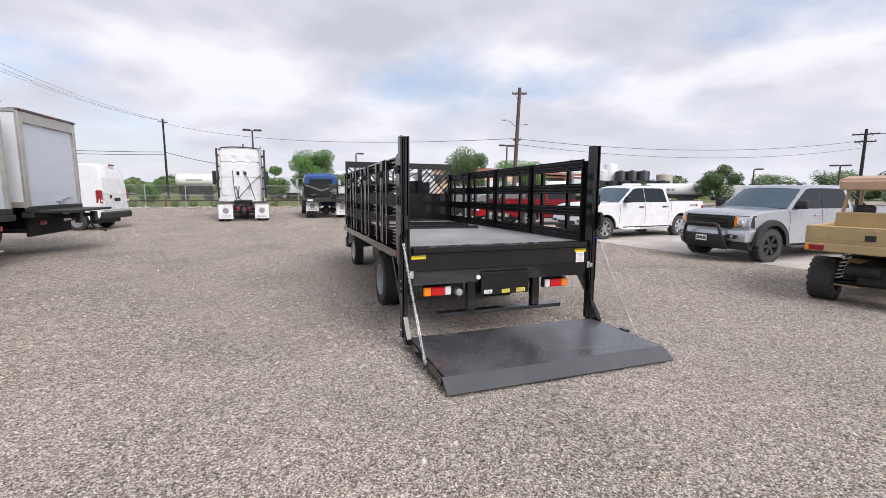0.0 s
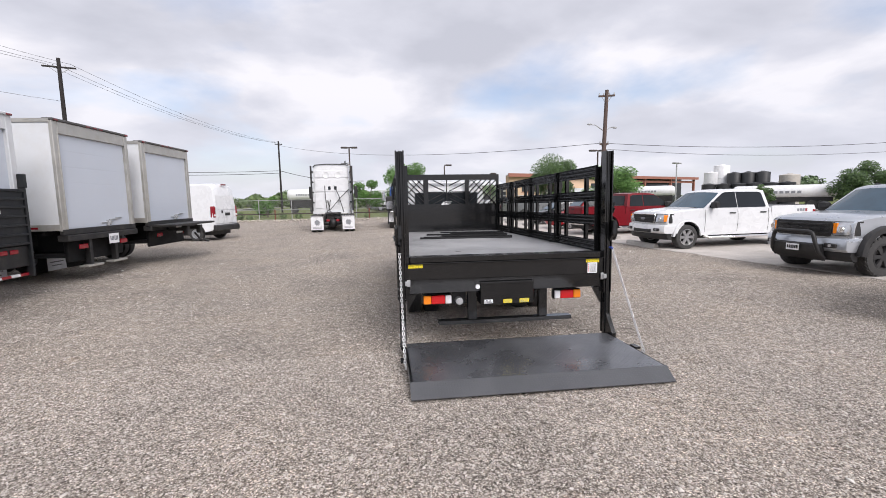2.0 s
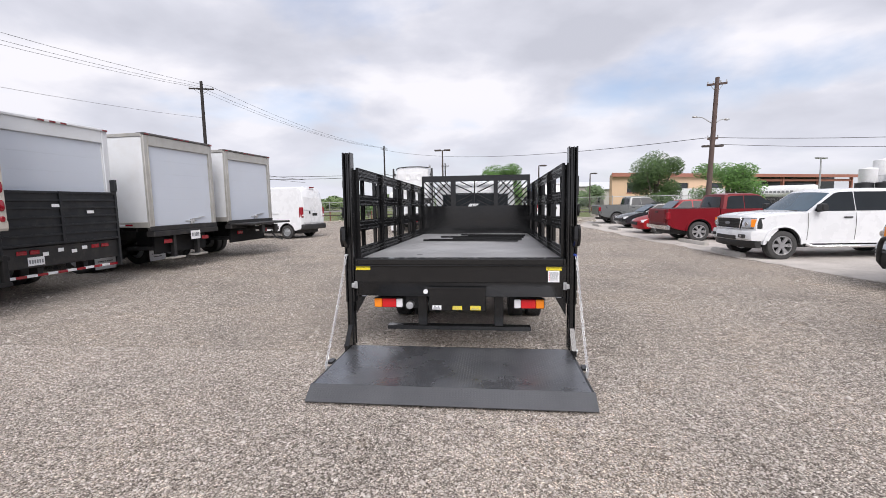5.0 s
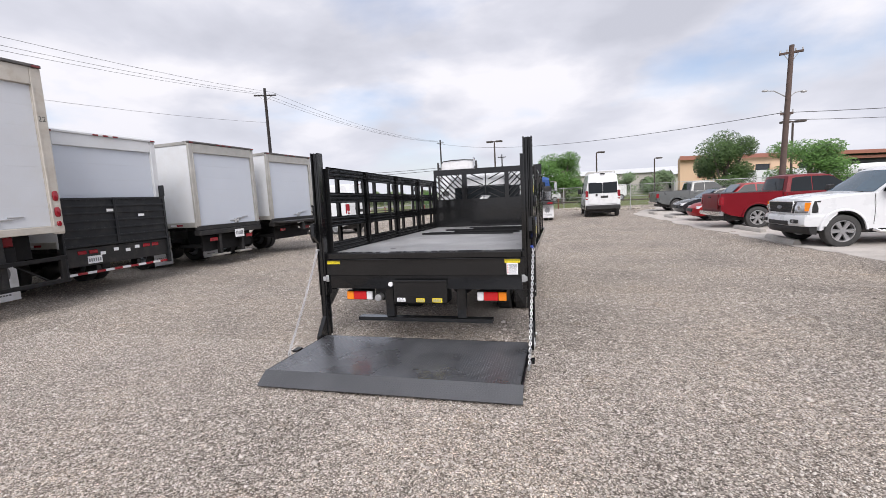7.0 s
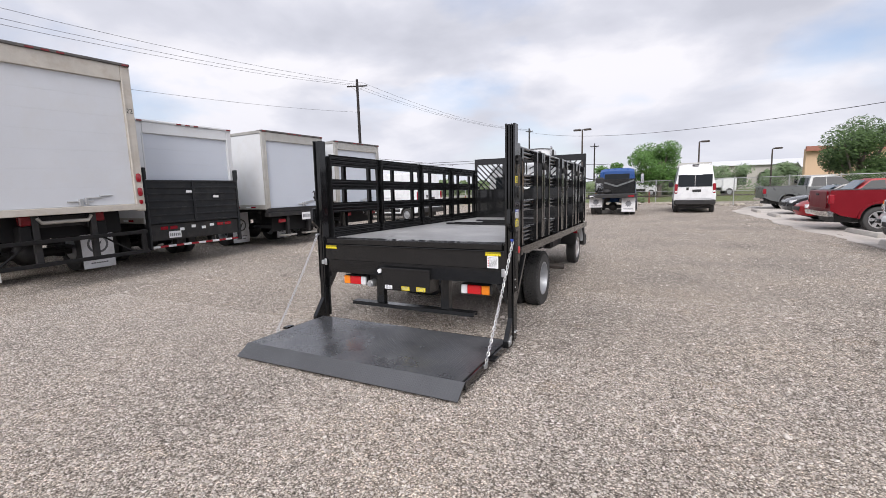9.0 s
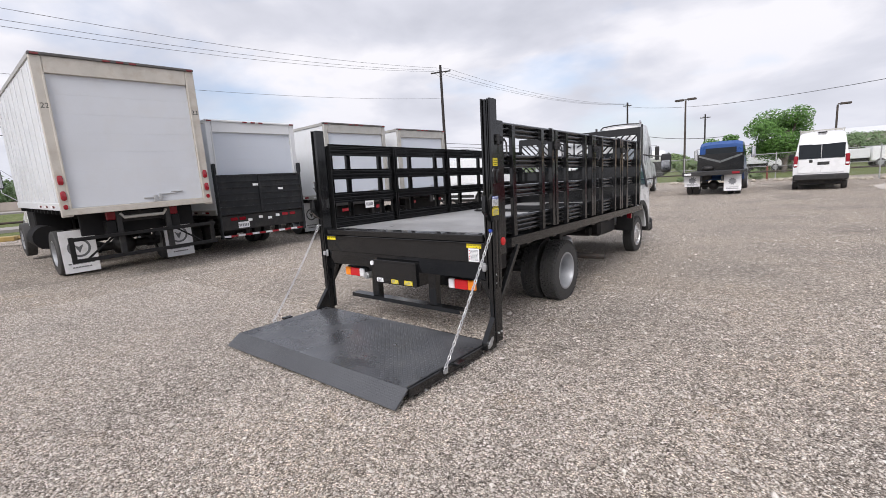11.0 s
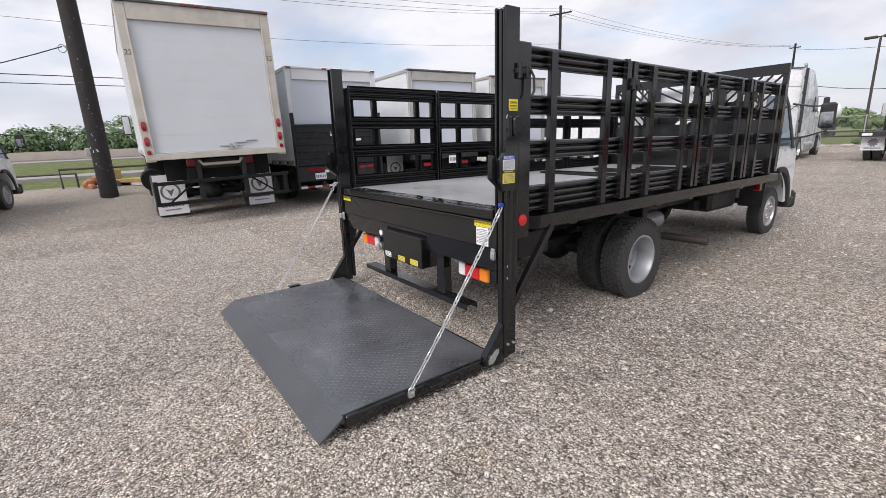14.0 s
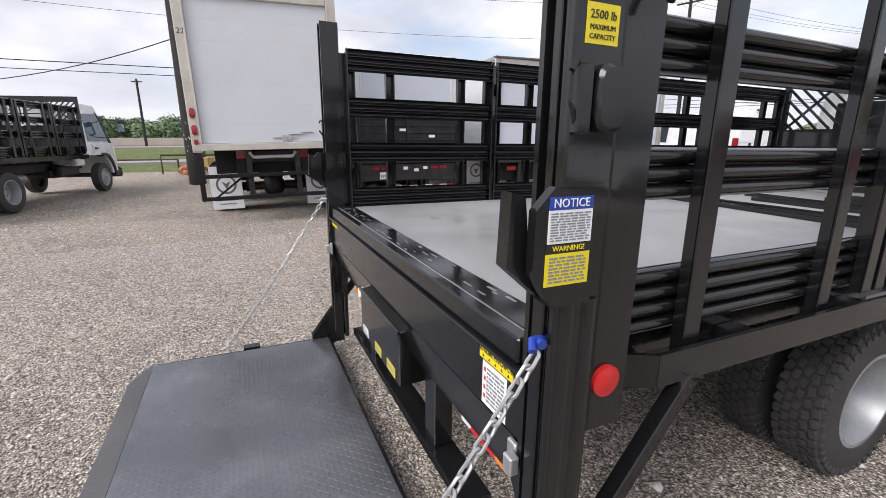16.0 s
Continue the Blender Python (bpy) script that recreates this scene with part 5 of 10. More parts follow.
    # wheels
    for s in (-1, 1):
        wheel(tr, s * 0.985, 1.99, 0.345, 0.385, 0.205, 0.225, s, RIM, "steel", tread=46)
        wheel(tr, s * 0.72, 1.99, 0.345, 0.385, 0.205, 0.225, -s, RIM, "steel", tread=46)
        wheel(tr, s * 0.80, 5.94, 0.335, 0.352, 0.19, 0.218, s, ALLOY, "front", tread=46)
        b = Mesh()
        b.slices([(5.50, 0.45), (5.54, 0.72), (5.69, 0.90), (5.69, 0.94), (5.51, 0.80), (5.47, 0.45)], (0.62, 0.93), lambda a, c, t, s=s: (s * t, a, c))
        part("splash_guard", b, TRIM, tr)
        b = Mesh()
        b.box(*sorted((s * 0.97, s * 1.05)), 4.93, 5.0, 0.74, 0.86, 0.01)
        part("side_lamp", b, LAMPRED, tr, "red side marker lamp")
    b = Mesh()          # exhaust pipe sticking out ahead of the rear wheels
    pipe = [(0.40, 3.02, 0.50), (0.50, 3.12, 0.40), (0.62, 3.24, 0.325), (0.80, 3.32, 0.31), (1.10, 3.38, 0.30)]
    b.tube(pipe, 0.044, 16)
    part("exhaust_pipe", b, PIPEFENCE, tr, "rusty dark exhaust pipe ending below the deck")
    # black disc on the closed pipe end paints the dark of its hollow
    b = Mesh()
    b.cyl((1.1005, 3.38, 0.30), (1.1025, 3.3804, 0.30), 0.036, n=16)
    part("pipe_mouth_shade", b, INK, tr)
    b = Mesh()
    b.cyl((0.62, 2.75, 0.62), (0.62, 2.75, 0.92), 0.02, n=8)
    part("hanger_rod", b, CHASSIS, tr)
    b = Mesh()
    b.box(0.55, 0.72, 2.62, 2.72, 0.55, 0.95, 0.01)
    part("bed_bracket", b, CHASSIS, tr)
    b = Mesh()
    b.box(0.60, 0.82, 0.55, 0.95, 0.55, 0.78, 0.02)
    part("control_box", b, CHASSIS, tr)
    # racking bars lying on the deck
    return tr


stake_truck = build_stake_truck()


def build_deck_bars():
    tm = Matrix.Translation((2.46, 4.57, 0.0)) @ Matrix.Rotation(radians(-0.8), 4, "X") @ Matrix.Rotation(radians(0.25), 4, "Y")
    for x0, y0, x1, y1, w in ((-0.80, 2.72, 0.80, 2.55, 0.055), (-0.72, 2.86, 0.88, 2.82, 0.05), (-0.60, 3.62, 0.95, 3.40, 0.055),
                                             (-0.35, 3.30, 0.90, 3.22, 0.05), (-0.25, 4.25, 1.02, 3.95, 0.05), (-0.1, 3.86, 0.98, 3.74, 0.045)):
        b = Mesh()
        L = math.hypot(x1 - x0, y1 - y0)
        b.box(-L / 2, L / 2, -w / 2, w / 2, 0.0, 0.006, 0.001)
        b.box(-L / 2, L / 2, -w / 2, -w / 2 + 0.006, 0.006, 0.03, 0.001)
        b.box(-L / 2, L / 2, w / 2 - 0.006, w / 2, 0.006, 0.03, 0.001)
        m = tm @ Matrix.Translation(((x0 + x1) / 2, (y0 + y1) / 2, 1.0505)) @ Matrix.Rotation(math.atan2(y1 - y0, x1 - x0), 4, "Z")
        solid("steel_bar", b, BLACK, "loose black steel channel bar lying on the truck deck", "bar", m, group="loose bars on the deck")


build_deck_bars()


# ---- box trucks along the west side ----
def mud_flap(parent, x, y0, y1, z0, z1, crest=True):
    """A pale flap facing the rear (+x side of a truck that heads to -x), with a dark crest of plain shapes."""
    b = Mesh()
    b.box(x, x + 0.012, y0, y1, z0, z1, 0.003)
    fl = part("mud_flap", b, FLAPW, parent, "white mud flap with a dark crest")
    if crest:
        yc, zc, r = (y0 + y1) / 2, z0 + (z1 - z0) * 0.58, (y1 - y0) * 0.33
        b = Mesh()
        pts = [(yc + r * math.cos(a), zc + r * math.sin(a)) for a in [2 * math.pi * i / 24 for i in range(24)]]
        inn = [(yc + r * 0.78 * math.cos(a), zc + r * 0.78 * math.sin(a)) for a in [2 * math.pi * i / 24 for i in range(24)]]
        for i in range(24):
            j = (i + 1) % 24
            b.add([(x + 0.014, *pts[i]), (x + 0.014, *pts[j]), (x + 0.014, *inn[j]), (x + 0.014, *inn[i])], [(0, 1, 2, 3)])
        b.prism([(yc - r * 0.42, zc + r * 0.35), (yc, zc - r * 0.55), (yc + r * 0.42, zc + r * 0.35), (yc, zc + r * 0.1)], "x", x + 0.0125, x + 0.0145)
        for k, w in ((0.20, 0.75), (0.11, 0.55)):
            z = z0 + (z1 - z0) * k
            hw = (y1 - y0) * w / 2
            for i in range(7):
                b.box(x + 0.0125, x + 0.0145, yc - hw + 2 * hw * i / 7, yc - hw + 2 * hw * (i + 0.75) / 7, z, z + 0.028)
        tagged(part("crest", b, FADEDBLACK, fl, smooth=0), kind="stuff")
    return fl


def truck_cab(parent, x0, paint, w=2.2, top=2.35, mz=0.0):
    """A conventional cab: bonnet, screen, roof. x0 is its back, it heads to -x."""
    cab = new("cab")
    cab.parent = parent
    prof = [(x0, 0.62), (x0, top - 0.12), (x0 - 0.18, top), (x0 - 1.05, top), (x0 - 1.3, top - 0.12), (x0 - 1.72, 1.62), (x0 - 2.5, 1.48), (x0 - 2.72, 1.30), (x0 - 2.76, 0.7), (x0 - 2.6, 0.55),
            (x0 - 2.45, 0.55), (x0 - 2.38, 0.85), (x0 - 2.1, 1.05), (x0 - 1.8, 1.02), (x0 - 1.58, 0.85), (x0 - 1.5, 0.55)]
    b = Mesh()
    hw = w / 2

    def place(a, c, t):
        narrow = 1 - 0.10 * max(0, c - 1.45) - (0.12 if a < x0 - 1.7 and c > 1.2 else 0)
        nose = 0.16 * abs(t) ** 4 if a < x0 - 2.3 else 0
        return (a + nose, t * hw * narrow, c)
    b.slices(prof, (-1, -0.86, -0.5, 0, 0.5, 0.86, 1), place)
    part("shell", b, paint, cab)
    for s in (-1, 1):
        b = Mesh()
        pts = [(x0 - 0.35, 1.58), (x0 - 0.35, top - 0.2), (x0 - 1.12, top - 0.2), (x0 - 1.5, 1.58)]
        q = lambda a, c, o: (a, s * (hw * (1 - 0.10 * max(0, c - 1.45)) + o), c)
        b.add([q(a, c, 0.006) for a, c in pts] + [q(a, c, -0.01) for a, c in pts], [(0, 1, 2, 3), (7, 6, 5, 4)] + [(i, (i + 1) % 4, 4 + (i + 1) % 4, 4 + i) for i in range(4)])
        part("side_window", b, GLASSDK, cab)
        b = Mesh()
        b.tube([(x0 - 1.35, s * hw * 0.95, 1.5), (x0 - 1.5, s * (hw + 0.38), 1.45 + mz), (x0 - 1.5, s * (hw + 0.38), 2.2 + mz), (x0 - 1.3, s * hw * 0.93, 2.15)], 0.014, 6)
        part("mirror_arm", b, CHROME, cab)
        b = Mesh()
        b.box(x0 - 1.54, x0 - 1.46, *sorted((s * (hw + 0.30), s * (hw + 0.52))), 1.55 + mz, 2.15 + mz, 0.03)
        part("mirror", b, TRIM, cab)
        b = Mesh()
        b.box(x0 - 1.456, x0 - 1.452, *sorted((s * (hw + 0.32), s * (hw + 0.50))), 1.58 + mz, 2.12 + mz)
        part("mirror_glass", b, CHROME, cab)
    return cab


def box_truck(name, m, label, L, w, zb, zt, style, trim, door):
    """A box truck seen from behind. Local x = 0 is its rear face, the cab lies to -x, y runs across, centred."""
    t = thing(name, label, "truck", m, group="box trucks in a row")
    hw = w / 2
    b = Mesh()
    b.box(-L, -0.06, -hw + 0.01, hw - 0.01, zb + 0.02, zt - 0.02, 0.015)
    part("box_body", b, BOXWHITE, t, "white ribbed cargo box")
    for s in (-1, 1):           # vertical ribs of the side skins, rails above and below
        n = int(L / 0.62) if style == "old" else 0
        for i in range(n):
            b = Mesh()
            x = -0.35 - i * 0.62
            b.box(x - 0.03, x, *sorted((s * (hw - 0.011), s * (hw + 0.004))), zb + 0.16, zt - 0.1, 0.003)
            part("side_rib", b, BOXWHITE, t)
        b = Mesh()
        b.box(-L - 0.01, -0.05, *sorted((s * (hw - 0.012), s * (hw + 0.012))), zt - 0.09, zt, 0.008)
        part("top_rail", b, ALUM, t)
        b = Mesh()
        b.box(-L - 0.01, -0.05, *sorted((s * (hw - 0.012), s * (hw + 0.012))), zb, zb + 0.14, 0.006)
        part("bottom_rail", b, ALUM if style != "old" else BOXWHITE, t)
        for i in range(3):
            b = Mesh()
            x = -0.5 - i * 0.75
            for k, mm in ((0, LAMPRED), (1, PAPER)):
                bb = Mesh()
                bb.box(x - 0.22 * (k + 1), x - 0.22 * k, *sorted((s * (hw + 0.0125), s * (hw + 0.0145))), zb + 0.04, zb + 0.085)
                part("reflector_tape", bb, mm, t, smooth=0)
    pw = 0.14 if style != "old" else 0.17
    head = 0.30 if style != "old" else 0.34
    for s in (-1, 1):
        b = Mesh()
        b.box(-0.075, 0.0, *sorted((s * (hw - pw), s * (hw + 0.006))), zb - (0.13 if style == "old" else 0.02), zt - 0.04, 0.012)
        b.box(-0.03, 0.012, *sorted((s * (hw - pw), s * (hw - pw + 0.035))), zb + 0.02, zt - head, 0.006)
        part("rear_post", b, trim, t)
    b = Mesh()
    b.box(-0.075, 0.0, -hw + pw + 0.002, hw - pw - 0.002, zt - head, zt - 0.04, 0.010)
    part("rear_header", b, trim, t)
    b = Mesh()
    b.box(-0.20, 0.03, -hw - 0.01, hw + 0.01, zt - 0.045, zt + 0.010, 0.012)
    part("roof_cap", b, BOXWHITE if style == "lift" else CAPDARK, t)
    for k, y in enumerate((-hw + 0.08, -0.22, 0.0, 0.22, hw - 0.08)):
        b = Mesh()
        b.box(0.0305, 0.048, y - 0.06, y + 0.06, zt - 0.045, zt - 0.01, 0.006)
        part("marker_lamp", b, LAMPDKRED, t)
    # roll-up door: each panel proud of the joint behind it
    dz0, dz1 = zb + 0.03, zt - head - 0.004
    if style == "lift":
        dz0 = zb + 0.05
    rows = 6 if style != "old" else 7
    h = (dz1 - dz0) / rows
    for i in range(rows):
        b = Mesh()
        b.box(-0.075, -0.052 - 0.0006 * i, -hw + pw + 0.003, hw - pw - 0.003, dz0 + i * h + 0.0007, dz0 + (i + 1) * h - 0.0007, 0.001)
        part("door_panel", b, door, t)
    b = Mesh()
    b.box(-0.08, 0.012, -hw - 0.004, hw + 0.004, zb - 0.10, zb + 0.025, 0.008)
    part("rear_sill", b, trim if style == "old" else CHASSIS, t)
    b = Mesh()
    b.box(-0.050, -0.02, 0.02, 0.44, zb + 0.105, zb + 0.135, 0.008)
    b.box(-0.050, -0.012, 0.20, 0.27, zb + 0.03, zb + 0.17, 0.010)
    b.box(-0.050, -0.015, 0.30, 0.36, zb + 0.05, zb + 0.19, 0.008)
    b.box(-0.050, -0.02, 0.34, 0.62, zb + 0.17, zb + 0.195, 0.006)
    b.box(-0.050, -0.02, 0.55, 0.78, zb + 0.205, zb + 0.225, 0.006)
    part("door_latch", b, ZINC, t, "bright steel door latch")
    # frame, axle, wheels
    b = Mesh()
    for s in (-1, 1):
        b.box(-L - 1.2, -0.25, *sorted((s * 0.38, s * 0.47)), zb - 0.38, zb - 0.10, 0.006)
    for x in (-0.4, -1.6, -3.0, -4.4):
        b.box(x, x + 0.1, -0.38, 0.38, zb - 0.34, zb - 0.14)
    part("frame", b, CHASSIS, t)
    R, rw = (0.50, 0.26) if zt > 3.9 else (0.43, 0.24)
    gzl = m.inverted() @ Vector((m.translation.x, m.translation.y, gz(m.translation.x, m.translation.y)))
    g = gzl.z
    ax = -2.15 if style == "old" else -2.35
    b = Mesh()
    b.cyl((ax, -hw * 0.85, g + R), (ax, hw * 0.85, g + R), 0.10, n=12)
    b.ball((ax, 0, g + R), 0.26, (1, 1, 1))
    part("axle", b, CHASSIS, t)
    for i in range(int(L / 0.45)):      # floor sills, running across
        b = Mesh()
        x = -0.42 - 0.45 * i
        b.box(x - 0.06, x, -hw + 0.04, hw - 0.04, zb - 0.098, zb + 0.018, 0.004)
        part("cross_sill", b, UNDERBODY, t)
    for s in (-1, 1):
        b = Mesh()
        b.box(ax - 0.70, ax + 0.70, *sorted((s * 0.50, s * 0.60)), g + R + 0.10, g + R + 0.16, 0.006)
        b.box(ax - 0.45, ax + 0.45, *sorted((s * 0.50, s * 0.60)), g + R + 0.05, g + R + 0.098, 0.006)
        b.box(ax - 0.09, ax + 0.09, *sorted((s * 0.48, s * 0.62)), g + R - 0.12, g + R + 0.048, 0.008)
        part("leaf_spring", b, UNDERBODY, t)
        # added box that keeps far-side light from showing under the floor
        b = Mesh()
        b.box(-L + 0.35, -L + 1.45, *sorted((s * 0.52, s * (hw - 0.10))), g + 0.42, zb - 0.105, 0.03)
        part("side_light_block", b, UNDERBODY, t)
    # added middle block, shutting out light between the side boxes
    b = Mesh()
    b.box(-L - 0.55, -L + 0.9, -0.36, 0.36, g + 0.38, zb - 0.36, 0.08)
    part("centre_light_block", b, UNDERBODY, t)
    b = Mesh()
    b.cyl((-L + 0.85, 0, zb - 0.48), (ax, 0, g + R + 0.05), 0.055, n=12)
    part("drive_shaft", b, UNDERBODY, t)
    for s in (-1, 1):
        for off in (0.17, 0.47):
            wheel(t, ax, s * (hw - off), g + R, R, rw, R * 0.56, s, RIM, "steel", axis="y")
        wheel(t, -L - 1.5, s * (hw - 0.2), g + R, R, rw, R * 0.56, s, RIM, "front", axis="y")
        if style in ("old", "plain"):
            mud_flap(t, ax + R + (0.25 if style == "old" else 0.1), *sorted((s * (hw - 0.68), s * (hw - 0.06))), g + 0.10, zb - 0.12 if style == "plain" else g + 1.02)
    truck_cab(t, -L - 0.25, WHITE, mz=0.45 if style == "old" else 0.0)
    if style == "old":
        for s in (-1, 1):
            for z, r, hh in ((zb + 0.56, 0.045, 0.09), (zb + 0.27, 0.045, 0.09), (zb + 0.06, 0.035, 0.045)):
                b = Mesh()
                b.slices([(s * (hw - 0.075) + r * math.copysign(abs(math.cos(a)) ** 0.7, math.cos(a)), z + hh * math.copysign(abs(math.sin(a)) ** 0.7, math.sin(a))) for a in [2 * math.pi * i / 20 for i in range(20)]], (0.001, 0.02, 0.028),
                         lambda u, v, tt, yc=s * (hw - 0.075), z=z: (tt, yc + (u - yc) * (0.8 if tt > 0.025 else 1), z + (v - z) * (0.85 if tt > 0.025 else 1)))
                part("tail_lamp", b, LAMPRED, t)
            text_mesh("22", 0.13, Matrix.Translation((0.0018, s * (hw - 0.085), zb + 1.90)) @ Matrix(((0, 0, 1, 0), (1, 0, 0, 0), (0, 1, 0, 0), (0, 0, 0, 1))), "unit_number", INK, t)
            b = Mesh()
            b.box(-0.30, -0.18, *sorted((s * 0.48, s * 0.66)), zb - 0.28, zb - 0.10, 0.02)
            part("stop_lamp", b, LAMPDKRED, t)
            b = Mesh()
            b.box(-0.26, -0.16, *sorted((s * 0.40, s * 0.50)), g + 0.50, zb - 0.11, 0.008)
            part("bumper_hanger", b, CHASSIS, t)
            b = Mesh()
            b.tube([(-0.2, s * 0.45, zb - 0.5), (-0.12, s * (hw - 0.25), g + 0.5)], 0.02, 6)
            part("bumper_brace", b, UNDERBODY, t)
        for z in (g + 0.92, g + 0.50):
            b = Mesh()
            b.box(-0.14, -0.06, -hw + 0.02, hw + 0.02, z - 0.035, z + 0.035, 0.008)
            part("rear_guard_bar", b, UNDERBODY, t)
        for s in (-1, 1):
            b = Mesh()
            b.box(-0.142, -0.058, *sorted((s * (hw - 0.10), s * (hw - 0.02))), g + 0.47, g + 0.97, 0.008)
            part("guard_end", b, UNDERBODY, t)
        b = Mesh()
        b.tube([(-0.17, -0.42, zb - 0.15), (-0.15, -0.36, zb - 0.24), (-0.15, 0.36, zb - 0.24), (-0.17, 0.42, zb - 0.15)], 0.035, 10)
        part("step_rail", b, ALUM, t)
        b = Mesh()
        b.box(-0.52, -0.46, -hw + 0.30, hw - 0.30, zb - 0.56, zb - 0.102, 0.01)
        part("rear_crossmember", b, UNDERBODY, t)
        for s in (-1, 1):
            b = Mesh()
            b.box(-0.45, -0.20, *sorted((s * 0.50, s * 0.68)), zb - 0.62, zb - 0.285, 0.015)
            part("hanger_plate", b, UNDERBODY, t)
        b = Mesh()
        b.cyl((-3.4, -hw + 0.15, g + 0.78), (-4.3, -hw + 0.15, g + 0.78), 0.28, n=18)
        part("fuel_tank", b, UNDERBODY, t)
    elif style == "lift":
        g_ = new("liftgate")
        g_.parent = t
        z0, z1 = zb - 0.02, zb + 1.02
        b = Mesh()
        b.box(0.035, 0.075, -hw + 0.05, hw - 0.05, z0, z1, 0.004)
        part("gate_plate", b, LIFTGREY, g_)
        for z in (z0 + 0.03, z0 + 0.20, z0 + 0.37, z0 + 0.54, z0 + 0.71, z0 + 0.86, z1 - 0.03):
            b = Mesh()
            b.box(0.076, 0.105, -hw + 0.05, hw - 0.05, z - 0.02, z + 0.02, 0.004)
            part("gate_rib", b, LIFTGREY, g_)
        for y in (-0.06,):
            b = Mesh()
            b.box(0.076, 0.112, y - 0.03, y + 0.03, z0, z1, 0.004)
            part("gate_upright", b, LIFTGREY, g_)
        for s in (-1, 1):
            b = Mesh()
            b.box(-0.02, 0.11, *sorted((s * (hw - 0.048), s * (hw + 0.002))), z0 - 0.60, z1 + 0.12, 0.01)
            b.box(0.0, 0.13, *sorted((s * (hw - 0.055), s * (hw + 0.012))), z1 + 0.02, z1 + 0.28, 0.01)
            part("gate_column", b, LIFTGREY, g_)
        for y, z in ((-0.2, z1 - 0.28), (0.52, z1 - 0.42)):
            b = Mesh()
            b.box(0.113, 0.118, y - 0.06, y + 0.09, z - 0.03, z + 0.03)
            part("data_plate", b, PAPER, g_, smooth=0)
        b = Mesh()
        b.box(-0.15, 0.05, -hw + 0.03, hw - 0.03, z0 - 0.40, z0 - 0.01, 0.01)
        part("lamp_panel", b, CHASSIS, t)
        for i, y in enumerate((-0.85, -0.62, 0.62, 0.85)):
            b = Mesh()
            b.box(0.051, 0.07, y - 0.09, y + 0.09, z0 - 0.15, z0 - 0.07, 0.01)
            part("tail_lamp", b, LAMPRED, t)
        for i, y in enumerate((-0.42, -0.12, 0.15, 0.38)):
            b = Mesh()
            b.box(0.051, 0.056, y - 0.05, y + 0.06, z0 - 0.20 + 0.05 * (i % 2), z0 - 0.13 + 0.05 * (i % 2))
            part("data_plate", b, PAPER, t, smooth=0)
        b = Mesh()
        b.box(0.051, 0.056, -0.75, -0.45, z0 - 0.36, z0 - 0.20)
        pl = part("number_plate", b, PAPER, t, "pale registration plate with plain dark bars", smooth=0)
        b = Mesh()
        for i in range(6):
            b.box(0.0565, 0.0575, -0.73 + i * 0.045, -0.70 + i * 0.045, z0 - 0.32, z0 - 0.25)
        part("bars", b, INKGREY, pl, smooth=0)
        for i in range(12):
            y0 = -hw + 0.06 + i * (w - 0.12) / 12
            b = Mesh()
            b.box(-0.03, 0.03, y0, y0 + (w - 0.12) / 12 - 0.002, g + 0.455, g + 0.505, 0.003)
            part("striped_bumper", b, LAMPRED if i % 2 else FLAPW, t)
        for s in (-1, 1):
            b = Mesh()
            b.box(-0.25, -0.05, *sorted((s * 0.42, s * 0.52)), g + 0.44, z0 - 0.42, 0.006)
            part("bumper_hanger", b, CHASSIS, t)
    else:
        b = Mesh()
        b.box(-0.16, 0.07, -hw + 0.02, hw - 0.02, zb - 0.24, zb - 0.105, 0.012)
        part("rear_bumper", b, CHASSIS, t)
        b = Mesh()          # tail platform folded away below the floor
        b.box(-1.05, -0.20, -hw + 0.30, hw - 0.30, zb - 0.62, zb - 0.52, 0.012)
        b.box(-0.26, -0.18, -hw + 0.30, hw - 0.30, zb - 0.72, zb - 0.26, 0.012)
        part("folded_platform", b, UNDERBODY, t)
        for s in (-1, 1):
            b = Mesh()
            b.box(-1.0, -0.30, *sorted((s * 0.60, s * 0.70)), zb - 0.516, zb - 0.102, 0.012)
            part("platform_arm", b, UNDERBODY, t)
        for y in (-0.45, 0.45) if style == "plain" else ():
            b = Mesh()
            b.box(-0.14, -0.02, y - 0.05, y + 0.05, g + 0.35, zb - 0.24, 0.006)
            part("bumper_leg", b, CHASSIS, t)
            b = Mesh()
            b.box(-0.16, 0.06, y - 0.26, y + 0.26, g + 0.34, g + 0.39, 0.01)
            part("step_plate", b, ALUM, t)
        for s in (-1, 1):
            b = Mesh()
            b.box(-0.02, 0.01, *sorted((s * 0.58, s * 0.86)), zb - 0.44, zb - 0.33, 0.012)
            part("tail_lamp", b, LAMPRED, t)
        b = Mesh()
        b.box(0.071, 0.076, 0.05, 0.42, zb - 0.40, zb - 0.16)
        pl = part("number_plate", b, PAPER, t, "pale registration plate with plain dark bars", smooth=0)
        b = Mesh()
        for i in range(6):
            b.box(0.0765, 0.0775, 0.09 + i * 0.05, 0.125 + i * 0.05, zb - 0.33, zb - 0.22)
        part("bars", b, INKGREY, pl, smooth=0)
        if style == "tow":
            for y in (-0.4, 0.4):
                b = Mesh()
                b.box(0.07, 0.65, y - 0.05, y + 0.05, zb - 0.30, zb - 0.20, 0.01)
                b.box(0.55, 0.68, y - 0.08, y + 0.08, zb - 0.42, zb - 0.16, 0.01)
                part("lift_arm", b, CHASSIS, t)
            b = Mesh()
            b.box(0.02, 0.75, -hw + 0.05, hw - 0.05, zb - 0.13, zb - 0.07, 0.008)
            part("folded_step", b, CHASSIS, t)
            b = Mesh()
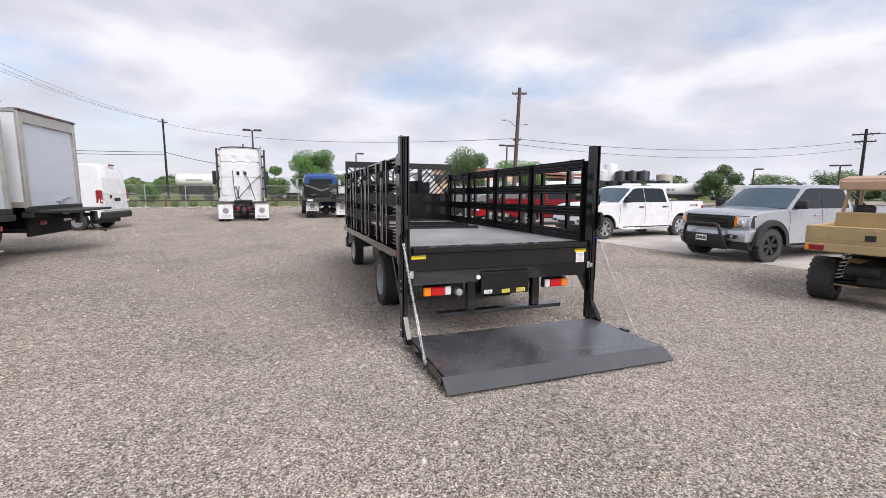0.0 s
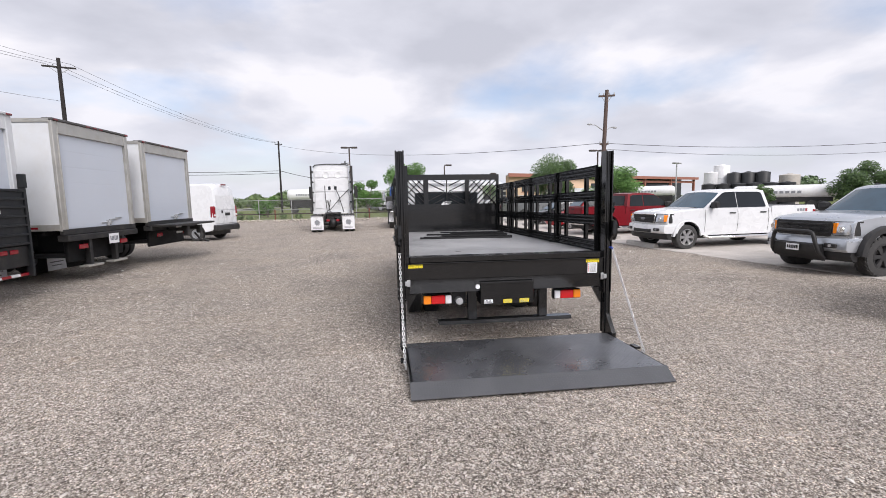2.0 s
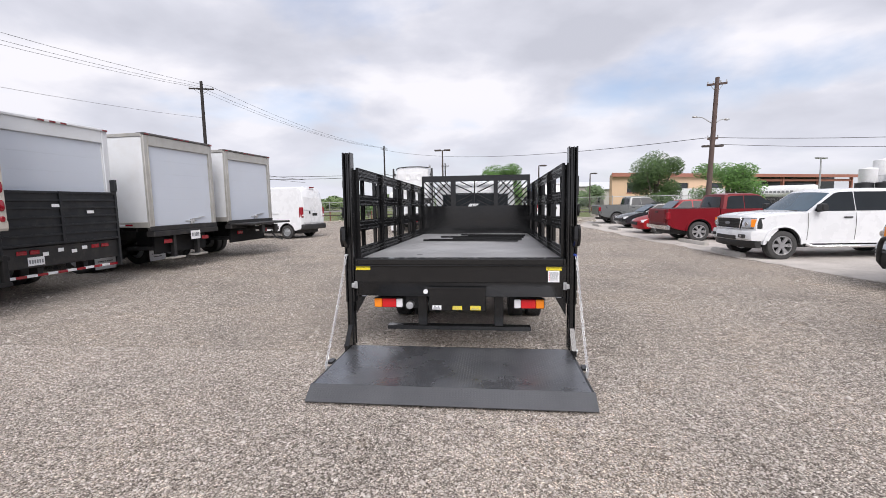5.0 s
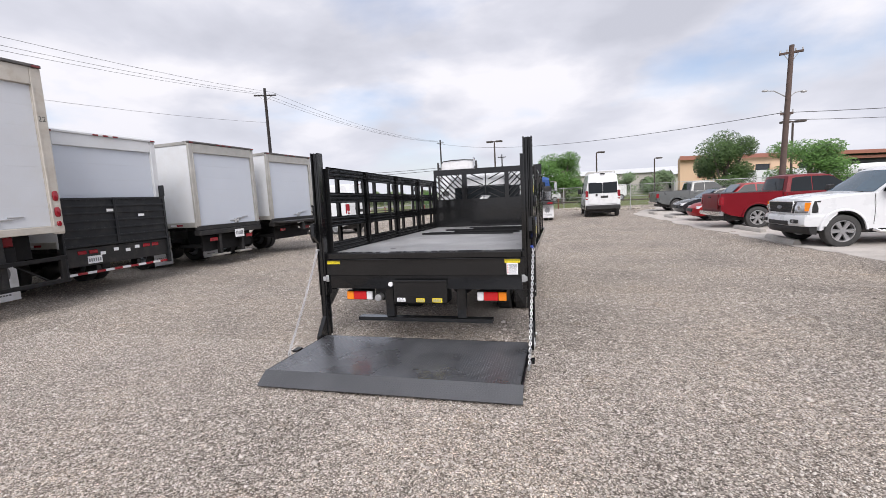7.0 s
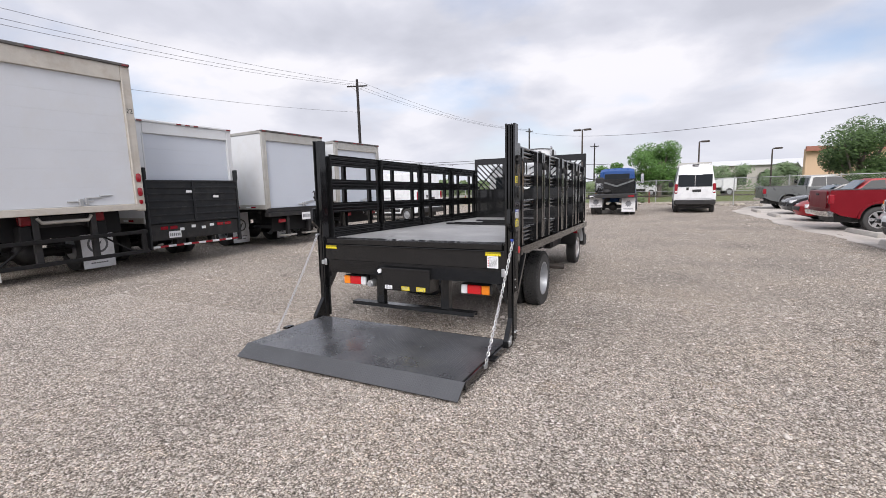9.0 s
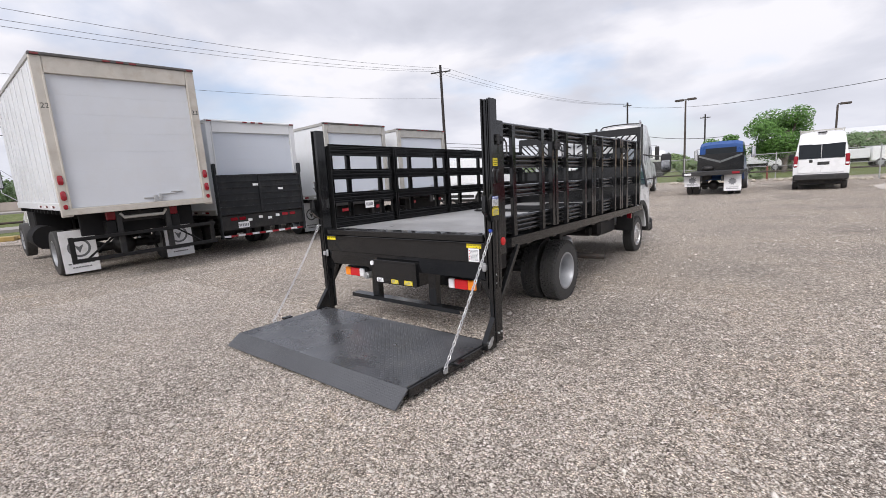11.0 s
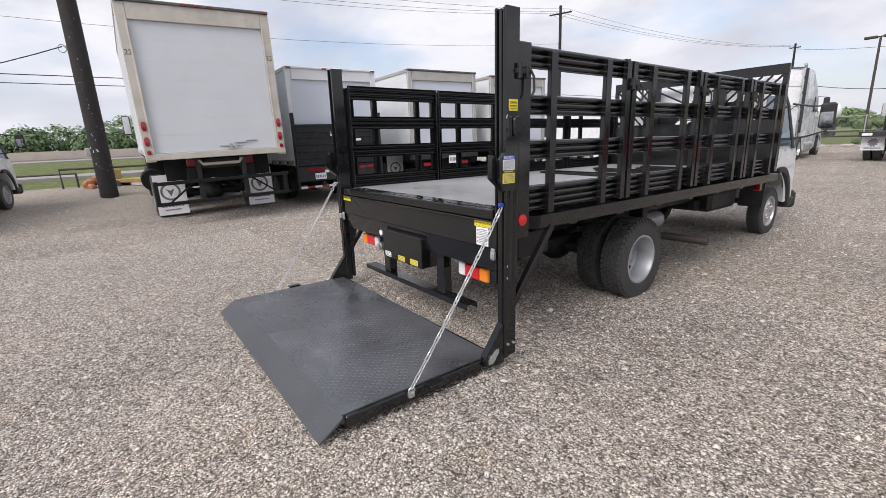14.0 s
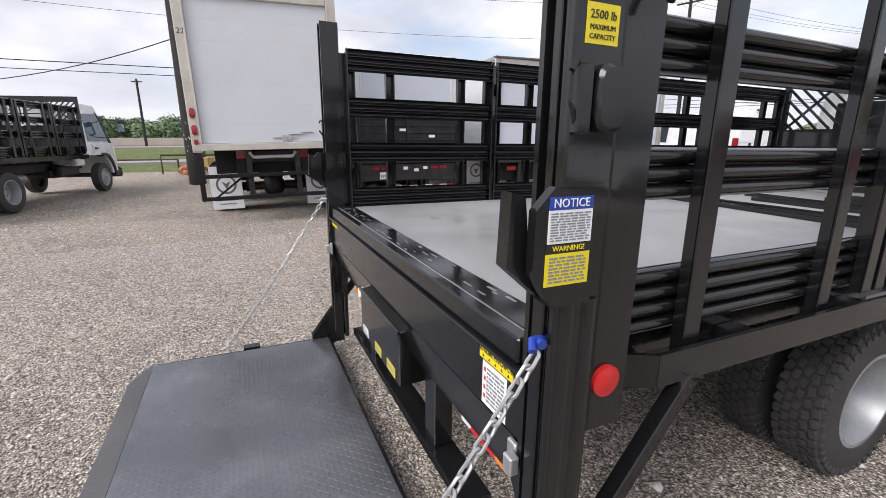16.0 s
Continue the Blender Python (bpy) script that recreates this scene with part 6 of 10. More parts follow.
            b.tube([(0.5, 0.3, zb - 0.4), (0.65, 0.35, zb - 0.62), (0.9, 0.38, zb - 0.70)], 0.03, 8)
            part("tow_hook", b, CHASSIS, t)
    return t


def place_box_trucks():
    def at(xl, yl, xr, yr, roll=0.0):
        """Rear face from its south corner to its north corner; the truck heads west."""
        ang = math.atan2(-(xr - xl), yr - yl)
        return Matrix.Translation(((xl + xr) / 2, (yl + yr) / 2, 0)) @ Matrix.Rotation(ang, 4, "Z") @ Matrix.Rotation(radians(roll), 4, "X")
    box_truck("box_truck", Matrix.Translation((-4.89, 4.66, 0)) @ Matrix.Rotation(radians(-2.3), 4, "Z") @ Matrix.Rotation(radians(0.9), 4, "X") @ Matrix.Rotation(radians(1.0), 4, "Y"), "large old white box truck with worn cream rear frame", 5.9, 2.71, 1.465, 4.28, "old", OLDTRIM, DOORWHITE)
    box_truck("box_truck", at(-5.78, 6.52, -5.70, 8.95), "white box truck with dark folded liftgate", 5.6, 2.44, 1.02, 3.42, "lift", BOXWHITE, DOORFRESH)
    box_truck("box_truck", at(-5.78, 10.08, -5.66, 12.62), "white box truck with bare aluminium rear frame", 5.4, 2.52, 1.18, 3.55, "plain", ALUM, DOORFRESH)
    box_truck("box_truck", at(-5.63, 13.20, -5.45, 15.75), "white box truck with dark folded tail step", 5.4, 2.52, 1.20, 3.49, "tow", ALUM, DOORFRESH)


place_box_trucks()


# ---- pickups and cars on the east side ----
def side_skin(parent, name, pts, hwf, off, th, s, material):
    """A panel on the flank: outline in (x, z), half-width from hwf(x, z)."""
    b = Mesh()
    n = len(pts)
    b.add([(a, s * (hwf(a, c) + off), c) for a, c in pts] + [(a, s * (hwf(a, c) + off - th), c) for a, c in pts],
          [tuple(range(n)), tuple(range(2 * n - 1, n - 1, -1))] + [(i, (i + 1) % n, n + (i + 1) % n, n + i) for i in range(n)])
    return part(name, b, material, parent)


def arch_pts(xc, zc, r, zmin, n=10):
    """From the front foot of a wheel opening over to its back foot, for a heading of +x."""
    out = []
    for i in range(n + 1):
        a = math.pi * i / n
        out.append((xc + r * math.cos(a), max(zmin, zc + r * math.sin(a))))
    return out


def pickup(m, label, paint, front="chrome", rims="alloy", flare=False, cab="crew", name="pickup_truck", lift=0.0):
    """A full-size pickup; local x is forward, z = 0 the ground."""
    t = thing(name, label, "pickup truck", m, group="vehicles parked on the pavement")
    R = 0.395 + (0.025 if flare else 0)
    fx, rx = 1.97, -1.71
    zb = 0.44 + lift
    cab_back = -1.16 if cab == "crew" else -0.90
    bed_top, belt, roof = 1.33 + lift, 1.27 + lift, 1.885 + lift
    nose = 2.80
    prof = [(-2.90, 0.70 + lift), (-2.94, 1.18 + lift), (-2.91, bed_top - 0.012), (-2.88, bed_top), (cab_back - 0.045, bed_top), (cab_back - 0.04, belt - 0.30), (cab_back - 0.02, belt - 0.30), (cab_back - 0.015, belt + 0.02),
            (1.38, belt + 0.005), (1.50, belt + 0.015), (2.30, belt - 0.035), (2.62, belt - 0.075), (2.74, belt - 0.115), (nose, belt - 0.175), (nose + 0.02, 0.86 + lift), (nose - 0.02, 0.52 + lift), (2.70, zb - 0.02)]
    prof += arch_pts(fx, R + 0.03, 0.49, zb) + arch_pts(rx, R + 0.03, 0.49, zb) + [(-2.6, zb + 0.1)]

    def hw(a, c):
        u = (c - lift - 0.95) / 0.38
        w = 0.992 - 0.052 * max(0, u) ** 1.6 - 0.045 * max(0, -u * 0.38 / 0.5) ** 1.5
        if a > 2.2:
            w *= 1 - 0.045 * ((a - 2.2) / 0.6) ** 2
        return w
    b = Mesh()

    def place(a, c, tt):
        x = a - (0.16 * abs(tt) ** 4 if a > 2.2 else 0)
        z = c
        if 1.42 < a < 2.78 and c > belt - 0.2:      # bonnet: a raised middle with a soft crease either side
            z = c + 0.045 * (1 - abs(tt) ** 3) - (0.02 if abs(tt) > 0.97 else 0)
        return (x, tt * hw(a, c), z)
    b.slices(prof, (-1, -0.97, -0.86, -0.66, -0.60, -0.3, 0, 0.3, 0.60, 0.66, 0.86, 0.97, 1), place)
    part("body", b, paint, t)
    b = Mesh()
    b.box(-2.7, 2.5, -0.70, 0.70, 0.32 + lift, zb + 0.28, 0.03)
    part("underbody", b, CHASSIS, t)
    # cabin: pillars and roof, with glass set in the same curved skin
    wx0, wx1 = 1.46, 0.70
    gh = [(wx0, belt - 0.02), (wx1, roof - 0.06), (wx1 - 0.22, roof - 0.012), (0.0, roof), (cab_back + 0.42, roof - 0.004), (cab_back + 0.14, roof - 0.045), (cab_back + 0.0, belt - 0.02)]

    def gw(a, c):
        return 0.955 - 0.30 * max(0, c - belt) ** 1.15

    def skin(a, c, tt, off=0.0):
        bow = 0.13 * abs(tt) ** 3 if a > 0.4 else 0.05 * abs(tt) ** 3 * (-1 if a < cab_back + 0.3 else 0)
        return (a - bow + off, tt * gw(a, c), c + 0.03 * (1 - tt * tt) * max(0.0, c - belt) / (roof - belt))
    b = Mesh()
    b.slices(gh, (-1, -0.96, -0.9, -0.675, -0.45, -0.225, 0, 0.225, 0.45, 0.675, 0.9, 0.96, 1), skin)
    part("cabin", b, paint, t)

    def pane(name, a0, c0, a1, c1, u0, u1, tm, off, material):
        b = Mesh()
        tts = [-tm + 2 * tm * i / 8 for i in range(9)]
        grid = []
        for d in (off, off - 0.012 * (1 if off > 0 else -1)):
            for u in (u0, (u0 + u1) / 2, u1):
                for q in tts:
                    k = q
                    p = skin(a0 + (a1 - a0) * u, c0 + (c1 - c0) * u, k)
                    grid.append((p[0] + d, p[1], p[2] + abs(d) * 0.6 + (0.012 * (abs(q) / tm) ** 3 * (1 if u < 0.5 else -1))))
        n = 27
        f = [(r * 9 + i, r * 9 + i + 1, r * 9 + i + 10, r * 9 + i + 9) for r in (0, 1) for i in range(8)]
        f += [(n + a + 0, n + d_, n + c, n + b_) for a, b_, c, d_ in f]
        rim = list(range(9)) + [17, 26] + list(range(25, 17, -1)) + [9]
        f += [(rim[i], n + rim[i], n + rim[(i + 1) % len(rim)], rim[(i + 1) % len(rim)]) for i in range(len(rim))]
        b.add(grid, f)
        return part(name, b, material, t)
    pane("windscreen", wx0, belt - 0.02, wx1, roof - 0.06, 0.09, 0.93, 0.90, 0.012, GLASSSKY)
    pane("rear_window", cab_back, belt - 0.02, cab_back + 0.14, roof - 0.045, 0.18, 0.86, 0.78, -0.012, GLASSDK)
    split = 0.12 if cab == "crew" else -0.02
    for s in (-1, 1):
        side_skin(t, "front_window", [(1.17, belt + 0.04), (1.10, belt + 0.16), (0.62, roof - 0.115), (0.50, roof - 0.085), (split + 0.016, roof - 0.075), (split + 0.014, belt + 0.035)], gw, 0.006, 0.02, s, GLASSDK)
        side_skin(t, "rear_side_window", [(split - 0.016, belt + 0.035), (split - 0.014, roof - 0.075), (cab_back + 0.42, roof - 0.085), (cab_back + 0.30, roof - 0.12), (cab_back + 0.20, belt + 0.06), (cab_back + 0.22, belt + 0.035)], gw, 0.006, 0.02, s, GLASSDK)
        b = Mesh()
        b.slices([(0.0, -0.09), (0.10, -0.10), (0.15, -0.02), (0.14, 0.09), (0.03, 0.11), (-0.02, 0.02)], (0.99, 1.02, 1.17, 1.20), lambda a, c, tt, s=s: (1.02 + a * (0.8 if tt > 1.19 else 1), s * tt, belt + 0.13 + c * (0.8 if tt in (0.99, 1.20) else 1)))
        b.box(1.02, 1.12, *sorted((s * 0.93, s * 1.03)), belt + 0.02, belt + 0.07, 0.015)
        part("mirror", b, TRIM, t)
        for x in (split + 0.13, cab_back + 0.24):
            b = Mesh()
            yy = hw(x, belt - 0.13)
            b.box(x - 0.04, x + 0.19, *sorted((s * (yy - 0.01), s * (yy + 0.035))), belt - 0.155, belt - 0.115, 0.014)
            part("door_handle", b, paint if front == "black" else TRIM, t)
        for x in (1.34, split, cab_back + 0.10):
            b = Mesh()
            zs_ = (zb + 0.10, 0.62 + lift, 0.78 + lift, 0.95 + lift, 1.08 + lift, belt - 0.01)
            b.add([(x + d, s * (hw(x, z) + 0.0025), z) for z in zs_ for d in (-0.006, 0.006)], [(2 * i, 2 * i + 1, 2 * i + 3, 2 * i + 2) for i in range(len(zs_) - 1)])
            part("door_gap", b, TRIM, t, smooth=0)
        b = Mesh()
        b.tube([(1.30, s * 0.90, zb - 0.02), (1.20, s * 0.985, zb - 0.075), (-1.05, s * 0.985, zb - 0.075), (-1.15, s * 0.90, zb - 0.02)], 0.042, 10)
        part("running_board", b, TRIM if flare else CHROME, t)
        for xc in (fx, rx):
            b = Mesh()
            pts = arch_pts(xc, R + 0.03, 0.485, zb, 14)
            inn = arch_pts(xc, R + 0.03, 0.43, zb, 14)
            b.slices(pts + list(reversed(inn)), (0.55, 0.93), lambda a, c, tt, s=s: (a, s * tt, c))
            part("wheel_liner", b, CHASSIS, t)
            b = Mesh()
            w0, w1, ro = (0.93, 1.055, 0.60) if flare else (0.955, 1.008, 0.515)
            b.slices(arch_pts(xc, R + 0.03, ro, zb - 0.02, 18) + list(reversed(arch_pts(xc, R + 0.03, 0.482, zb - 0.02, 18))), (w0, w0 + 0.7 * (w1 - w0), w1),
                     lambda a, c, tt, s=s, xc=xc, w1=w1: (xc + (a - xc) * (0.965 if tt == w1 else 1), s * tt, R + 0.03 + (c - R - 0.03) * (0.965 if tt == w1 else 1)))
            part("fender_flare" if flare else "wheel_arch_lip", b, TRIM if flare else paint, t)
            wheel(t, xc, s * (0.875 if flare else 0.85), R, R, 0.27, 0.25, s, ALLOY if rims == "alloy" else TRIM, "alloy", axis="y", tread=26 if flare else 0)
        # headlight wrapped round the corner, amber at its inner end
        y0, y1 = (0.66, 0.935) if front == "black" else (0.60, 0.935)
        zl0, zl1 = belt - 0.40, belt - 0.14

        def wrap(yy, d):
            k = abs(yy) / 0.955
            return nose + 0.012 + d - 0.16 * k ** 4 - (0.08 * max(0, k - 0.90) / 0.1 if k > 0.90 else 0)
        def lamp_shell(pad, d):
            ys_ = [y0 - pad + (y1 - y0 + 1.6 * pad) * i / 6 for i in range(7)]
            zs_ = (zl0 - pad, (zl0 + zl1) / 2, zl1 + pad)
            vs_ = [(wrap(min(yy, 0.985), dd) - (0.05 if z == zs_[2] else 0), s * yy, z) for dd in (d, -0.10) for z in zs_ for yy in ys_]
            fs_ = [(r * 7 + i, r * 7 + i + 1, r * 7 + i + 8, r * 7 + i + 7) for r in (0, 1) for i in range(6)]
            fs_ += [(21 + a, 21 + d_, 21 + c, 21 + b_) for a, b_, c, d_ in fs_]
            rim = list(range(7)) + [13, 20] + list(range(19, 13, -1)) + [7]
            fs_ += [(rim[i], 21 + rim[i], 21 + rim[(i + 1) % len(rim)], rim[(i + 1) % len(rim)]) for i in range(len(rim))]
            m_ = Mesh()
            m_.add(vs_, fs_)
            return m_
        hl = part("headlight", lamp_shell(0.0, 0.034), HEADLAMP, t)
        part("bezel", lamp_shell(0.014, 0.026), TRIM, hl)
        b = Mesh()
        b.cyl((wrap(y0 + 0.13, 0.028), s * (y0 + 0.13), (zl0 + zl1) / 2 - 0.02), (wrap(y0 + 0.13, 0.046), s * (y0 + 0.13), (zl0 + zl1) / 2 - 0.02), 0.062, 0.055, n=18)
        part("projector", b, CHROME, hl)
        b = Mesh()
        ya, yb = (y0 + 0.005, y0 + 0.062) if front == "black" else (y1 - 0.075, y1 - 0.004)
        xa, xb = wrap(ya, 0.036), wrap(yb, 0.036)
        b.add([(xa - d, s * ya, z) for d in (0, 0.04) for z in (zl0 + 0.03, zl1 - 0.02)] + [(xb - d, s * yb, z) for d in (0, 0.04) for z in (zl0 + 0.03, zl1 - 0.02)],
              [(0, 1, 5, 4), (2, 6, 7, 3), (1, 3, 7, 5), (0, 4, 6, 2), (0, 2, 3, 1), (4, 5, 7, 6)])
        part("turn_signal", b, LAMPORANGE, hl, "amber turn signal")
        b = Mesh()
        b.box(nose + 0.03, nose + 0.108, *sorted((s * 0.56, s * 0.80)), 0.605 + lift, 0.695 + lift, 0.018)
        fo = part("fog_pocket", b, TRIM, t)
        b = Mesh()
        b.cyl((nose + 0.09, s * 0.70, 0.65 + lift), (nose + 0.116, s * 0.70, 0.65 + lift), 0.034, n=14)
        part("fog_lamp", b, HEADLAMP, fo)
        b = Mesh()
        b.box(-2.962, -2.80, *sorted((s * 0.80, s * 0.975)), 0.90 + lift, 1.20 + lift, 0.03)
        part("tail_lamp", b, LAMPRED, t)
    # grille with its bars
    b = Mesh()
    gy, g0, g1 = (0.655, belt - 0.445, belt - 0.13) if front == "black" else (0.585, belt - 0.43, belt - 0.13)
    b.slices([(-gy + 0.02, g1), (-gy, g1 - 0.05), (-gy + 0.05, g0 + 0.01), (-gy + 0.09, g0), (gy - 0.09, g0), (gy - 0.05, g0 + 0.01), (gy, g1 - 0.05), (gy - 0.02, g1)], (nose - 0.08, nose + 0.04),
             lambda a, c, tt: (tt - 0.12 * abs(a / 0.95) ** 4, a, c))
    gr = part("grille", b, TRIM, t)
    if front != "black":
        b = Mesh()
        b.tube([(nose + 0.045 - 0.12 * abs(y / 0.95) ** 4, y, z) for y, z in ((-gy + 0.03, g1 - 0.01), (-gy + 0.02, g1 - 0.05), (-gy + 0.07, g0 + 0.015), (0, g0 + 0.012), (gy - 0.07, g0 + 0.015), (gy - 0.02, g1 - 0.05), (gy - 0.03, g1 - 0.01), (0, g1 - 0.008), (-gy + 0.03, g1 - 0.01))], 0.018, 8)
        part("grille_surround", b, CHROME, gr)
    for i in range(3):
        bb = Mesh()
        z = g0 + (g1 - g0) * (i + 0.8) / 3.6
        ge = gy - 0.07
        bb.slices([(-0.01, -0.02), (0.025, -0.016), (0.025, 0.016), (-0.01, 0.02)], [-ge + 2 * ge * k / 8 for k in range(9)], lambda a, c, tt, z=z: (nose + 0.035 + a - 0.12 * abs(tt / 0.95) ** 4, tt, z + c))
        part("grille_bar", bb, TRIM if front == "black" else CHASSIS, gr)
    b = Mesh()
    if front != "black":
        b.lathe([(0.01, 0.0), (0.11, 0.0), (0.11, 0.012), (0.01, 0.02)], Matrix.Translation((nose + 0.062, 0, (g0 + g1) / 2)) @ Matrix.Rotation(radians(90), 4, "Y") @ Matrix.Diagonal((0.42, 1, 1, 1)), 20)
        part("emblem", b, INKGREY, gr, "dark oval emblem")
    else:
        for i in range(4):
            bb = Mesh()
            y = -0.36 + i * 0.24
            bb.box(nose + 0.061, nose + 0.070, y - 0.085, y + 0.085, (g0 + g1) / 2 - 0.03, (g0 + g1) / 2 + 0.04, 0.012)
            part("emblem_block", bb, CHASSIS, gr)
    b = Mesh()
    b.slices([(-0.05, 0.52), (0.06, 0.525), (0.10, 0.57), (0.10, 0.73), (0.07, 0.79), (-0.05, 0.815)], (-1, -0.95, -0.85, -0.5, 0, 0.5, 0.85, 0.95, 1),
             lambda a, c, tt: (nose + a - 0.16 * abs(tt) ** 4 - (0.32 if abs(tt) == 1 else 0), tt * 0.975, c + lift))
    part("front_bumper", b, paint if front == "black" else (WHITE if paint is WHITE else CHROME), t)
    b = Mesh()
    b.slices([(-0.10, 0.32), (0.02, 0.35), (0.07, 0.45), (0.06, 0.516), (-0.10, 0.516)], (-1, -0.85, -0.5, 0, 0.5, 0.85, 1), lambda a, c, tt: (nose + a - 0.20 * abs(tt) ** 4, tt * 0.93, c + lift))
    part("air_dam", b, TRIM, t)
    b = Mesh()
    b.box(nose + 0.04, nose + 0.106, -0.46, 0.46, 0.54 + lift, 0.66 + lift, 0.02)
    part("lower_intake", b, TRIM, t)
    if front == "black":
        xb = nose + 0.02
        b = Mesh()
        b.tube([(xb + 0.04, -0.57, 0.36), (xb + 0.17, -0.55, 0.50), (xb + 0.21, -0.51, 0.68), (xb + 0.22, -0.47, 0.83), (xb + 0.22, -0.43, 0.90), (xb + 0.22, -0.36, 0.925), (xb + 0.22, 0.36, 0.925), (xb + 0.22, 0.43, 0.90),
                (xb + 0.22, 0.47, 0.83), (xb + 0.21, 0.51, 0.68), (xb + 0.17, 0.55, 0.50), (xb + 0.04, 0.57, 0.36)], 0.040, 12)
        part("bull_bar", b, TRIM, t, "black tubular bull bar")
        b = Mesh()
        b.slices([(0.02, 0.31), (0.15, 0.40), (0.20, 0.52), (0.205, 0.65), (0.10, 0.67)], (-0.56, -0.52, 0.52, 0.56), lambda a, c, tt: (xb + a - (0.02 if abs(tt) > 0.43 else 0), tt, c))
        part("skid_plate", b, TRIM, t)
        b = Mesh()
        b.box(xb + 0.215, xb + 0.222, -0.155, 0.155, 0.50, 0.64, 0.002)
        pl = part("number_plate", b, PAPER, t, "pale registration plate with plain dark bars", smooth=0)
        for i in range(6):
            b = Mesh()
            b.box(xb + 0.2225, xb + 0.2245, -0.13 + i * 0.045, -0.097 + i * 0.045, 0.535, 0.605)
            part("bar", b, INK, pl, smooth=0)
        for i in range(5):              # marker lamps along the roof
            b = Mesh()
            y = -0.5 + 0.25 * i
            zr = roof + 0.03 * (1 - (y / 0.76) ** 2)
            b.slices([(-0.05, -0.01), (-0.045, 0.02), (0.0, 0.034), (0.06, 0.0), (0.06, -0.01)], (-0.045, -0.03, 0.03, 0.045), lambda a, c, tt, y=y, zr=zr: (0.36 + a, y + tt, zr - 0.008 + c * (0.7 if abs(tt) > 0.04 else 1)))
            part("roof_lamp", b, TRIM, t)
        for s in (-1, 1):               # sport bar over the bed, behind the cab
            b = Mesh()
            b.tube([(cab_back - 0.22, s * 0.70, bed_top + 0.015), (cab_back - 0.10, s * 0.66, roof - 0.16), (cab_back - 0.06, s * 0.60, roof - 0.06), (cab_back - 0.06, 0.0, roof - 0.03)], 0.034, 10)
            b.tube([(cab_back - 0.95, s * 0.72, bed_top + 0.015), (cab_back - 0.45, s * 0.69, bed_top + 0.26), (cab_back - 0.12, s * 0.66, roof - 0.14)], 0.030, 10)
            b.box(cab_back - 1.02, cab_back - 0.16, *sorted((s * 0.69, s * 0.75)), bed_top + 0.014, bed_top + 0.034, 0.006)
            part("sport_bar", b, TRIM, t)
    elif paint is WHITE:                # dark slanted trim mark with a red flick on the flank of the bed
        for s in (-1, 1):
            for k, mk in ((0, INKGREY), (1, INKGREY), (2, INKGREY), (3, LAMPRED)):
                xk = -2.18 - 0.11 * k
                zk = bed_top - 0.20
                b = Mesh()
                b.add([(xx, s * (hw(xx, zz) + o), zz) for o in (0.003, 0.0) for xx, zz in ((xk, zk), (xk - 0.085, zk), (xk - 0.105, zk + 0.085), (xk - 0.02, zk + 0.085))],
                      [(0, 1, 2, 3), (7, 6, 5, 4), (0, 4, 5, 1), (1, 5, 6, 2), (2, 6, 7, 3), (3, 7, 4, 0)])
                part("trim_mark", b, mk, t, smooth=0)
    for ya, yb in ((0.64, 0.04), (-0.04, -0.64)):      # wipers along the foot of the screen
        b = Mesh()
        b.tube([(skin(wx0 - 0.05, belt + 0.03, y / 0.93)[0] + 0.035, y, belt + 0.045) for y in (ya, (ya + yb) / 2, yb)], 0.011, 6)
        part("wiper", b, TRIM, t)
    b = Mesh()
    b.box(-2.86, cab_back - 0.06, -0.80, 0.80, bed_top + 0.0015, bed_top + 0.014, 0.004)
    part("bed_cover", b, TRIM, t)
    b = Mesh()
    b.slices([(0.0, 0.52), (0.10, 0.52), (0.14, 0.58), (0.14, 0.68), (0.0, 0.70)], (-1, -0.85, 0.85, 1), lambda a, c, tt: (-2.92 - a + (0.10 if abs(tt) == 1 else 0), tt * 0.95, c + lift))
    part("rear_bumper", b, CHROME, t)
    b = Mesh()
    b.box(-2.962, -2.93, -0.78, 0.78, 0.76 + lift, bed_top - 0.02, 0.012)
    tg = part("tailgate", b, paint, t)
    b = Mesh()
    b.box(-2.982, -2.963, -0.12, 0.12, bed_top - 0.16, bed_top - 0.10, 0.008)
    part("tailgate_handle", b, TRIM, tg)
    return t


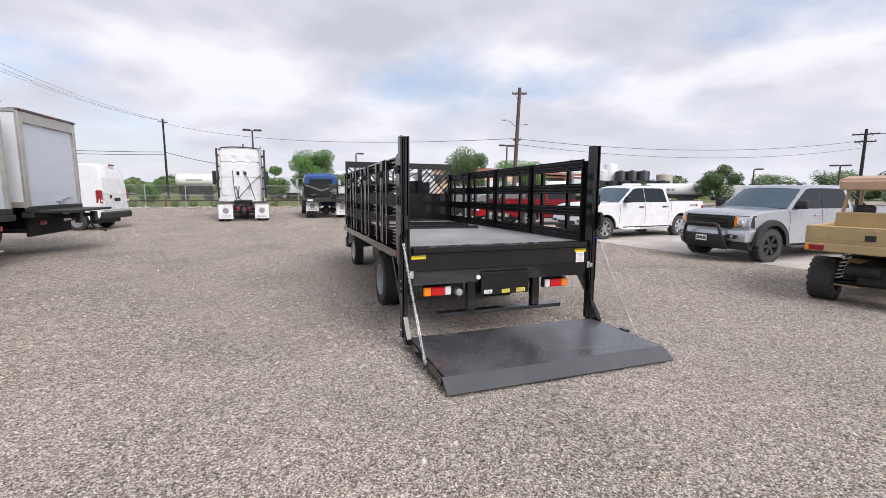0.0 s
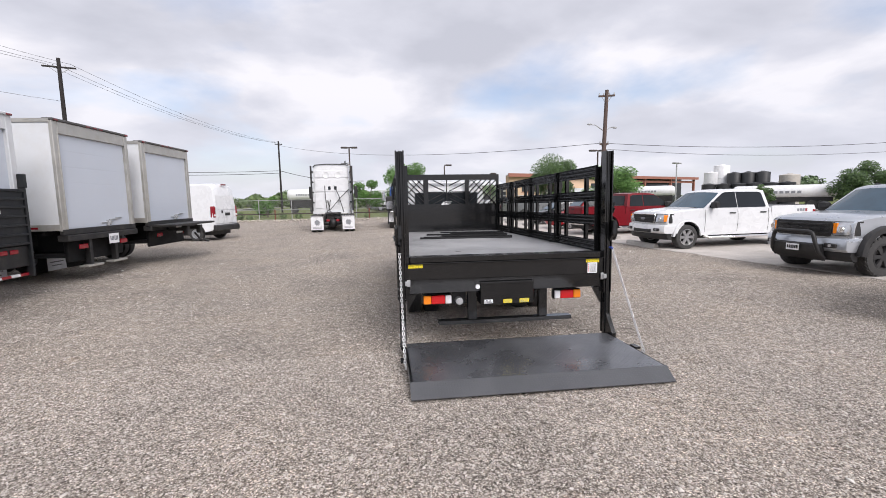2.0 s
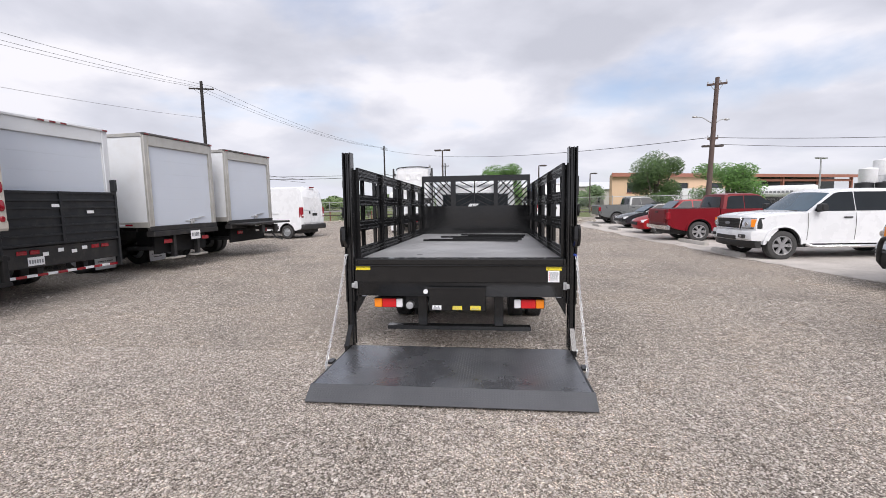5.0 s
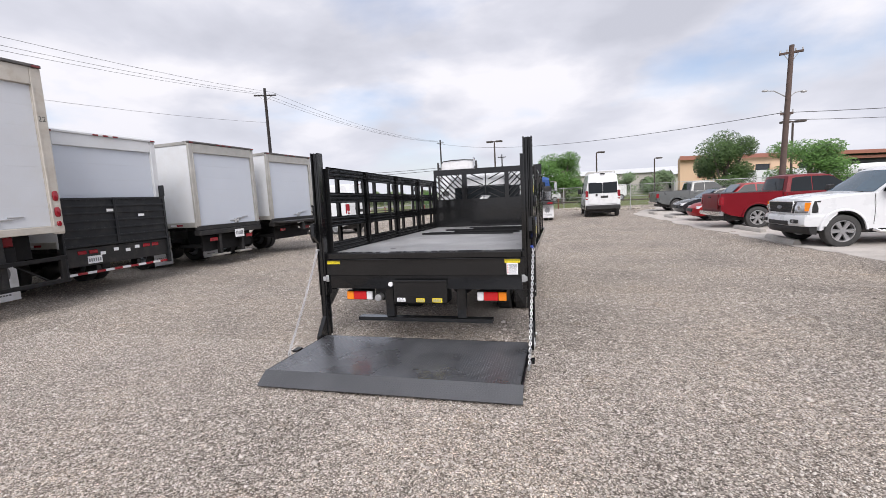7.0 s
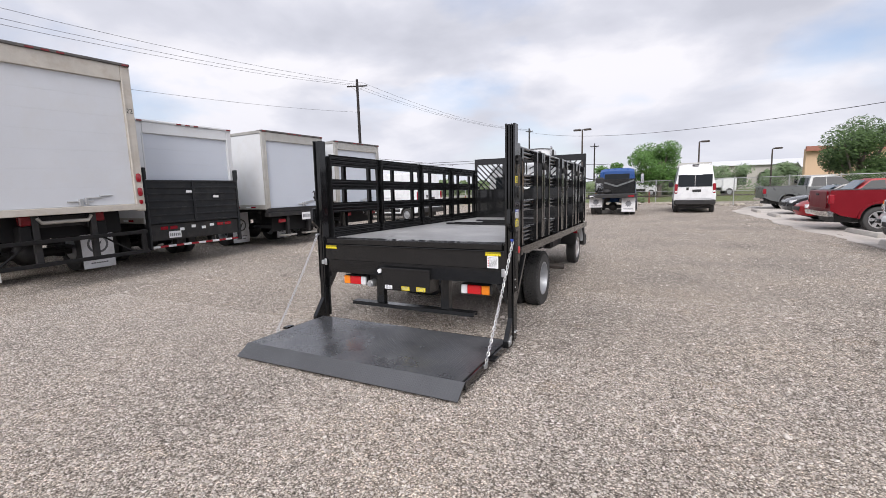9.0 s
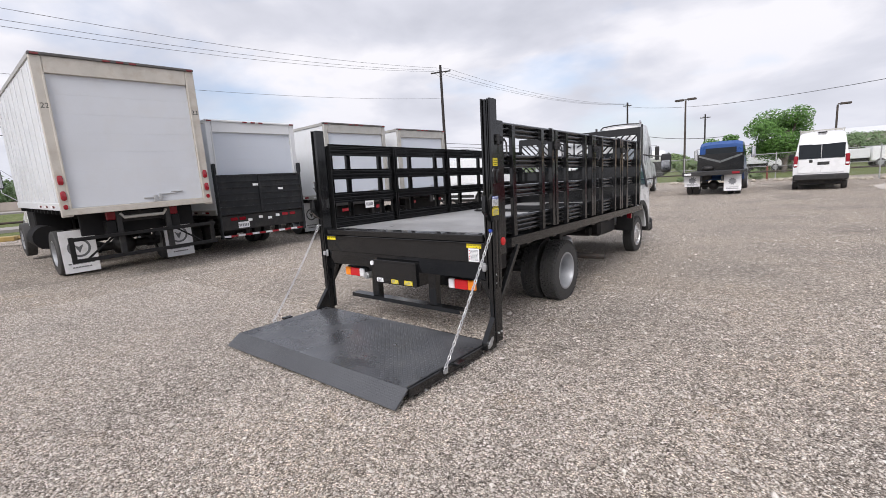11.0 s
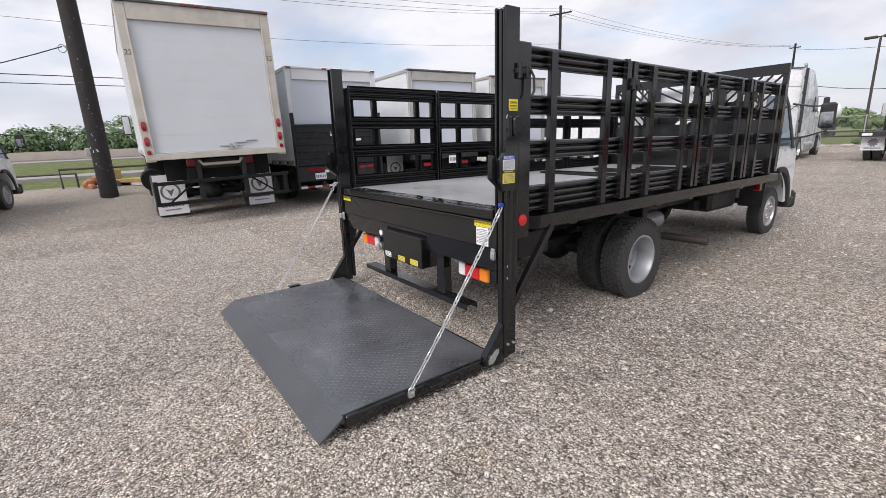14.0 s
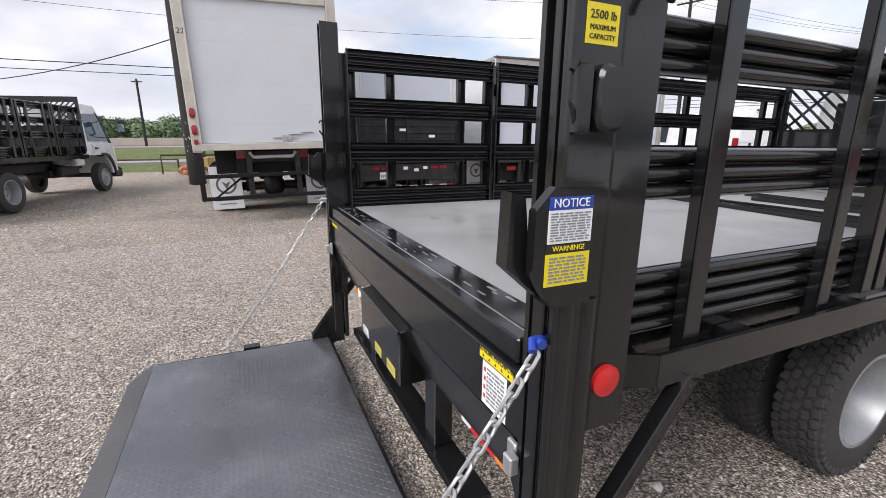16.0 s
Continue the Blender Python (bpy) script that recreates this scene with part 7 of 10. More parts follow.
def sedan(m, label, paint, name="car", high=0.0):
    t = thing(name, label, "car", m, group="vehicles parked on the pavement")
    R = 0.33
    fx, rx = 1.35, -1.35
    zb = 0.26
    prof = [(-2.28, 0.45), (-2.32, 0.80), (-2.22, 1.0 + high), (-1.6, 1.02 + high), (-1.1, 0.98), (0.9, 0.95), (1.3, 0.90), (2.0, 0.76), (2.25, 0.62), (2.30, 0.42), (2.2, zb)]
    prof += arch_pts(fx, R + 0.02, 0.385, zb) + arch_pts(rx, R + 0.02, 0.385, zb) + [(-2.1, zb + 0.06)]
    hw = lambda a, c: 0.89 * (1 - 0.06 * max(0, c - 0.62) / 0.4) * (1 - 0.16 * max(0, abs(a) - 1.6) ** 2)
    b = Mesh()
    b.slices(prof, (-1, -0.9, -0.5, 0, 0.5, 0.9, 1), lambda a, c, tt: (a - (0.24 * abs(tt) ** 3 if a > 1.7 else 0) + (0.18 * abs(tt) ** 3 if a < -1.9 else 0), tt * hw(a, c), c + 0.03 * (1 - tt * tt) * (c > 0.7)))
    part("body", b, paint, t)
    roof = 1.43 + high
    gh = [(1.05, 0.93), (0.25, roof - 0.04), (-0.05, roof), (-0.75 - high, roof - 0.01), (-1.0 - high * 2.2, roof - 0.09), (-1.75, 0.98 + high * 0.5)]
    gw = lambda a, c: 0.82 - 0.42 * max(0, c - 0.95)
    b = Mesh()
    b.slices(gh, (-1, -0.85, -0.4, 0, 0.4, 0.85, 1), lambda a, c, tt: (a - 0.08 * abs(tt) ** 3 * (1 if a > 0 else -1), tt * gw(a, c), c))
    part("cabin", b, paint, t)
    b = Mesh()
    b.add([(1.0, -0.70, 0.975), (1.0, 0.70, 0.975), (0.33, 0.56, roof - 0.06), (0.33, -0.56, roof - 0.06), (1.02, -0.70, 0.985), (1.02, 0.70, 0.985), (0.35, 0.56, roof - 0.05), (0.35, -0.56, roof - 0.05)],
          [(0, 1, 2, 3), (7, 6, 5, 4), (0, 4, 5, 1), (1, 5, 6, 2), (2, 6, 7, 3), (3, 7, 4, 0)])
    part("windscreen", b, GLASSSKY, t)
    for s in (-1, 1):
        side_skin(t, "front_window", [(0.80, 0.98), (0.18, roof - 0.09), (-0.22, roof - 0.07), (-0.22, 0.98)], gw, 0.005, 0.02, s, GLASSDK)
        side_skin(t, "rear_side_window", [(-0.28, 0.98), (-0.28, roof - 0.07), (-0.78 - high, roof - 0.09), (-1.25 - high, 1.0)], gw, 0.005, 0.02, s, GLASSDK)
        for xc in (fx, rx):
            wheel(t, xc, s * 0.78, R, R, 0.20, 0.21, s, ALLOY, "alloy", axis="y")
            b = Mesh()
            b.slices(arch_pts(xc, R + 0.02, 0.38, zb) + list(reversed(arch_pts(xc, R + 0.02, 0.35, zb))), (0.5, 0.84), lambda a, c, tt, s=s: (a, s * tt, c))
            part("wheel_liner", b, CHASSIS, t)
        b = Mesh()
        b.box(0.62, 0.76, *sorted((s * 0.84, s * 1.0)), 0.97, 1.08, 0.03)
        part("mirror", b, TRIM, t)
        b = Mesh()
        b.slices([(1.95, 0.58), (1.95, 0.74), (2.14, 0.69), (2.2, 0.58)], (0.50, 0.80), lambda a, c, tt, s=s: (a - 0.1 * tt, s * tt, c))
        part("headlight", b, LAMPWHITE, t)
        b = Mesh()
        b.box(-2.27, -2.1, *sorted((s * 0.55, s * 0.80)), 0.72, 0.88, 0.02)
        part("tail_lamp", b, LAMPRED, t)
    b = Mesh()
    b.box(2.12, 2.29, -0.45, 0.45, 0.44, 0.60, 0.02)
    part("grille", b, TRIM, t)
    b = Mesh()
    b.box(-1.9, 2.0, -0.6, 0.6, 0.2, 0.45, 0.02)
    part("underbody", b, CHASSIS, t)
    return t


def on_ground(x, y, yaw, z=None):
    return Matrix.Translation((x, y, gz(x, y) if z is None else z)) @ Matrix.Rotation(radians(yaw), 4, "Z")


def park_east():
    # white crew cab: front axle at x = 10.8, near wheels on y = 13.05
    pickup(on_ground(12.5, 13.62, 183.5, -0.045), "white four-door pickup parked on pale caliche", WHITE)
    pickup(on_ground(12.98, 8.22, 180, -0.045), "silver four-door pickup with black grille and bull bar", SILVER, front="black", rims="black", flare=True, lift=0.0)
    pickup(on_ground(12.62, 19.2, 2, -0.045), "dark red extended-cab pickup parked tail outwards", REDP, cab="ext", lift=-0.03)
    sedan(on_ground(12.2, 23.0, 180, -0.045), "bright red compact wagon parked nose outwards", REDP2, high=0.22)
    sedan(on_ground(12.6, 27.6, 183, -0.045), "dark charcoal sedan parked beside a grey pickup", DARKP)
    pickup(on_ground(13.2, 33.2, 4, -0.045), "grey extended-cab pickup parked near the fence", GREYP, cab="ext")


park_east()


def wheel_stops():
    for i, (x, y, a) in enumerate(((9.95, 14.0, 88), (10.35, 17.3, 96), (9.7, 25.6, 91), (9.6, 29.4, 90))):
        b = Mesh()
        b.slices([(-0.10, 0.0), (-0.10, 0.05), (-0.055, 0.125), (0.055, 0.125), (0.10, 0.05), (0.10, 0.0)], (-0.9, -0.87, 0.87, 0.9),
                 lambda p, q, t: (t, p * (0.9 if abs(t) > 0.88 else 1), q * (0.93 if abs(t) > 0.88 else 1)))
        solid("wheel_stop", b, CONC, "weathered concrete wheel stop on the caliche strip", "wheel stop", on_ground(x, y, a, gz(x, y) + 0.008), group="concrete wheel stops")


wheel_stops()


# ---- vans, tractor, flatbed, utility vehicle, second stake truck ----
def van(m, label, ladder=False):
    """A tall front-drive panel van; local x forward."""
    t = thing("panel_van", label, "van", m, group="white panel vans")
    R, fx, rx = 0.35, 2.0, -2.05
    zb, roof = 0.42, 2.70
    prof = [(-2.98, 0.55), (-3.0, 1.2), (-2.94, 2.45), (-2.82, roof - 0.06), (-2.6, roof), (0.9, roof), (1.35, roof - 0.12), (2.25, 1.42), (2.85, 1.18), (2.98, 0.95), (3.0, 0.5), (2.9, zb)]
    prof += arch_pts(fx, R + 0.03, 0.44, zb) + arch_pts(rx, R + 0.03, 0.44, zb) + [(-2.8, zb + 0.05)]

    def hw(a, c):
        w = 1.02 - 0.16 * max(0, c - 1.15) / 1.4 - 0.06 * max(0, 0.8 - c)
        return w * (1 - 0.12 * max(0, a - 2.0) ** 2)
    b = Mesh()
    b.slices(prof, (-1, -0.95, -0.8, -0.4, 0, 0.4, 0.8, 0.95, 1), lambda a, c, tt: (a - (0.35 * abs(tt) ** 3 if a > 1.9 else 0) + (0.05 * abs(tt) ** 6 if a < -2.7 else 0), tt * hw(a, c) * (1 - 0.05 * (c > 2.4)), c - (0.10 * abs(tt) ** 6 if c > 2.4 else 0)))
    part("body", b, WHITE, t)
    for s in (-1, 1):
        side_skin(t, "front_window", [(2.02, 1.45), (1.35, 2.16), (0.85, 2.2), (0.85, 1.45)], hw, 0.004, 0.015, s, GLASSDK)
        b = Mesh()
        b.add([(x, s * (hw(x, z) + 0.004 + o), z) for o in (0, 0.012) for x in (-1.6, 0.62) for z in (1.32, 1.36)],
              [(0, 1, 3, 2), (4, 6, 7, 5), (0, 4, 5, 1), (2, 3, 7, 6), (0, 2, 6, 4), (1, 5, 7, 3)])
        part("side_crease", b, WHITE, t)
        b = Mesh()
        b.add([(x, s * (hw(x, z) + o), z) for o in (-0.01, 0.014) for x in (-1.55, 1.5) for z in (0.5, 0.66)],
              [(0, 1, 3, 2), (4, 6, 7, 5), (0, 4, 5, 1), (2, 3, 7, 6), (0, 2, 6, 4), (1, 5, 7, 3)])
        part("side_moulding", b, TRIM, t)
        b = Mesh()
        b.box(-3.0, -2.80, *sorted((s * 0.83, s * 1.0)), 1.08, 1.62, 0.04)
        part("tail_lamp", b, LAMPRED, t, "tall red tail lamp")
        b = Mesh()
        b.box(-3.006, -2.99, *sorted((s * 0.86, s * 0.98)), 1.16, 1.24, 0.004)
        part("reversing_lens", b, LAMPWHITE, t)
        wheel(t, fx, s * 0.90, R, R, 0.22, 0.20, s, RIM, "front", axis="y")
        wheel(t, rx, s * 0.90, R, R, 0.22, 0.20, s, RIM, "front", axis="y")
        for xc in (fx, rx):
            b = Mesh()
            b.slices(arch_pts(xc, R + 0.03, 0.46, zb) + list(reversed(arch_pts(xc, R + 0.03, 0.41, zb))), (0.6, 1.01), lambda a, c, tt, s=s: (a, s * tt, c))
            part("wheel_arch", b, TRIM, t)
        b = Mesh()
        b.box(2.0, 2.14, *sorted((s * 1.0, s * 1.24)), 1.42, 1.75, 0.03)
        part("mirror", b, TRIM, t)
        # rear doors with their windows
        d = new("rear_door")
        d.parent = t
        b = Mesh()
        ys = sorted((s * 0.008, s * 0.82))
        b.box(-3.012, -2.985, *ys, 0.80, 1.42, 0.01)
        part("door_skin", b, WHITE, d)
        b = Mesh()
        b.add([(-3.01, ys[0], 1.46), (-3.01, ys[1], 1.46), (-2.955, ys[1] * (0.95 if s > 0 else 1), 2.12), (-2.955, ys[0] * (1 if s > 0 else 0.95), 2.12),
               (-2.98, ys[0], 1.46), (-2.98, ys[1], 1.46), (-2.92, ys[1], 2.12), (-2.92, ys[0], 2.12)],
              [(0, 1, 2, 3), (7, 6, 5, 4), (0, 4, 5, 1), (1, 5, 6, 2), (2, 6, 7, 3), (3, 7, 4, 0)])
        part("door_window" if ladder else "upper_panel", b, GLASSDK if ladder else WHITE, d)
    b = Mesh()
    b.box(-3.10, -2.86, -1.0, 1.0, 0.46, 0.74, 0.05)
    part("rear_bumper", b, TRIM, t)
    b = Mesh()
    b.box(-3.03, -3.012, -0.30, 0.12, 1.16, 1.30, 0.01)
    part("plate_recess", b, TRIM, t)
    b = Mesh()
    b.box(-3.035, -3.012, 0.30, 0.42, 1.28, 1.42, 0.02)
    part("door_handle", b, TRIM, t)
    b = Mesh()
    b.box(-2.99, -2.9, -0.16, 0.16, roof - 0.10, roof - 0.03, 0.015)
    part("stop_lamp", b, LAMPDKRED if not ladder else TRIM, t)
    b = Mesh()
    b.box(-2.7, 2.7, -0.8, 0.8, 0.26, 0.5, 0.02)
    part("underbody", b, CHASSIS, t)
    if ladder:
        for x in (-2.1, -0.6, 0.8):
            b = Mesh()
            b.box(x, x + 0.06, -0.82, 0.82, roof + 0.05, roof + 0.10, 0.01)
            for s in (-1, 1):
                b.box(x, x + 0.06, *sorted((s * 0.76, s * 0.80)), roof - 0.08, roof + 0.05, 0.004)
            part("roof_bar", b, ALUM, t)


van(on_ground(-9.49, 22.92, 168, -0.04), "white panel van with plain rear doors beside box trucks")
van(on_ground(6.62, 31.5, 90, -0.04), "white panel van with dark rear windows and roof bars", ladder=True)


def mud_flap_back(parent, x, y0, y1, z0, z1):
    b = Mesh()
    b.box(x - 0.012, x, y0, y1, z0, z1, 0.003)
    fl = part("mud_flap", b, FLAPW, parent, "white mud flap with a dark crest")
    yc, zc, r = (y0 + y1) / 2, z0 + (z1 - z0) * 0.58, (y1 - y0) * 0.27
    b = Mesh()
    b.prism([(yc + r * math.cos(a) * (1 - 0.35 * (k % 2)), zc + r * math.sin(a) * (1 - 0.35 * (k % 2))) for k, a in enumerate([2 * math.pi * i / 20 for i in range(20)])], "x", x - 0.015, x - 0.0125)
    for k in (0.12, 0.21):
        b.box(x - 0.015, x - 0.0125, yc - r * 1.3, yc + r * 1.3, z0 + (z1 - z0) * k, z0 + (z1 - z0) * k + 0.025)
    part("crest", b, INKGREY, fl, smooth=0)


def semi(m):
    t = thing("sleeper_tractor", "white sleeper road tractor with white mud flaps and no trailer", "truck", m)
    b = Mesh()
    for s in (-1, 1):
        b.box(-0.1, 7.6, *sorted((s * 0.40, s * 0.48)), 0.72, 0.98, 0.006)
    part("frame", b, CHASSIS, t)
    R = 0.51
    for ax in (0.62, 1.92):
        b = Mesh()
        b.cyl((ax, -0.9, R), (ax, 0.9, R), 0.11, n=12)
        b.ball((ax, 0, R), 0.27)
        part("axle", b, CHASSIS, t)
        for s in (-1, 1):
            for off in (1.08, 0.75):
                wheel(t, ax, s * off, R, R, 0.27, 0.29, s, ALLOY, "steel", axis="y")
    for s in (-1, 1):
        wheel(t, 6.6, s * 1.03, R, R, 0.28, 0.29, s, ALLOY, "front", axis="y")
        mud_flap_back(t, 0.02, *sorted((s * 0.52, s * 1.20)), 0.16, 0.88)
        b = Mesh()
        b.box(0.0, 0.06, *sorted((s * 0.42, s * 1.22)), 0.88, 0.94, 0.01)
        part("flap_hanger", b, CHROME, t)
        b = Mesh()
        b.box(0.10, 0.16, *sorted((s * 0.18, s * 0.36)), 0.62, 0.74, 0.02)
        part("tail_lamp", b, LAMPRED, t)
    b = Mesh()
    b.box(0.9, 1.9, -0.45, 0.45, 1.02, 1.10, 0.02)
    b.box(0.55, 0.95, -0.40, -0.12, 1.0, 1.07, 0.01)
    b.box(0.55, 0.95, 0.12, 0.40, 1.0, 1.07, 0.01)
    part("fifth_wheel", b, CHASSIS, t)
    # sleeper
    b = Mesh()
    x0 = 2.25
    prof = [(x0, 1.0), (x0, 3.88), (x0 + 0.15, 4.0), (x0 + 1.6, 4.02), (x0 + 2.6, 3.35), (x0 + 2.75, 3.0), (x0 + 3.2, 2.15), (x0 + 3.25, 1.95), (x0 + 5.0, 1.72), (x0 + 5.3, 1.4), (x0 + 5.35, 0.5), (x0 + 4.45, 0.5), (x0 + 4.35, 0.95), (x0 + 3.9, 1.14), (x0 + 3.45, 0.95), (x0 + 3.3, 0.45), (x0 + 0.3, 0.42), (x0 + 0.25, 1.0)]
    b.slices(prof, (-1, -0.95, -0.8, -0.4, 0, 0.4, 0.8, 0.95, 1),
             lambda a, c, tt: (a + 0.06 * abs(tt) ** 4 * (a < x0 + 0.2) - 0.3 * abs(tt) ** 3 * (a > x0 + 2.5), tt * (1.20 - 0.10 * max(0, c - 2.6) - 0.13 * (a > x0 + 3.0) * (c > 1.2)), c - 0.10 * abs(tt) ** 5 * (c > 3.3)))
    part("sleeper_cab", b, WHITE, t)
    for z0, z1 in ((1.35, 2.25), (2.35, 3.1), (3.2, 3.62)):
        b = Mesh()
        b.box(x0 - 0.02, x0 - 0.002, -1.02, 1.02, z0, z1, 0.015)
        part("back_panel", b, WHITE, t)
    for y in (-0.35, 0.35):
        for z, rr in ((1.75, 0.5), (3.35, 1.0)):
            b = Mesh()
            b.lathe([(0.01, 0), (0.15 * rr, 0), (0.17 * rr, 0.01), (0.19 * rr, 0.012), (0.19 * rr, -0.01), (0.01, -0.01)], Matrix.Translation((x0 - 0.022, y, z)) @ Matrix.Rotation(radians(-90), 4, "Y"), 20)
            part("round_panel", b, WHITE if rr == 1.0 else GALV, t)
    for y in (-0.18, 0.18):
        b = Mesh()
        b.box(x0 - 0.034, x0 - 0.021, y - 0.075, y + 0.075, 2.45, 2.66, 0.015)
        part("back_window", b, GLASSDK, t)
    for s in (-1, 1):
        b = Mesh()          # side extender
        b.box(x0 - 0.55, x0 - 0.03, *sorted((s * 1.16, s * 1.20)), 1.2, 3.75, 0.01)
        part("side_extender", b, WHITE, t)
        b = Mesh()
        b.box(x0 - 0.62, x0 - 0.55, *sorted((s * 1.13, s * 1.23)), 1.2, 3.85, 0.01)
        part("extender_edge", b, TRIM, t)
        for z in (1.7, 2.3, 2.9, 3.5):
            b = Mesh()
            b.box(x0 - 0.5, x0 - 0.03, *sorted((s * 1.08, s * 1.155)), z - 0.05, z + 0.05, 0.01)
            part("extender_strut", b, TRIM, t)
        side_skin(t, "door_window", [(x0 + 1.75, 2.1), (x0 + 1.75, 2.75), (x0 + 2.45, 2.75), (x0 + 2.85, 2.1)], lambda a, c: 1.2, 0.004, 0.02, s, GLASSDK)
        b = Mesh()
        b.box(x0 + 2.75, x0 + 2.85, *sorted((s * 1.35, s * 1.58)), 1.95, 2.75, 0.03)
        part("mirror", b, TRIM, t)
        b = Mesh()
        b.tube([(x0 + 2.6, s * 1.18, 2.0), (x0 + 2.8, s * 1.45, 2.0), (x0 + 2.8, s * 1.45, 2.8), (x0 + 2.6, s * 1.15, 2.8)], 0.02, 6)
        part("mirror_arm", b, CHROME, t)
        b = Mesh()
        b.cyl((x0 + 0.5, s * 1.0, 0.55), (x0 + 2.2, s * 1.0, 0.55), 0.30, n=18)
        part("fuel_tank", b, ALLOY, t)
    b = Mesh()          # dark rubber seal over the back edge of the roof
    b.tube([(x0 + 0.0, -1.10, 3.80), (x0 - 0.01, -0.95, 3.93), (x0 - 0.01, -0.4, 3.985), (x0 - 0.01, 0.4, 3.985), (x0 - 0.01, 0.95, 3.93), (x0 + 0.0, 1.10, 3.80)], 0.035, 8)
    part("roof_seal", b, TRIM, t)
    b = Mesh()
    b.tube([(x0 - 0.06, -0.95, 2.45), (x0 - 0.35, -0.4, 1.9), (x0 - 0.5, 0.25, 1.15)], 0.02, 8)
    b.tube([(x0 - 0.05, 0.45, 2.7), (x0 - 0.2, 0.42, 1.9), (x0 - 0.4, 0.35, 1.15)], 0.018, 8)
    part("air_line", b, TRIM, t)
    b = Mesh()          # exhaust stack and its guard on the right corner
    b.cyl((x0 - 0.12, -1.02, 0.9), (x0 - 0.12, -1.02, 3.95), 0.065, n=14)
    b.tube([(x0 - 0.12, -1.02, 3.9), (x0 - 0.14, -1.02, 4.0), (x0 - 0.22, -1.02, 4.05)], 0.065, 12)
    part("exhaust_stack", b, CHROME, t)
    b = Mesh()
    for k, (y0, y1, z0) in enumerate(((0.3, 0.1, 1.55), (0.15, 0.35, 1.6), (-0.1, -0.62, 2.45))):
        b.tube([(x0 - 0.05, y0, z0 + 0.25), (x0 - 0.3, (y0 + y1) / 2, z0 - 0.35), (x0 - 0.5, y1, 1.1)], 0.022, 7)
    part("air_hose", b, TRIM, t)
    b = Mesh()
    b.box(x0 - 0.7, x0 - 0.05, -0.8, 0.8, 0.99, 1.03, 0.01)
    part("deck_plate", b, ALUM, t)


semi(on_ground(-1.85, 25.2, 95, -0.05))


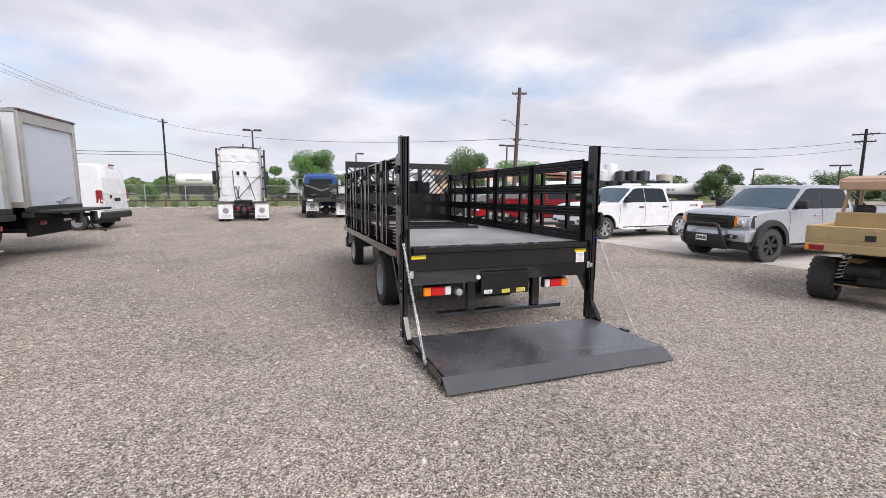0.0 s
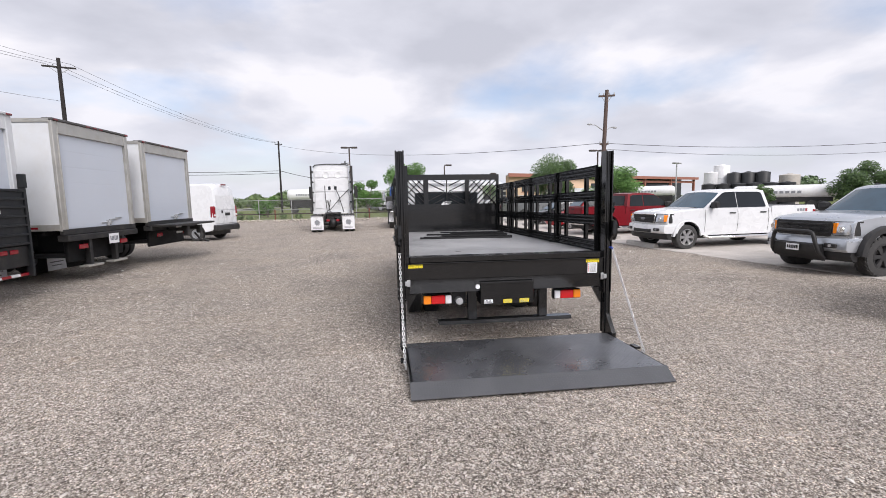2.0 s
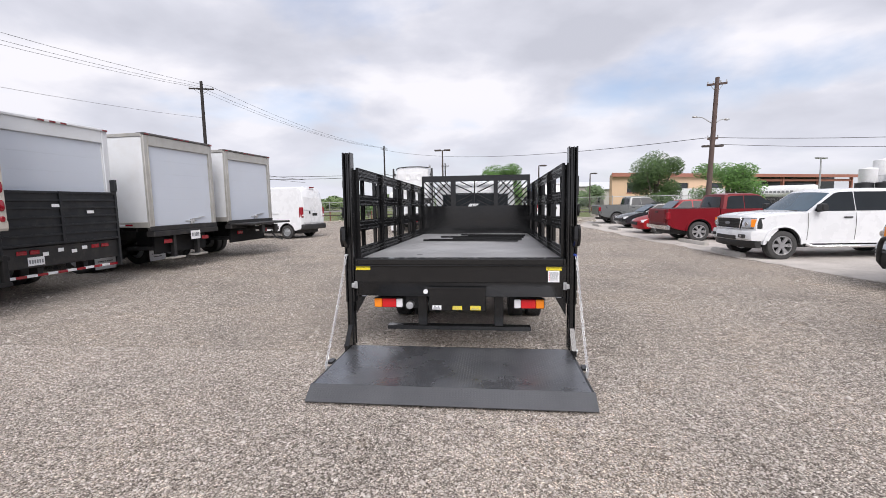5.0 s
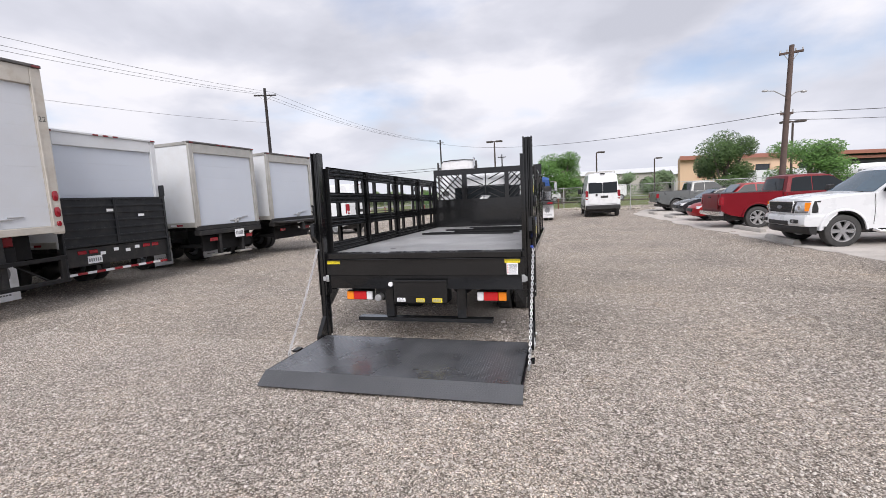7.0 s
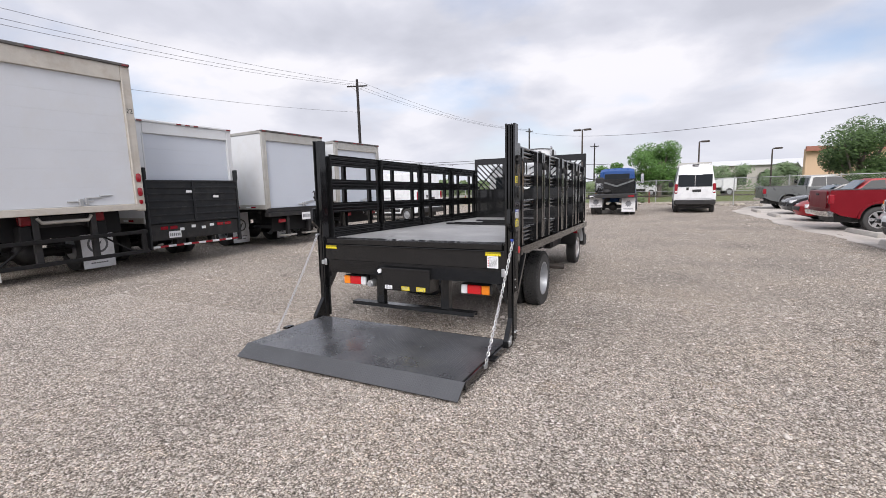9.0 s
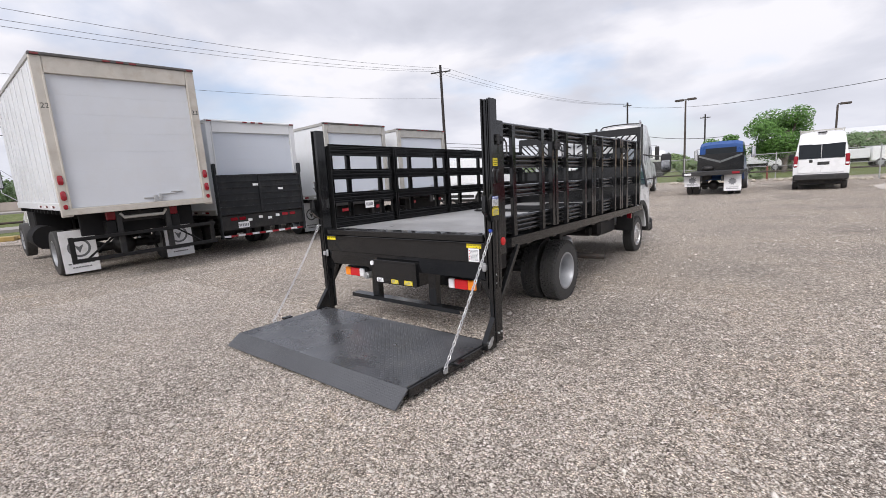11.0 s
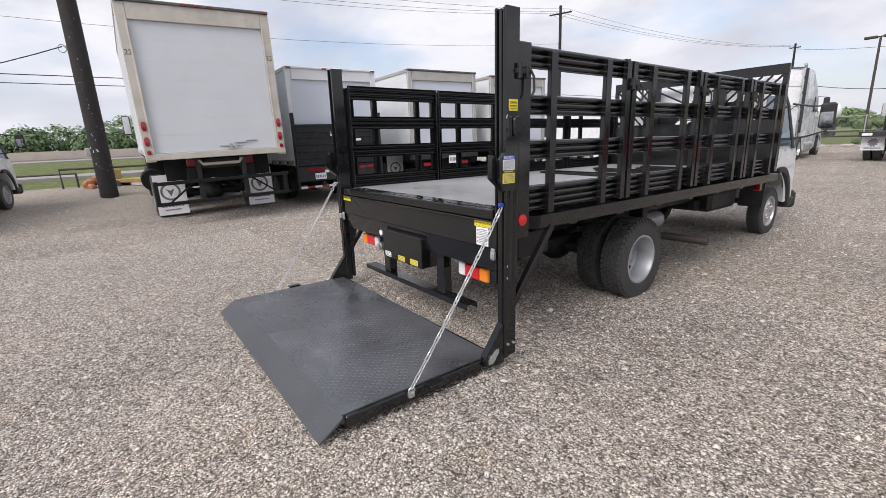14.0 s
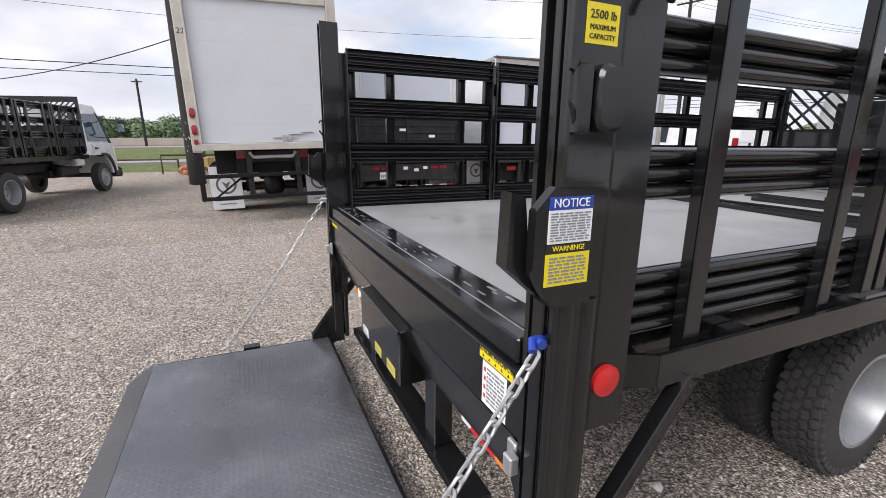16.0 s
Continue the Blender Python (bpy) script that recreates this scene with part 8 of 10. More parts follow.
def flatbed(m):
    t = thing("flatbed_truck", "blue conventional truck with low black flatbed and white mud flaps", "truck", m)
    b = Mesh()
    for s in (-1, 1):
        b.box(0.0, 7.2, *sorted((s * 0.40, s * 0.48)), 0.70, 0.94, 0.006)
    part("frame", b, CHASSIS, t)
    b = Mesh()
    b.box(-0.05, 3.6, -1.24, 1.24, 1.03, 1.16, 0.012)
    part("deck", b, CHASSIS, t)
    b = Mesh()
    b.box(-0.09, -0.05, -1.25, 1.25, 0.98, 1.17, 0.008)
    part("tail_board", b, TRIM, t)
    for s in (-1, 1):
        b = Mesh()
        b.box(-0.11, -0.091, *sorted((s * 0.85, s * 1.15)), 1.02, 1.12, 0.008)
        part("tail_lamp", b, LAMPRED if s < 0 else FLAPW, t)
        for off in (1.03, 0.74):
            wheel(t, 1.05, s * off, 0.47, 0.47, 0.25, 0.27, s, ALLOY, "steel", axis="y")
        wheel(t, 6.0, s * 1.0, 0.47, 0.47, 0.26, 0.27, s, ALLOY, "front", axis="y")
        mud_flap_back(t, 0.30, *sorted((s * 0.50, s * 1.20)), 0.20 if s < 0 else 0.45, 0.97)
    b = Mesh()
    b.cyl((1.05, -0.9, 0.47), (1.05, 0.9, 0.47), 0.1, n=10)
    b.ball((1.05, 0, 0.47), 0.25)
    part("axle", b, CHASSIS, t)
    b = Mesh()          # black headboard with a pale chevron
    b.box(3.42, 3.50, -1.08, 1.08, 1.16, 2.05, 0.01)
    part("headboard", b, BLACK, t)
    b = Mesh()
    b.prism([(-1.0, 2.0), (0.0, 1.66), (1.0, 2.0), (1.0, 1.90), (0.0, 1.55), (-1.0, 1.90)], "x", 3.405, 3.419)
    part("chevron", b, GREYP, t)
    x0 = 3.62
    prof = [(x0, 0.9), (x0, 2.55), (x0 + 0.2, 2.72), (x0 + 1.3, 2.70), (x0 + 1.6, 2.58), (x0 + 2.0, 1.85), (x0 + 3.3, 1.68), (x0 + 3.55, 1.4), (x0 + 3.6, 0.6), (x0 + 2.9, 0.6), (x0 + 2.8, 0.92), (x0 + 2.4, 1.05), (x0 + 2.0, 0.92), (x0 + 1.9, 0.6), (x0 + 0.2, 0.6)]
    b = Mesh()
    b.slices(prof, (-1, -0.93, -0.7, 0, 0.7, 0.93, 1), lambda a, c, tt: (a + 0.05 * abs(tt) ** 4 * (a < x0 + 0.3) - 0.25 * abs(tt) ** 3 * (a > x0 + 2.8), tt * (1.10 - 0.12 * max(0, c - 1.6) - 0.1 * (a > x0 + 1.8)), c - 0.1 * abs(tt) ** 5 * (c > 2.4)))
    part("cab", b, BLUEP, t)
    b = Mesh()
    b.box(x0 - 0.015, x0 - 0.002, -0.72, 0.72, 1.95, 2.36, 0.01)
    part("rear_window", b, GLASSDK, t)
    for s in (-1, 1):
        side_skin(t, "door_window", [(x0 + 0.6, 1.85), (x0 + 0.6, 2.45), (x0 + 1.35, 2.45), (x0 + 1.75, 1.85)], lambda a, c: 1.10 - 0.12 * max(0, c - 1.6), 0.004, 0.02, s, GLASSDK)
        b = Mesh()
        b.box(x0 + 1.6, x0 + 1.68, *sorted((s * 1.30, s * 1.50)), 1.75, 2.35, 0.03)
        part("mirror", b, CHROME, t)
        b = Mesh()
        b.tube([(x0 + 1.5, s * 1.05, 1.8), (x0 + 1.64, s * 1.4, 1.75), (x0 + 1.64, s * 1.4, 2.4), (x0 + 1.5, s * 1.0, 2.4)], 0.018, 6)
        part("mirror_arm", b, CHROME, t)
    b = Mesh()
    b.ball((3.2, 0.55, 1.28), 0.22, (0.8, 1.3, 0.7))
    part("winch", b, CHASSIS, t)


flatbed(on_ground(2.52, 26.4, 91, -0.05))


def utility_vehicle(m):
    """A side-by-side utility vehicle seen from behind; local x forward."""
    t = thing("utility_vehicle", "tan side-by-side utility vehicle with knobbly tyres and cargo bed", "utility vehicle", m)
    R = 0.335
    for ax in (0.0, 1.95):
        for s in (-1, 1):
            wheel(t, ax, s * 0.60, R, R, 0.32, 0.17, s, TRIM, "alloy", axis="y", tread=18)
    b = Mesh()
    z0, z1 = 0.82, 1.20
    b.box(-0.62, 0.62, -0.74, 0.74, z0, z0 + 0.05, 0.015)
    part("bed_floor", b, TAN, t)
    for s in (-1, 1):
        b = Mesh()
        b.box(-0.62, 0.62, *sorted((s * 0.70, s * 0.75)), z0 + 0.03, z1, 0.015)
        part("bed_side", b, TAN, t)
        b = Mesh()
        b.box(-0.684, -0.6655, *sorted((s * 0.50, s * 0.68)), z0 + 0.02, z0 + 0.10, 0.008)
        part("tail_lamp", b, LAMPRED, t)
        b = Mesh()
        b.box(-0.681, -0.6655, *sorted((s * 0.685, s * 0.73)), z0 + 0.02, z0 + 0.10, 0.006)
        part("amber_lens", b, LAMPORANGE, t)
    b = Mesh()
    b.box(-0.665, -0.622, -0.74, 0.74, z0, z0 + 0.13, 0.015)
    part("bed_rear_sill", b, TAN, t)
    tg = Mesh()
    tg.box(-0.66, -0.62, -0.745, 0.745, z0 + 0.135, z1 + 0.01, 0.012)
    tgp = part("tailgate", tg, TAN, t)
    for y0, y1 in ((-0.70, -0.48), (-0.44, -0.02), (0.02, 0.44), (0.48, 0.70)):
        b = Mesh()
        b.box(-0.668, -0.661, y0, y1, z0 + 0.19, z1 - 0.03, 0.003)
        part("pressed_panel", b, TAN, tgp)
    b = Mesh()
    b.box(-0.676, -0.669, -0.06, 0.06, z0 + 0.20, z0 + 0.28, 0.002)
    part("tailgate_latch", b, TRIM, tgp)
    b = Mesh()
    b.box(0.62, 0.70, -0.72, 0.72, z0 + 0.05, z1 + 0.18, 0.02)
    part("bed_front", b, TAN, t)
    b = Mesh()
    b.box(0.72, 1.30, -0.62, 0.62, 0.62, 0.80, 0.05)
    b.box(0.72, 0.86, -0.62, 0.62, 0.78, 1.30, 0.05)
    part("seat", b, TRIM, t)
    for y in (-0.40, 0.40):
        b = Mesh()
        b.box(0.74, 0.86, y - 0.14, y + 0.14, 1.32, 1.50, 0.04)
        part("headrest", b, TRIM, t)
    b = Mesh()
    b.box(0.60, 2.55, -0.70, 0.70, 0.42, 0.60, 0.04)
    part("body_pan", b, TAN, t)
    b = Mesh()
    b.prism([(1.75, 0.6), (1.75, 1.05), (2.2, 1.02), (2.6, 0.82), (2.62, 0.5), (1.8, 0.5)], "y", -0.66, 0.66)
    part("bonnet", b, TAN, t)
    for s in (-1, 1):
        b = Mesh()
        b.tube([(0.66, s * 0.68, 0.75), (0.70, s * 0.66, 1.30), (0.78, s * 0.60, 1.84), (1.45, s * 0.58, 1.88), (1.72, s * 0.66, 1.10), (1.8, s * 0.66, 0.7)], 0.026, 10)
        part("roll_bar", b, TAN, t)
    b = Mesh()
    b.tube([(0.70, -0.66, 1.22), (0.70, 0.66, 1.22)], 0.024, 8)
    b.tube([(0.78, -0.60, 1.82), (0.78, 0.60, 1.82)], 0.024, 8)
    part("cross_bar", b, TAN, t)
    b = Mesh()
    b.slices([(0.58, 1.86), (0.60, 1.93), (0.85, 1.98), (1.4, 1.98), (1.62, 1.92), (1.62, 1.86)], (-0.72, -0.66, 0.66, 0.72), lambda a, c, tt: (a, tt, c - 0.03 * (abs(tt) > 0.7)))
    b.box(0.56, 0.62, -0.70, 0.70, 1.74, 1.90, 0.02)
    part("roof", b, ROOFTAN, t, "faded pink-tan moulded roof")
    # suspension
    for s in (-1, 1):
        b = Mesh()
        pts = []
        p0, p1 = Vector((-0.15, s * 0.42, 0.36)), Vector((-0.22, s * 0.30, 0.80))
        for i in range(64):
            u = i / 63
            a = 2 * math.pi * 7 * u
            pts.append(p0.lerp(p1, u) + Vector((0.045 * math.cos(a), 0.045 * math.sin(a), 0)))
        b.tube(pts, 0.009, 6)
        part("coil_spring", b, FLAPW, t)
        b = Mesh()
        b.cyl(p0, p1, 0.022, n=10)
        part("damper", b, CHASSIS, t)
        b = Mesh()
        b.tube([(-0.12, s * 0.10, 0.32), (-0.10, s * 0.50, 0.31)], 0.028, 8)
        b.tube([(0.12, s * 0.10, 0.32), (0.0, s * 0.50, 0.31)], 0.024, 8)
        part("control_arm", b, CHASSIS, t)
        b = Mesh()
        b.prism([(-0.22, s * 0.14), (-0.22, s * 0.44), (-0.12, s * 0.50), (-0.02, s * 0.44), (-0.05, s * 0.14)], "z", 0.268, 0.283)
        part("arm_guard", b, TAN, t)
    b = Mesh()
    b.box(-0.25, 0.5, -0.2, 0.2, 0.30, 0.64, 0.04)
    b.cyl((-0.3, -0.1, 0.55), (-0.3, 0.28, 0.55), 0.10, n=14)
    part("engine", b, CHASSIS, t)


utility_vehicle(on_ground(8.43, 3.94, 15))


def second_stake_truck():
    m = Matrix.Translation((-6.41, -2.28, 0.045)) @ Matrix.Rotation(radians(78.9), 4, "Z") @ Matrix.Scale(1.165, 4)
    t = thing("stake_bed_truck", "black stake-bed truck with white extended cab", "truck", m)
    bed(t, 4.63)
    chassis(t, 5.9, 1.99)
    ys = [0.10, 1.23, 2.36, 3.49, 4.62]
    for s in (-1, 1):
        for k in range(4):
            rack_panel(t, ys[k] + 0.01, ys[k + 1] - 0.01, s, False)
    headboard(t, 4.63)
    b = Mesh()
    b.box(-0.90, 0.90, 4.72, 5.10, 0.70, 1.2, 0.03)
    b.slices([(4.72, 1.19), (4.74, 2.05), (4.84, 2.2), (5.10, 2.21), (5.10, 1.19)], (-1, -0.9, 0.9, 1), lambda a, c, tt: (tt * 0.93 * (1.0 - 0.11 * max(0, c - 1.15) / 1.05), a, c - 0.06 * (abs(tt) > 0.95) * (c > 2.1)))
    part("crew_cabin", b, WHITE, t)
    for s in (-1, 1):
        b = Mesh()
        q = lambda a, c, o: (s * (0.93 * (1.0 - 0.11 * max(0, c - 1.15) / 1.05) + o), a, c)
        pts = [(4.80, 1.38), (4.80, 1.98), (5.08, 2.0), (5.08, 1.38)]
        b.add([q(a, c, 0.005) for a, c in pts] + [q(a, c, -0.01) for a, c in pts], [(0, 1, 2, 3), (7, 6, 5, 4)] + [(i, (i + 1) % 4, 4 + (i + 1) % 4, 4 + i) for i in range(4)])
        part("rear_door_window", b, GLASSDK, t)
    stake_cab(t, 5.11, WHITE)
    for s in (-1, 1):
        wheel(t, s * 0.985, 1.99, 0.345, 0.385, 0.205, 0.225, s, RIM, "steel")
        wheel(t, s * 0.735, 1.99, 0.345, 0.385, 0.205, 0.225, -s, RIM, "steel")
        wheel(t, s * 0.78, 6.06, 0.345, 0.385, 0.205, 0.225, s, RIM, "front")


second_stake_truck()


# ---- fences, poles, wires ----
def rail_run(parent, name, pts, r, material, n=8):
    b = Mesh()
    b.tube(pts, r, n)
    return part(name, b, material, parent)


def chain_fence():
    f = thing("chain_link_fence", "grey galvanised chain-link fence along the back of the yard", "fence")
    run = [(-60, 49), (-20, 44.6), (4.5, 42.6), (9.6, 38.2), (12.5, 36.9), (26, 38.0)]
    for (x0, y0), (x1, y1) in zip(run, run[1:]):
        L = math.hypot(x1 - x0, y1 - y0)
        n = max(1, round(L / 3.0))
        for i in range(n):
            u = i / n
            x, y = x0 + (x1 - x0) * u, y0 + (y1 - y0) * u
            b = Mesh()
            b.cyl((x, y, gz(x, y) - 0.05), (x, y, 1.95), 0.035, n=8)
            b.ball((x, y, 1.96), 0.045, nu=8, nv=5)
            part("post", b, GALV, f)
        rail_run(f, "top_rail", [(x0, y0, 1.90), (x1, y1, 1.90)], 0.022, GALV)
        rail_run(f, "mid_rail", [(x0, y0, 1.0), (x1, y1, 1.0)], 0.018, GALV)
        # diagonal wires, far too fine and many to tell apart
        b = Mesh()
        dx_, dy_ = (x1 - x0) / L, (y1 - y0) / L
        k = -1.9
        while k < L:
            for s in (1, -1):
                a0, a1 = (k, k + 1.9)
                za, zb_ = (0.02, 1.9) if s > 0 else (1.9, 0.02)
                c0, c1 = max(0, a0), min(L, a1)
                if c1 > c0:
                    w = 0.0036
                    zz0 = za + (zb_ - za) * (c0 - a0) / 1.9
                    zz1 = za + (zb_ - za) * (c1 - a0) / 1.9
                    p0, p1 = (x0 + dx_ * c0, y0 + dy_ * c0), (x0 + dx_ * c1, y0 + dy_ * c1)
                    b.add([(*p0, zz0 - w), (*p0, zz0 + w), (*p1, zz1 + w), (*p1, zz1 - w)], [(0, 1, 2, 3)])
            k += 0.16
        ob = new("wire_mesh", data_of("wire_mesh", b, GALV, 0, fix=False))
        ob.parent = f
        tagged(ob, kind="stuff")
    # low pipe barrier in front of it
    p = thing("pipe_barrier", "low rusty pipe barrier in front of the fence", "barrier")
    for i in range(13):
        x = -40 + i * 4.4
        y = 43.6 + (46.0 - 43.6) * (-x + 5) / 45 - 1.2 if x < 5 else 41.5
        b = Mesh()
        b.cyl((x, y, gz(x, y) - 0.05), (x, y, 1.0), 0.06, n=8)
        part("post", b, REDPOST, p)
    rail_run(p, "rail", [(-41, 44.8, 0.62), (4, 41.9, 0.62), (14, 41.4, 0.62)], 0.05, PIPEFENCE)


chain_fence()


def rocks():
    """A loose row of pale rubble under the fence."""
    rng = random.Random(11)
    b = Mesh()
    for i in range(240):
        x = rng.uniform(-38, 11)
        y = 41.0 + (5 - x) * 0.065 + rng.uniform(-0.7, 0.7)
        if x > 5:
            y -= (x - 5) * 0.7
        r = rng.uniform(0.06, 0.20)
        o = len(b.v)
        b.ball((x, y, gz(x, y) + r * 0.35), r, (1, rng.uniform(0.7, 1.1), rng.uniform(0.5, 0.8)), 7, 5)
        b.v[o:] = [(px + rng.uniform(-0.2, 0.2) * r, py + rng.uniform(-0.2, 0.2) * r, pz + rng.uniform(-0.15, 0.15) * r) for px, py, pz in b.v[o:]]
    solid("rubble", b, ROCK, "pale limestone rubble scattered under the fence", "rubble", kind="stuff", smooth=0)


rocks()


def yard_pipe_fence():
    p = thing("pipe_fence", "low dark pipe fence at the edge of the yard", "fence")
    pts = [(-19.5, -14), (-19.0, -6), (-18.6, -1.0), (-18.2, 1.6)]
    for (x0, y0), (x1, y1) in zip(pts, pts[1:]):
        n = max(1, round(math.hypot(x1 - x0, y1 - y0) / 2.6))
        for i in range(n + 1):
            x, y = x0 + (x1 - x0) * i / n, y0 + (y1 - y0) * i / n
            b = Mesh()
            b.cyl((x, y, gz(x, y) - 0.05), (x, y, 0.82), 0.04, n=8)
            part("post", b, PIPEFENCE, p)
    rail_run(p, "rail", [(x, y, 0.80) for x, y in pts], 0.035, PIPEFENCE)
    q = thing("pipe_gate", "dark square pipe gate frame at the edge of the yard", "gate")
    rail_run(q, "frame", [(-16.6, 1.2, gz(-16.6, 1.2) - 0.03), (-16.6, 1.2, 1.02), (-16.0, 4.6, 1.02), (-16.0, 4.6, gz(-16, 4.6) - 0.03)], 0.045, PIPEFENCE)


yard_pipe_fence()


def utility_pole(x, y, top, r0, r1, material, label, arms=(), lean=(0, 0), flecks=False):
    p = thing("utility_pole", label, "utility pole", Matrix.Translation((x, y, gz(x, y))), group="utility poles")
    b = Mesh()
    n = 8
    pts = [(lean[0] * i / n, lean[1] * i / n, -0.3 + (top + 0.3) * i / n) for i in range(n + 1)]
    ring = 14
    vs, fs = [], []
    for i, (px, py, pz) in enumerate(pts):
        r = r0 + (r1 - r0) * i / n
        vs += [(px + r * math.cos(2 * math.pi * j / ring), py + r * math.sin(2 * math.pi * j / ring), pz) for j in range(ring)]
    fs = [(i * ring + j, i * ring + (j + 1) % ring, (i + 1) * ring + (j + 1) % ring, (i + 1) * ring + j) for i in range(n) for j in range(ring)]
    fs.append(tuple(range(n * ring, (n + 1) * ring)))
    b.add(vs, fs)
    part("shaft", b, material, p)
    for z, half, yaw in arms:
        u = z / top
        m = Matrix.Translation((lean[0] * u, lean[1] * u, z)) @ Matrix.Rotation(radians(yaw), 4, "Z")
        b = Mesh()
        b.box(-half, half, -0.06, 0.06, -0.06, 0.06, 0.01, m)
        arm = part("crossarm", b, material, p)
        for k in (-0.9, -0.35, 0.35, 0.9):
            q = m @ Vector((half * k, 0, 0.06))
            b = Mesh()
            b.cyl(q, q + Vector((0, 0, 0.14)), 0.05, 0.03, n=8)
            part("insulator", b, GALV, arm)
        b = Mesh()
        for s in (-1, 1):
            b.tube([m @ Vector((s * half * 0.6, 0, -0.05)), m @ Vector((0, 0, -0.55))], 0.02, 6)
        part("arm_brace", b, GALV, arm)
    if flecks:      # torn staples and paper scraps
        rng = random.Random(3)
        b = Mesh()
        for i in range(34):
            a = rng.gauss(-0.30, 0.16) if i % 3 else rng.uniform(-1.2, 1.2)
            z = rng.choice((rng.uniform(0.9, 2.4), rng.uniform(2.4, 6.5)))
            r = r0 + (r1 - r0) * z / top
            s = rng.uniform(0.004, 0.014) * (1.8 if 1.5 < z < 1.9 else 1.0)
            b.box(-s, s, -0.004, 0.007, -s * rng.uniform(0.8, 4.0), s, 0.001, Matrix.Rotation(a, 4, "Z") @ Matrix.Translation((r - 0.006, 0, z)) @ Matrix.Rotation(radians(90), 4, "Z") @ Matrix.Rotation(rng.uniform(-0.6, 0.6), 4, "Y"))
        part("paper_scraps", b, SCRAP, p, smooth=0)
    return p


utility_pole(-14.3, 2.57, 13.5, 0.285, 0.25, WOODPOLE, "thick dark creosoted utility pole with torn paper scraps", flecks=True)
utility_pole(-18.5, 2.5, 11.0, 0.20, 0.15, WOODPOLE, "dark service pole standing close behind a thicker pole")
utility_pole(-24.6, 40.4, 13.6, 0.19, 0.13, WOODPOLE, "tall dark wooden utility pole with one crossarm", arms=((12.9, 1.1, 20),))
utility_pole(-16.2, 78.0, 11.9, 0.18, 0.12, WOODPOLE, "far dark wooden utility pole", arms=((11.4, 0.6, 10),))
utility_pole(16.5, 29.9, 9.1, 0.17, 0.12, WOODPOLE2, "brown weathered utility pole with short crossarm and lamp", arms=((8.7, 0.55, -20), (5.4, 0.3, -20)), lean=(0.25, -0.15))
utility_pole(53.5, 27.3, 7.7, 0.17, 0.12, WOODPOLE, "dark utility pole with two crossarms", arms=((7.2, 1.0, -60), (6.5, 0.8, -60)))
utility_pole(-5.6, 80.5, 8.8, 0.14, 0.10, WOODPOLE, "thin far utility pole", arms=((8.3, 0.7, 5),))
utility_pole(-75.0, -8.2, 9.6, 0.20, 0.14, WOODPOLE, "far roadside utility pole", arms=((9.2, 0.7, 90),))


def service_drop():
    """Conduit, weatherhead and meter box on the service pole."""
    c = thing("electric_service", "pale conduit with grey meter box strapped to a service pole", "electric meter")
    b = Mesh()
    b.tube([(-18.26, 2.30, gz(-18.3, 2.3)), (-18.26, 2.30, 5.55), (-18.22, 2.24, 5.72), (-18.14, 2.18, 5.70)], 0.04, 10)
    part("conduit", b, GALV, c)
    b = Mesh()
    b.box(-18.28, -18.10, 2.06, 2.36, 1.35, 1.80, 0.02)
    part("meter_box", b, GALV, c)
    b = Mesh()
    b.cyl((-18.10, 2.21, 1.62), (-18.04, 2.21, 1.62), 0.09, n=16)
    part("meter_dial", b, GALV, c)
    b = Mesh()
    b.tube([(-18.16 + 0.05 * math.sin(i), 2.1 - 0.13 * math.sin(i * 0.7), 5.62 - 0.16 * math.cos(i * 0.7)) for i in range(10)], 0.012, 6)
    part("wire_loop", b, WIRE, c)


service_drop()


def street_lamp(x, y, top, label, heads=2, yaw=0, material=None):
    p = thing("street_lamp", label, "street lamp", on_ground(x, y, yaw), group="yard lamps")
    M = material or PIPEFENCE
    b = Mesh()
    b.cyl((0, 0, -0.05), (0, 0, top), 0.10, 0.07, n=10)
    part("pole", b, M, p)
    for s in ((-1, 1) if heads == 2 else (1,)):
        b = Mesh()
        b.box(*sorted((s * 0.15, s * 0.85)), -0.20, 0.20, top - 0.02, top + 0.14, 0.03)
        b.box(*sorted((s * 0.0, s * 0.2)), -0.04, 0.04, top + 0.02, top + 0.10, 0.01)
        part("lamp_head", b, M, p)


street_lamp(-2.4, 47.4, 7.2, "dark yard lamp post with two box heads", 2, 0)
street_lamp(8.1, 51.2, 5.6, "dark yard lamp post with one box head", 1, 10)
street_lamp(15.3, 58.6, 5.0, "far dark lamp post", 1, 0)
street_lamp(21.9, 41.2, 6.1, "dark lamp post behind the trees", 2, 0)
street_lamp(37.5, 51.4, 5.6, "pale grey lamp post near the building", 2, 30, GALV)
street_lamp(52.6, 28.6, 4.2, "far lamp post near the eastern trees", 2, -40)
street_lamp(49.0, 34.7, 4.0, "small far lamp post", 1, -40)


def pole_lamp():
    p = thing("pole_lamp", "small grey lamps on brackets of a utility pole", "lamp", Matrix.Translation((16.55, 29.85, 0)))
    b = Mesh()
    b.tube([(0.1, 0, 6.2), (0.5, 0, 6.5), (0.8, -0.1, 6.55)], 0.03, 6)
    b.tube([(0.05, 0, 6.3), (-0.5, 0.1, 6.7), (-0.9, 0.1, 6.75)], 0.03, 6)
    part("bracket", b, GALV, p)
    for x, z in ((0.9, 6.52), (-1.0, 6.74)):
        b = Mesh()
        b.ball((x, 0, z), 0.12, (1.4, 0.8, 0.6))
        part("lamp_head", b, GALV, p)


pole_lamp()


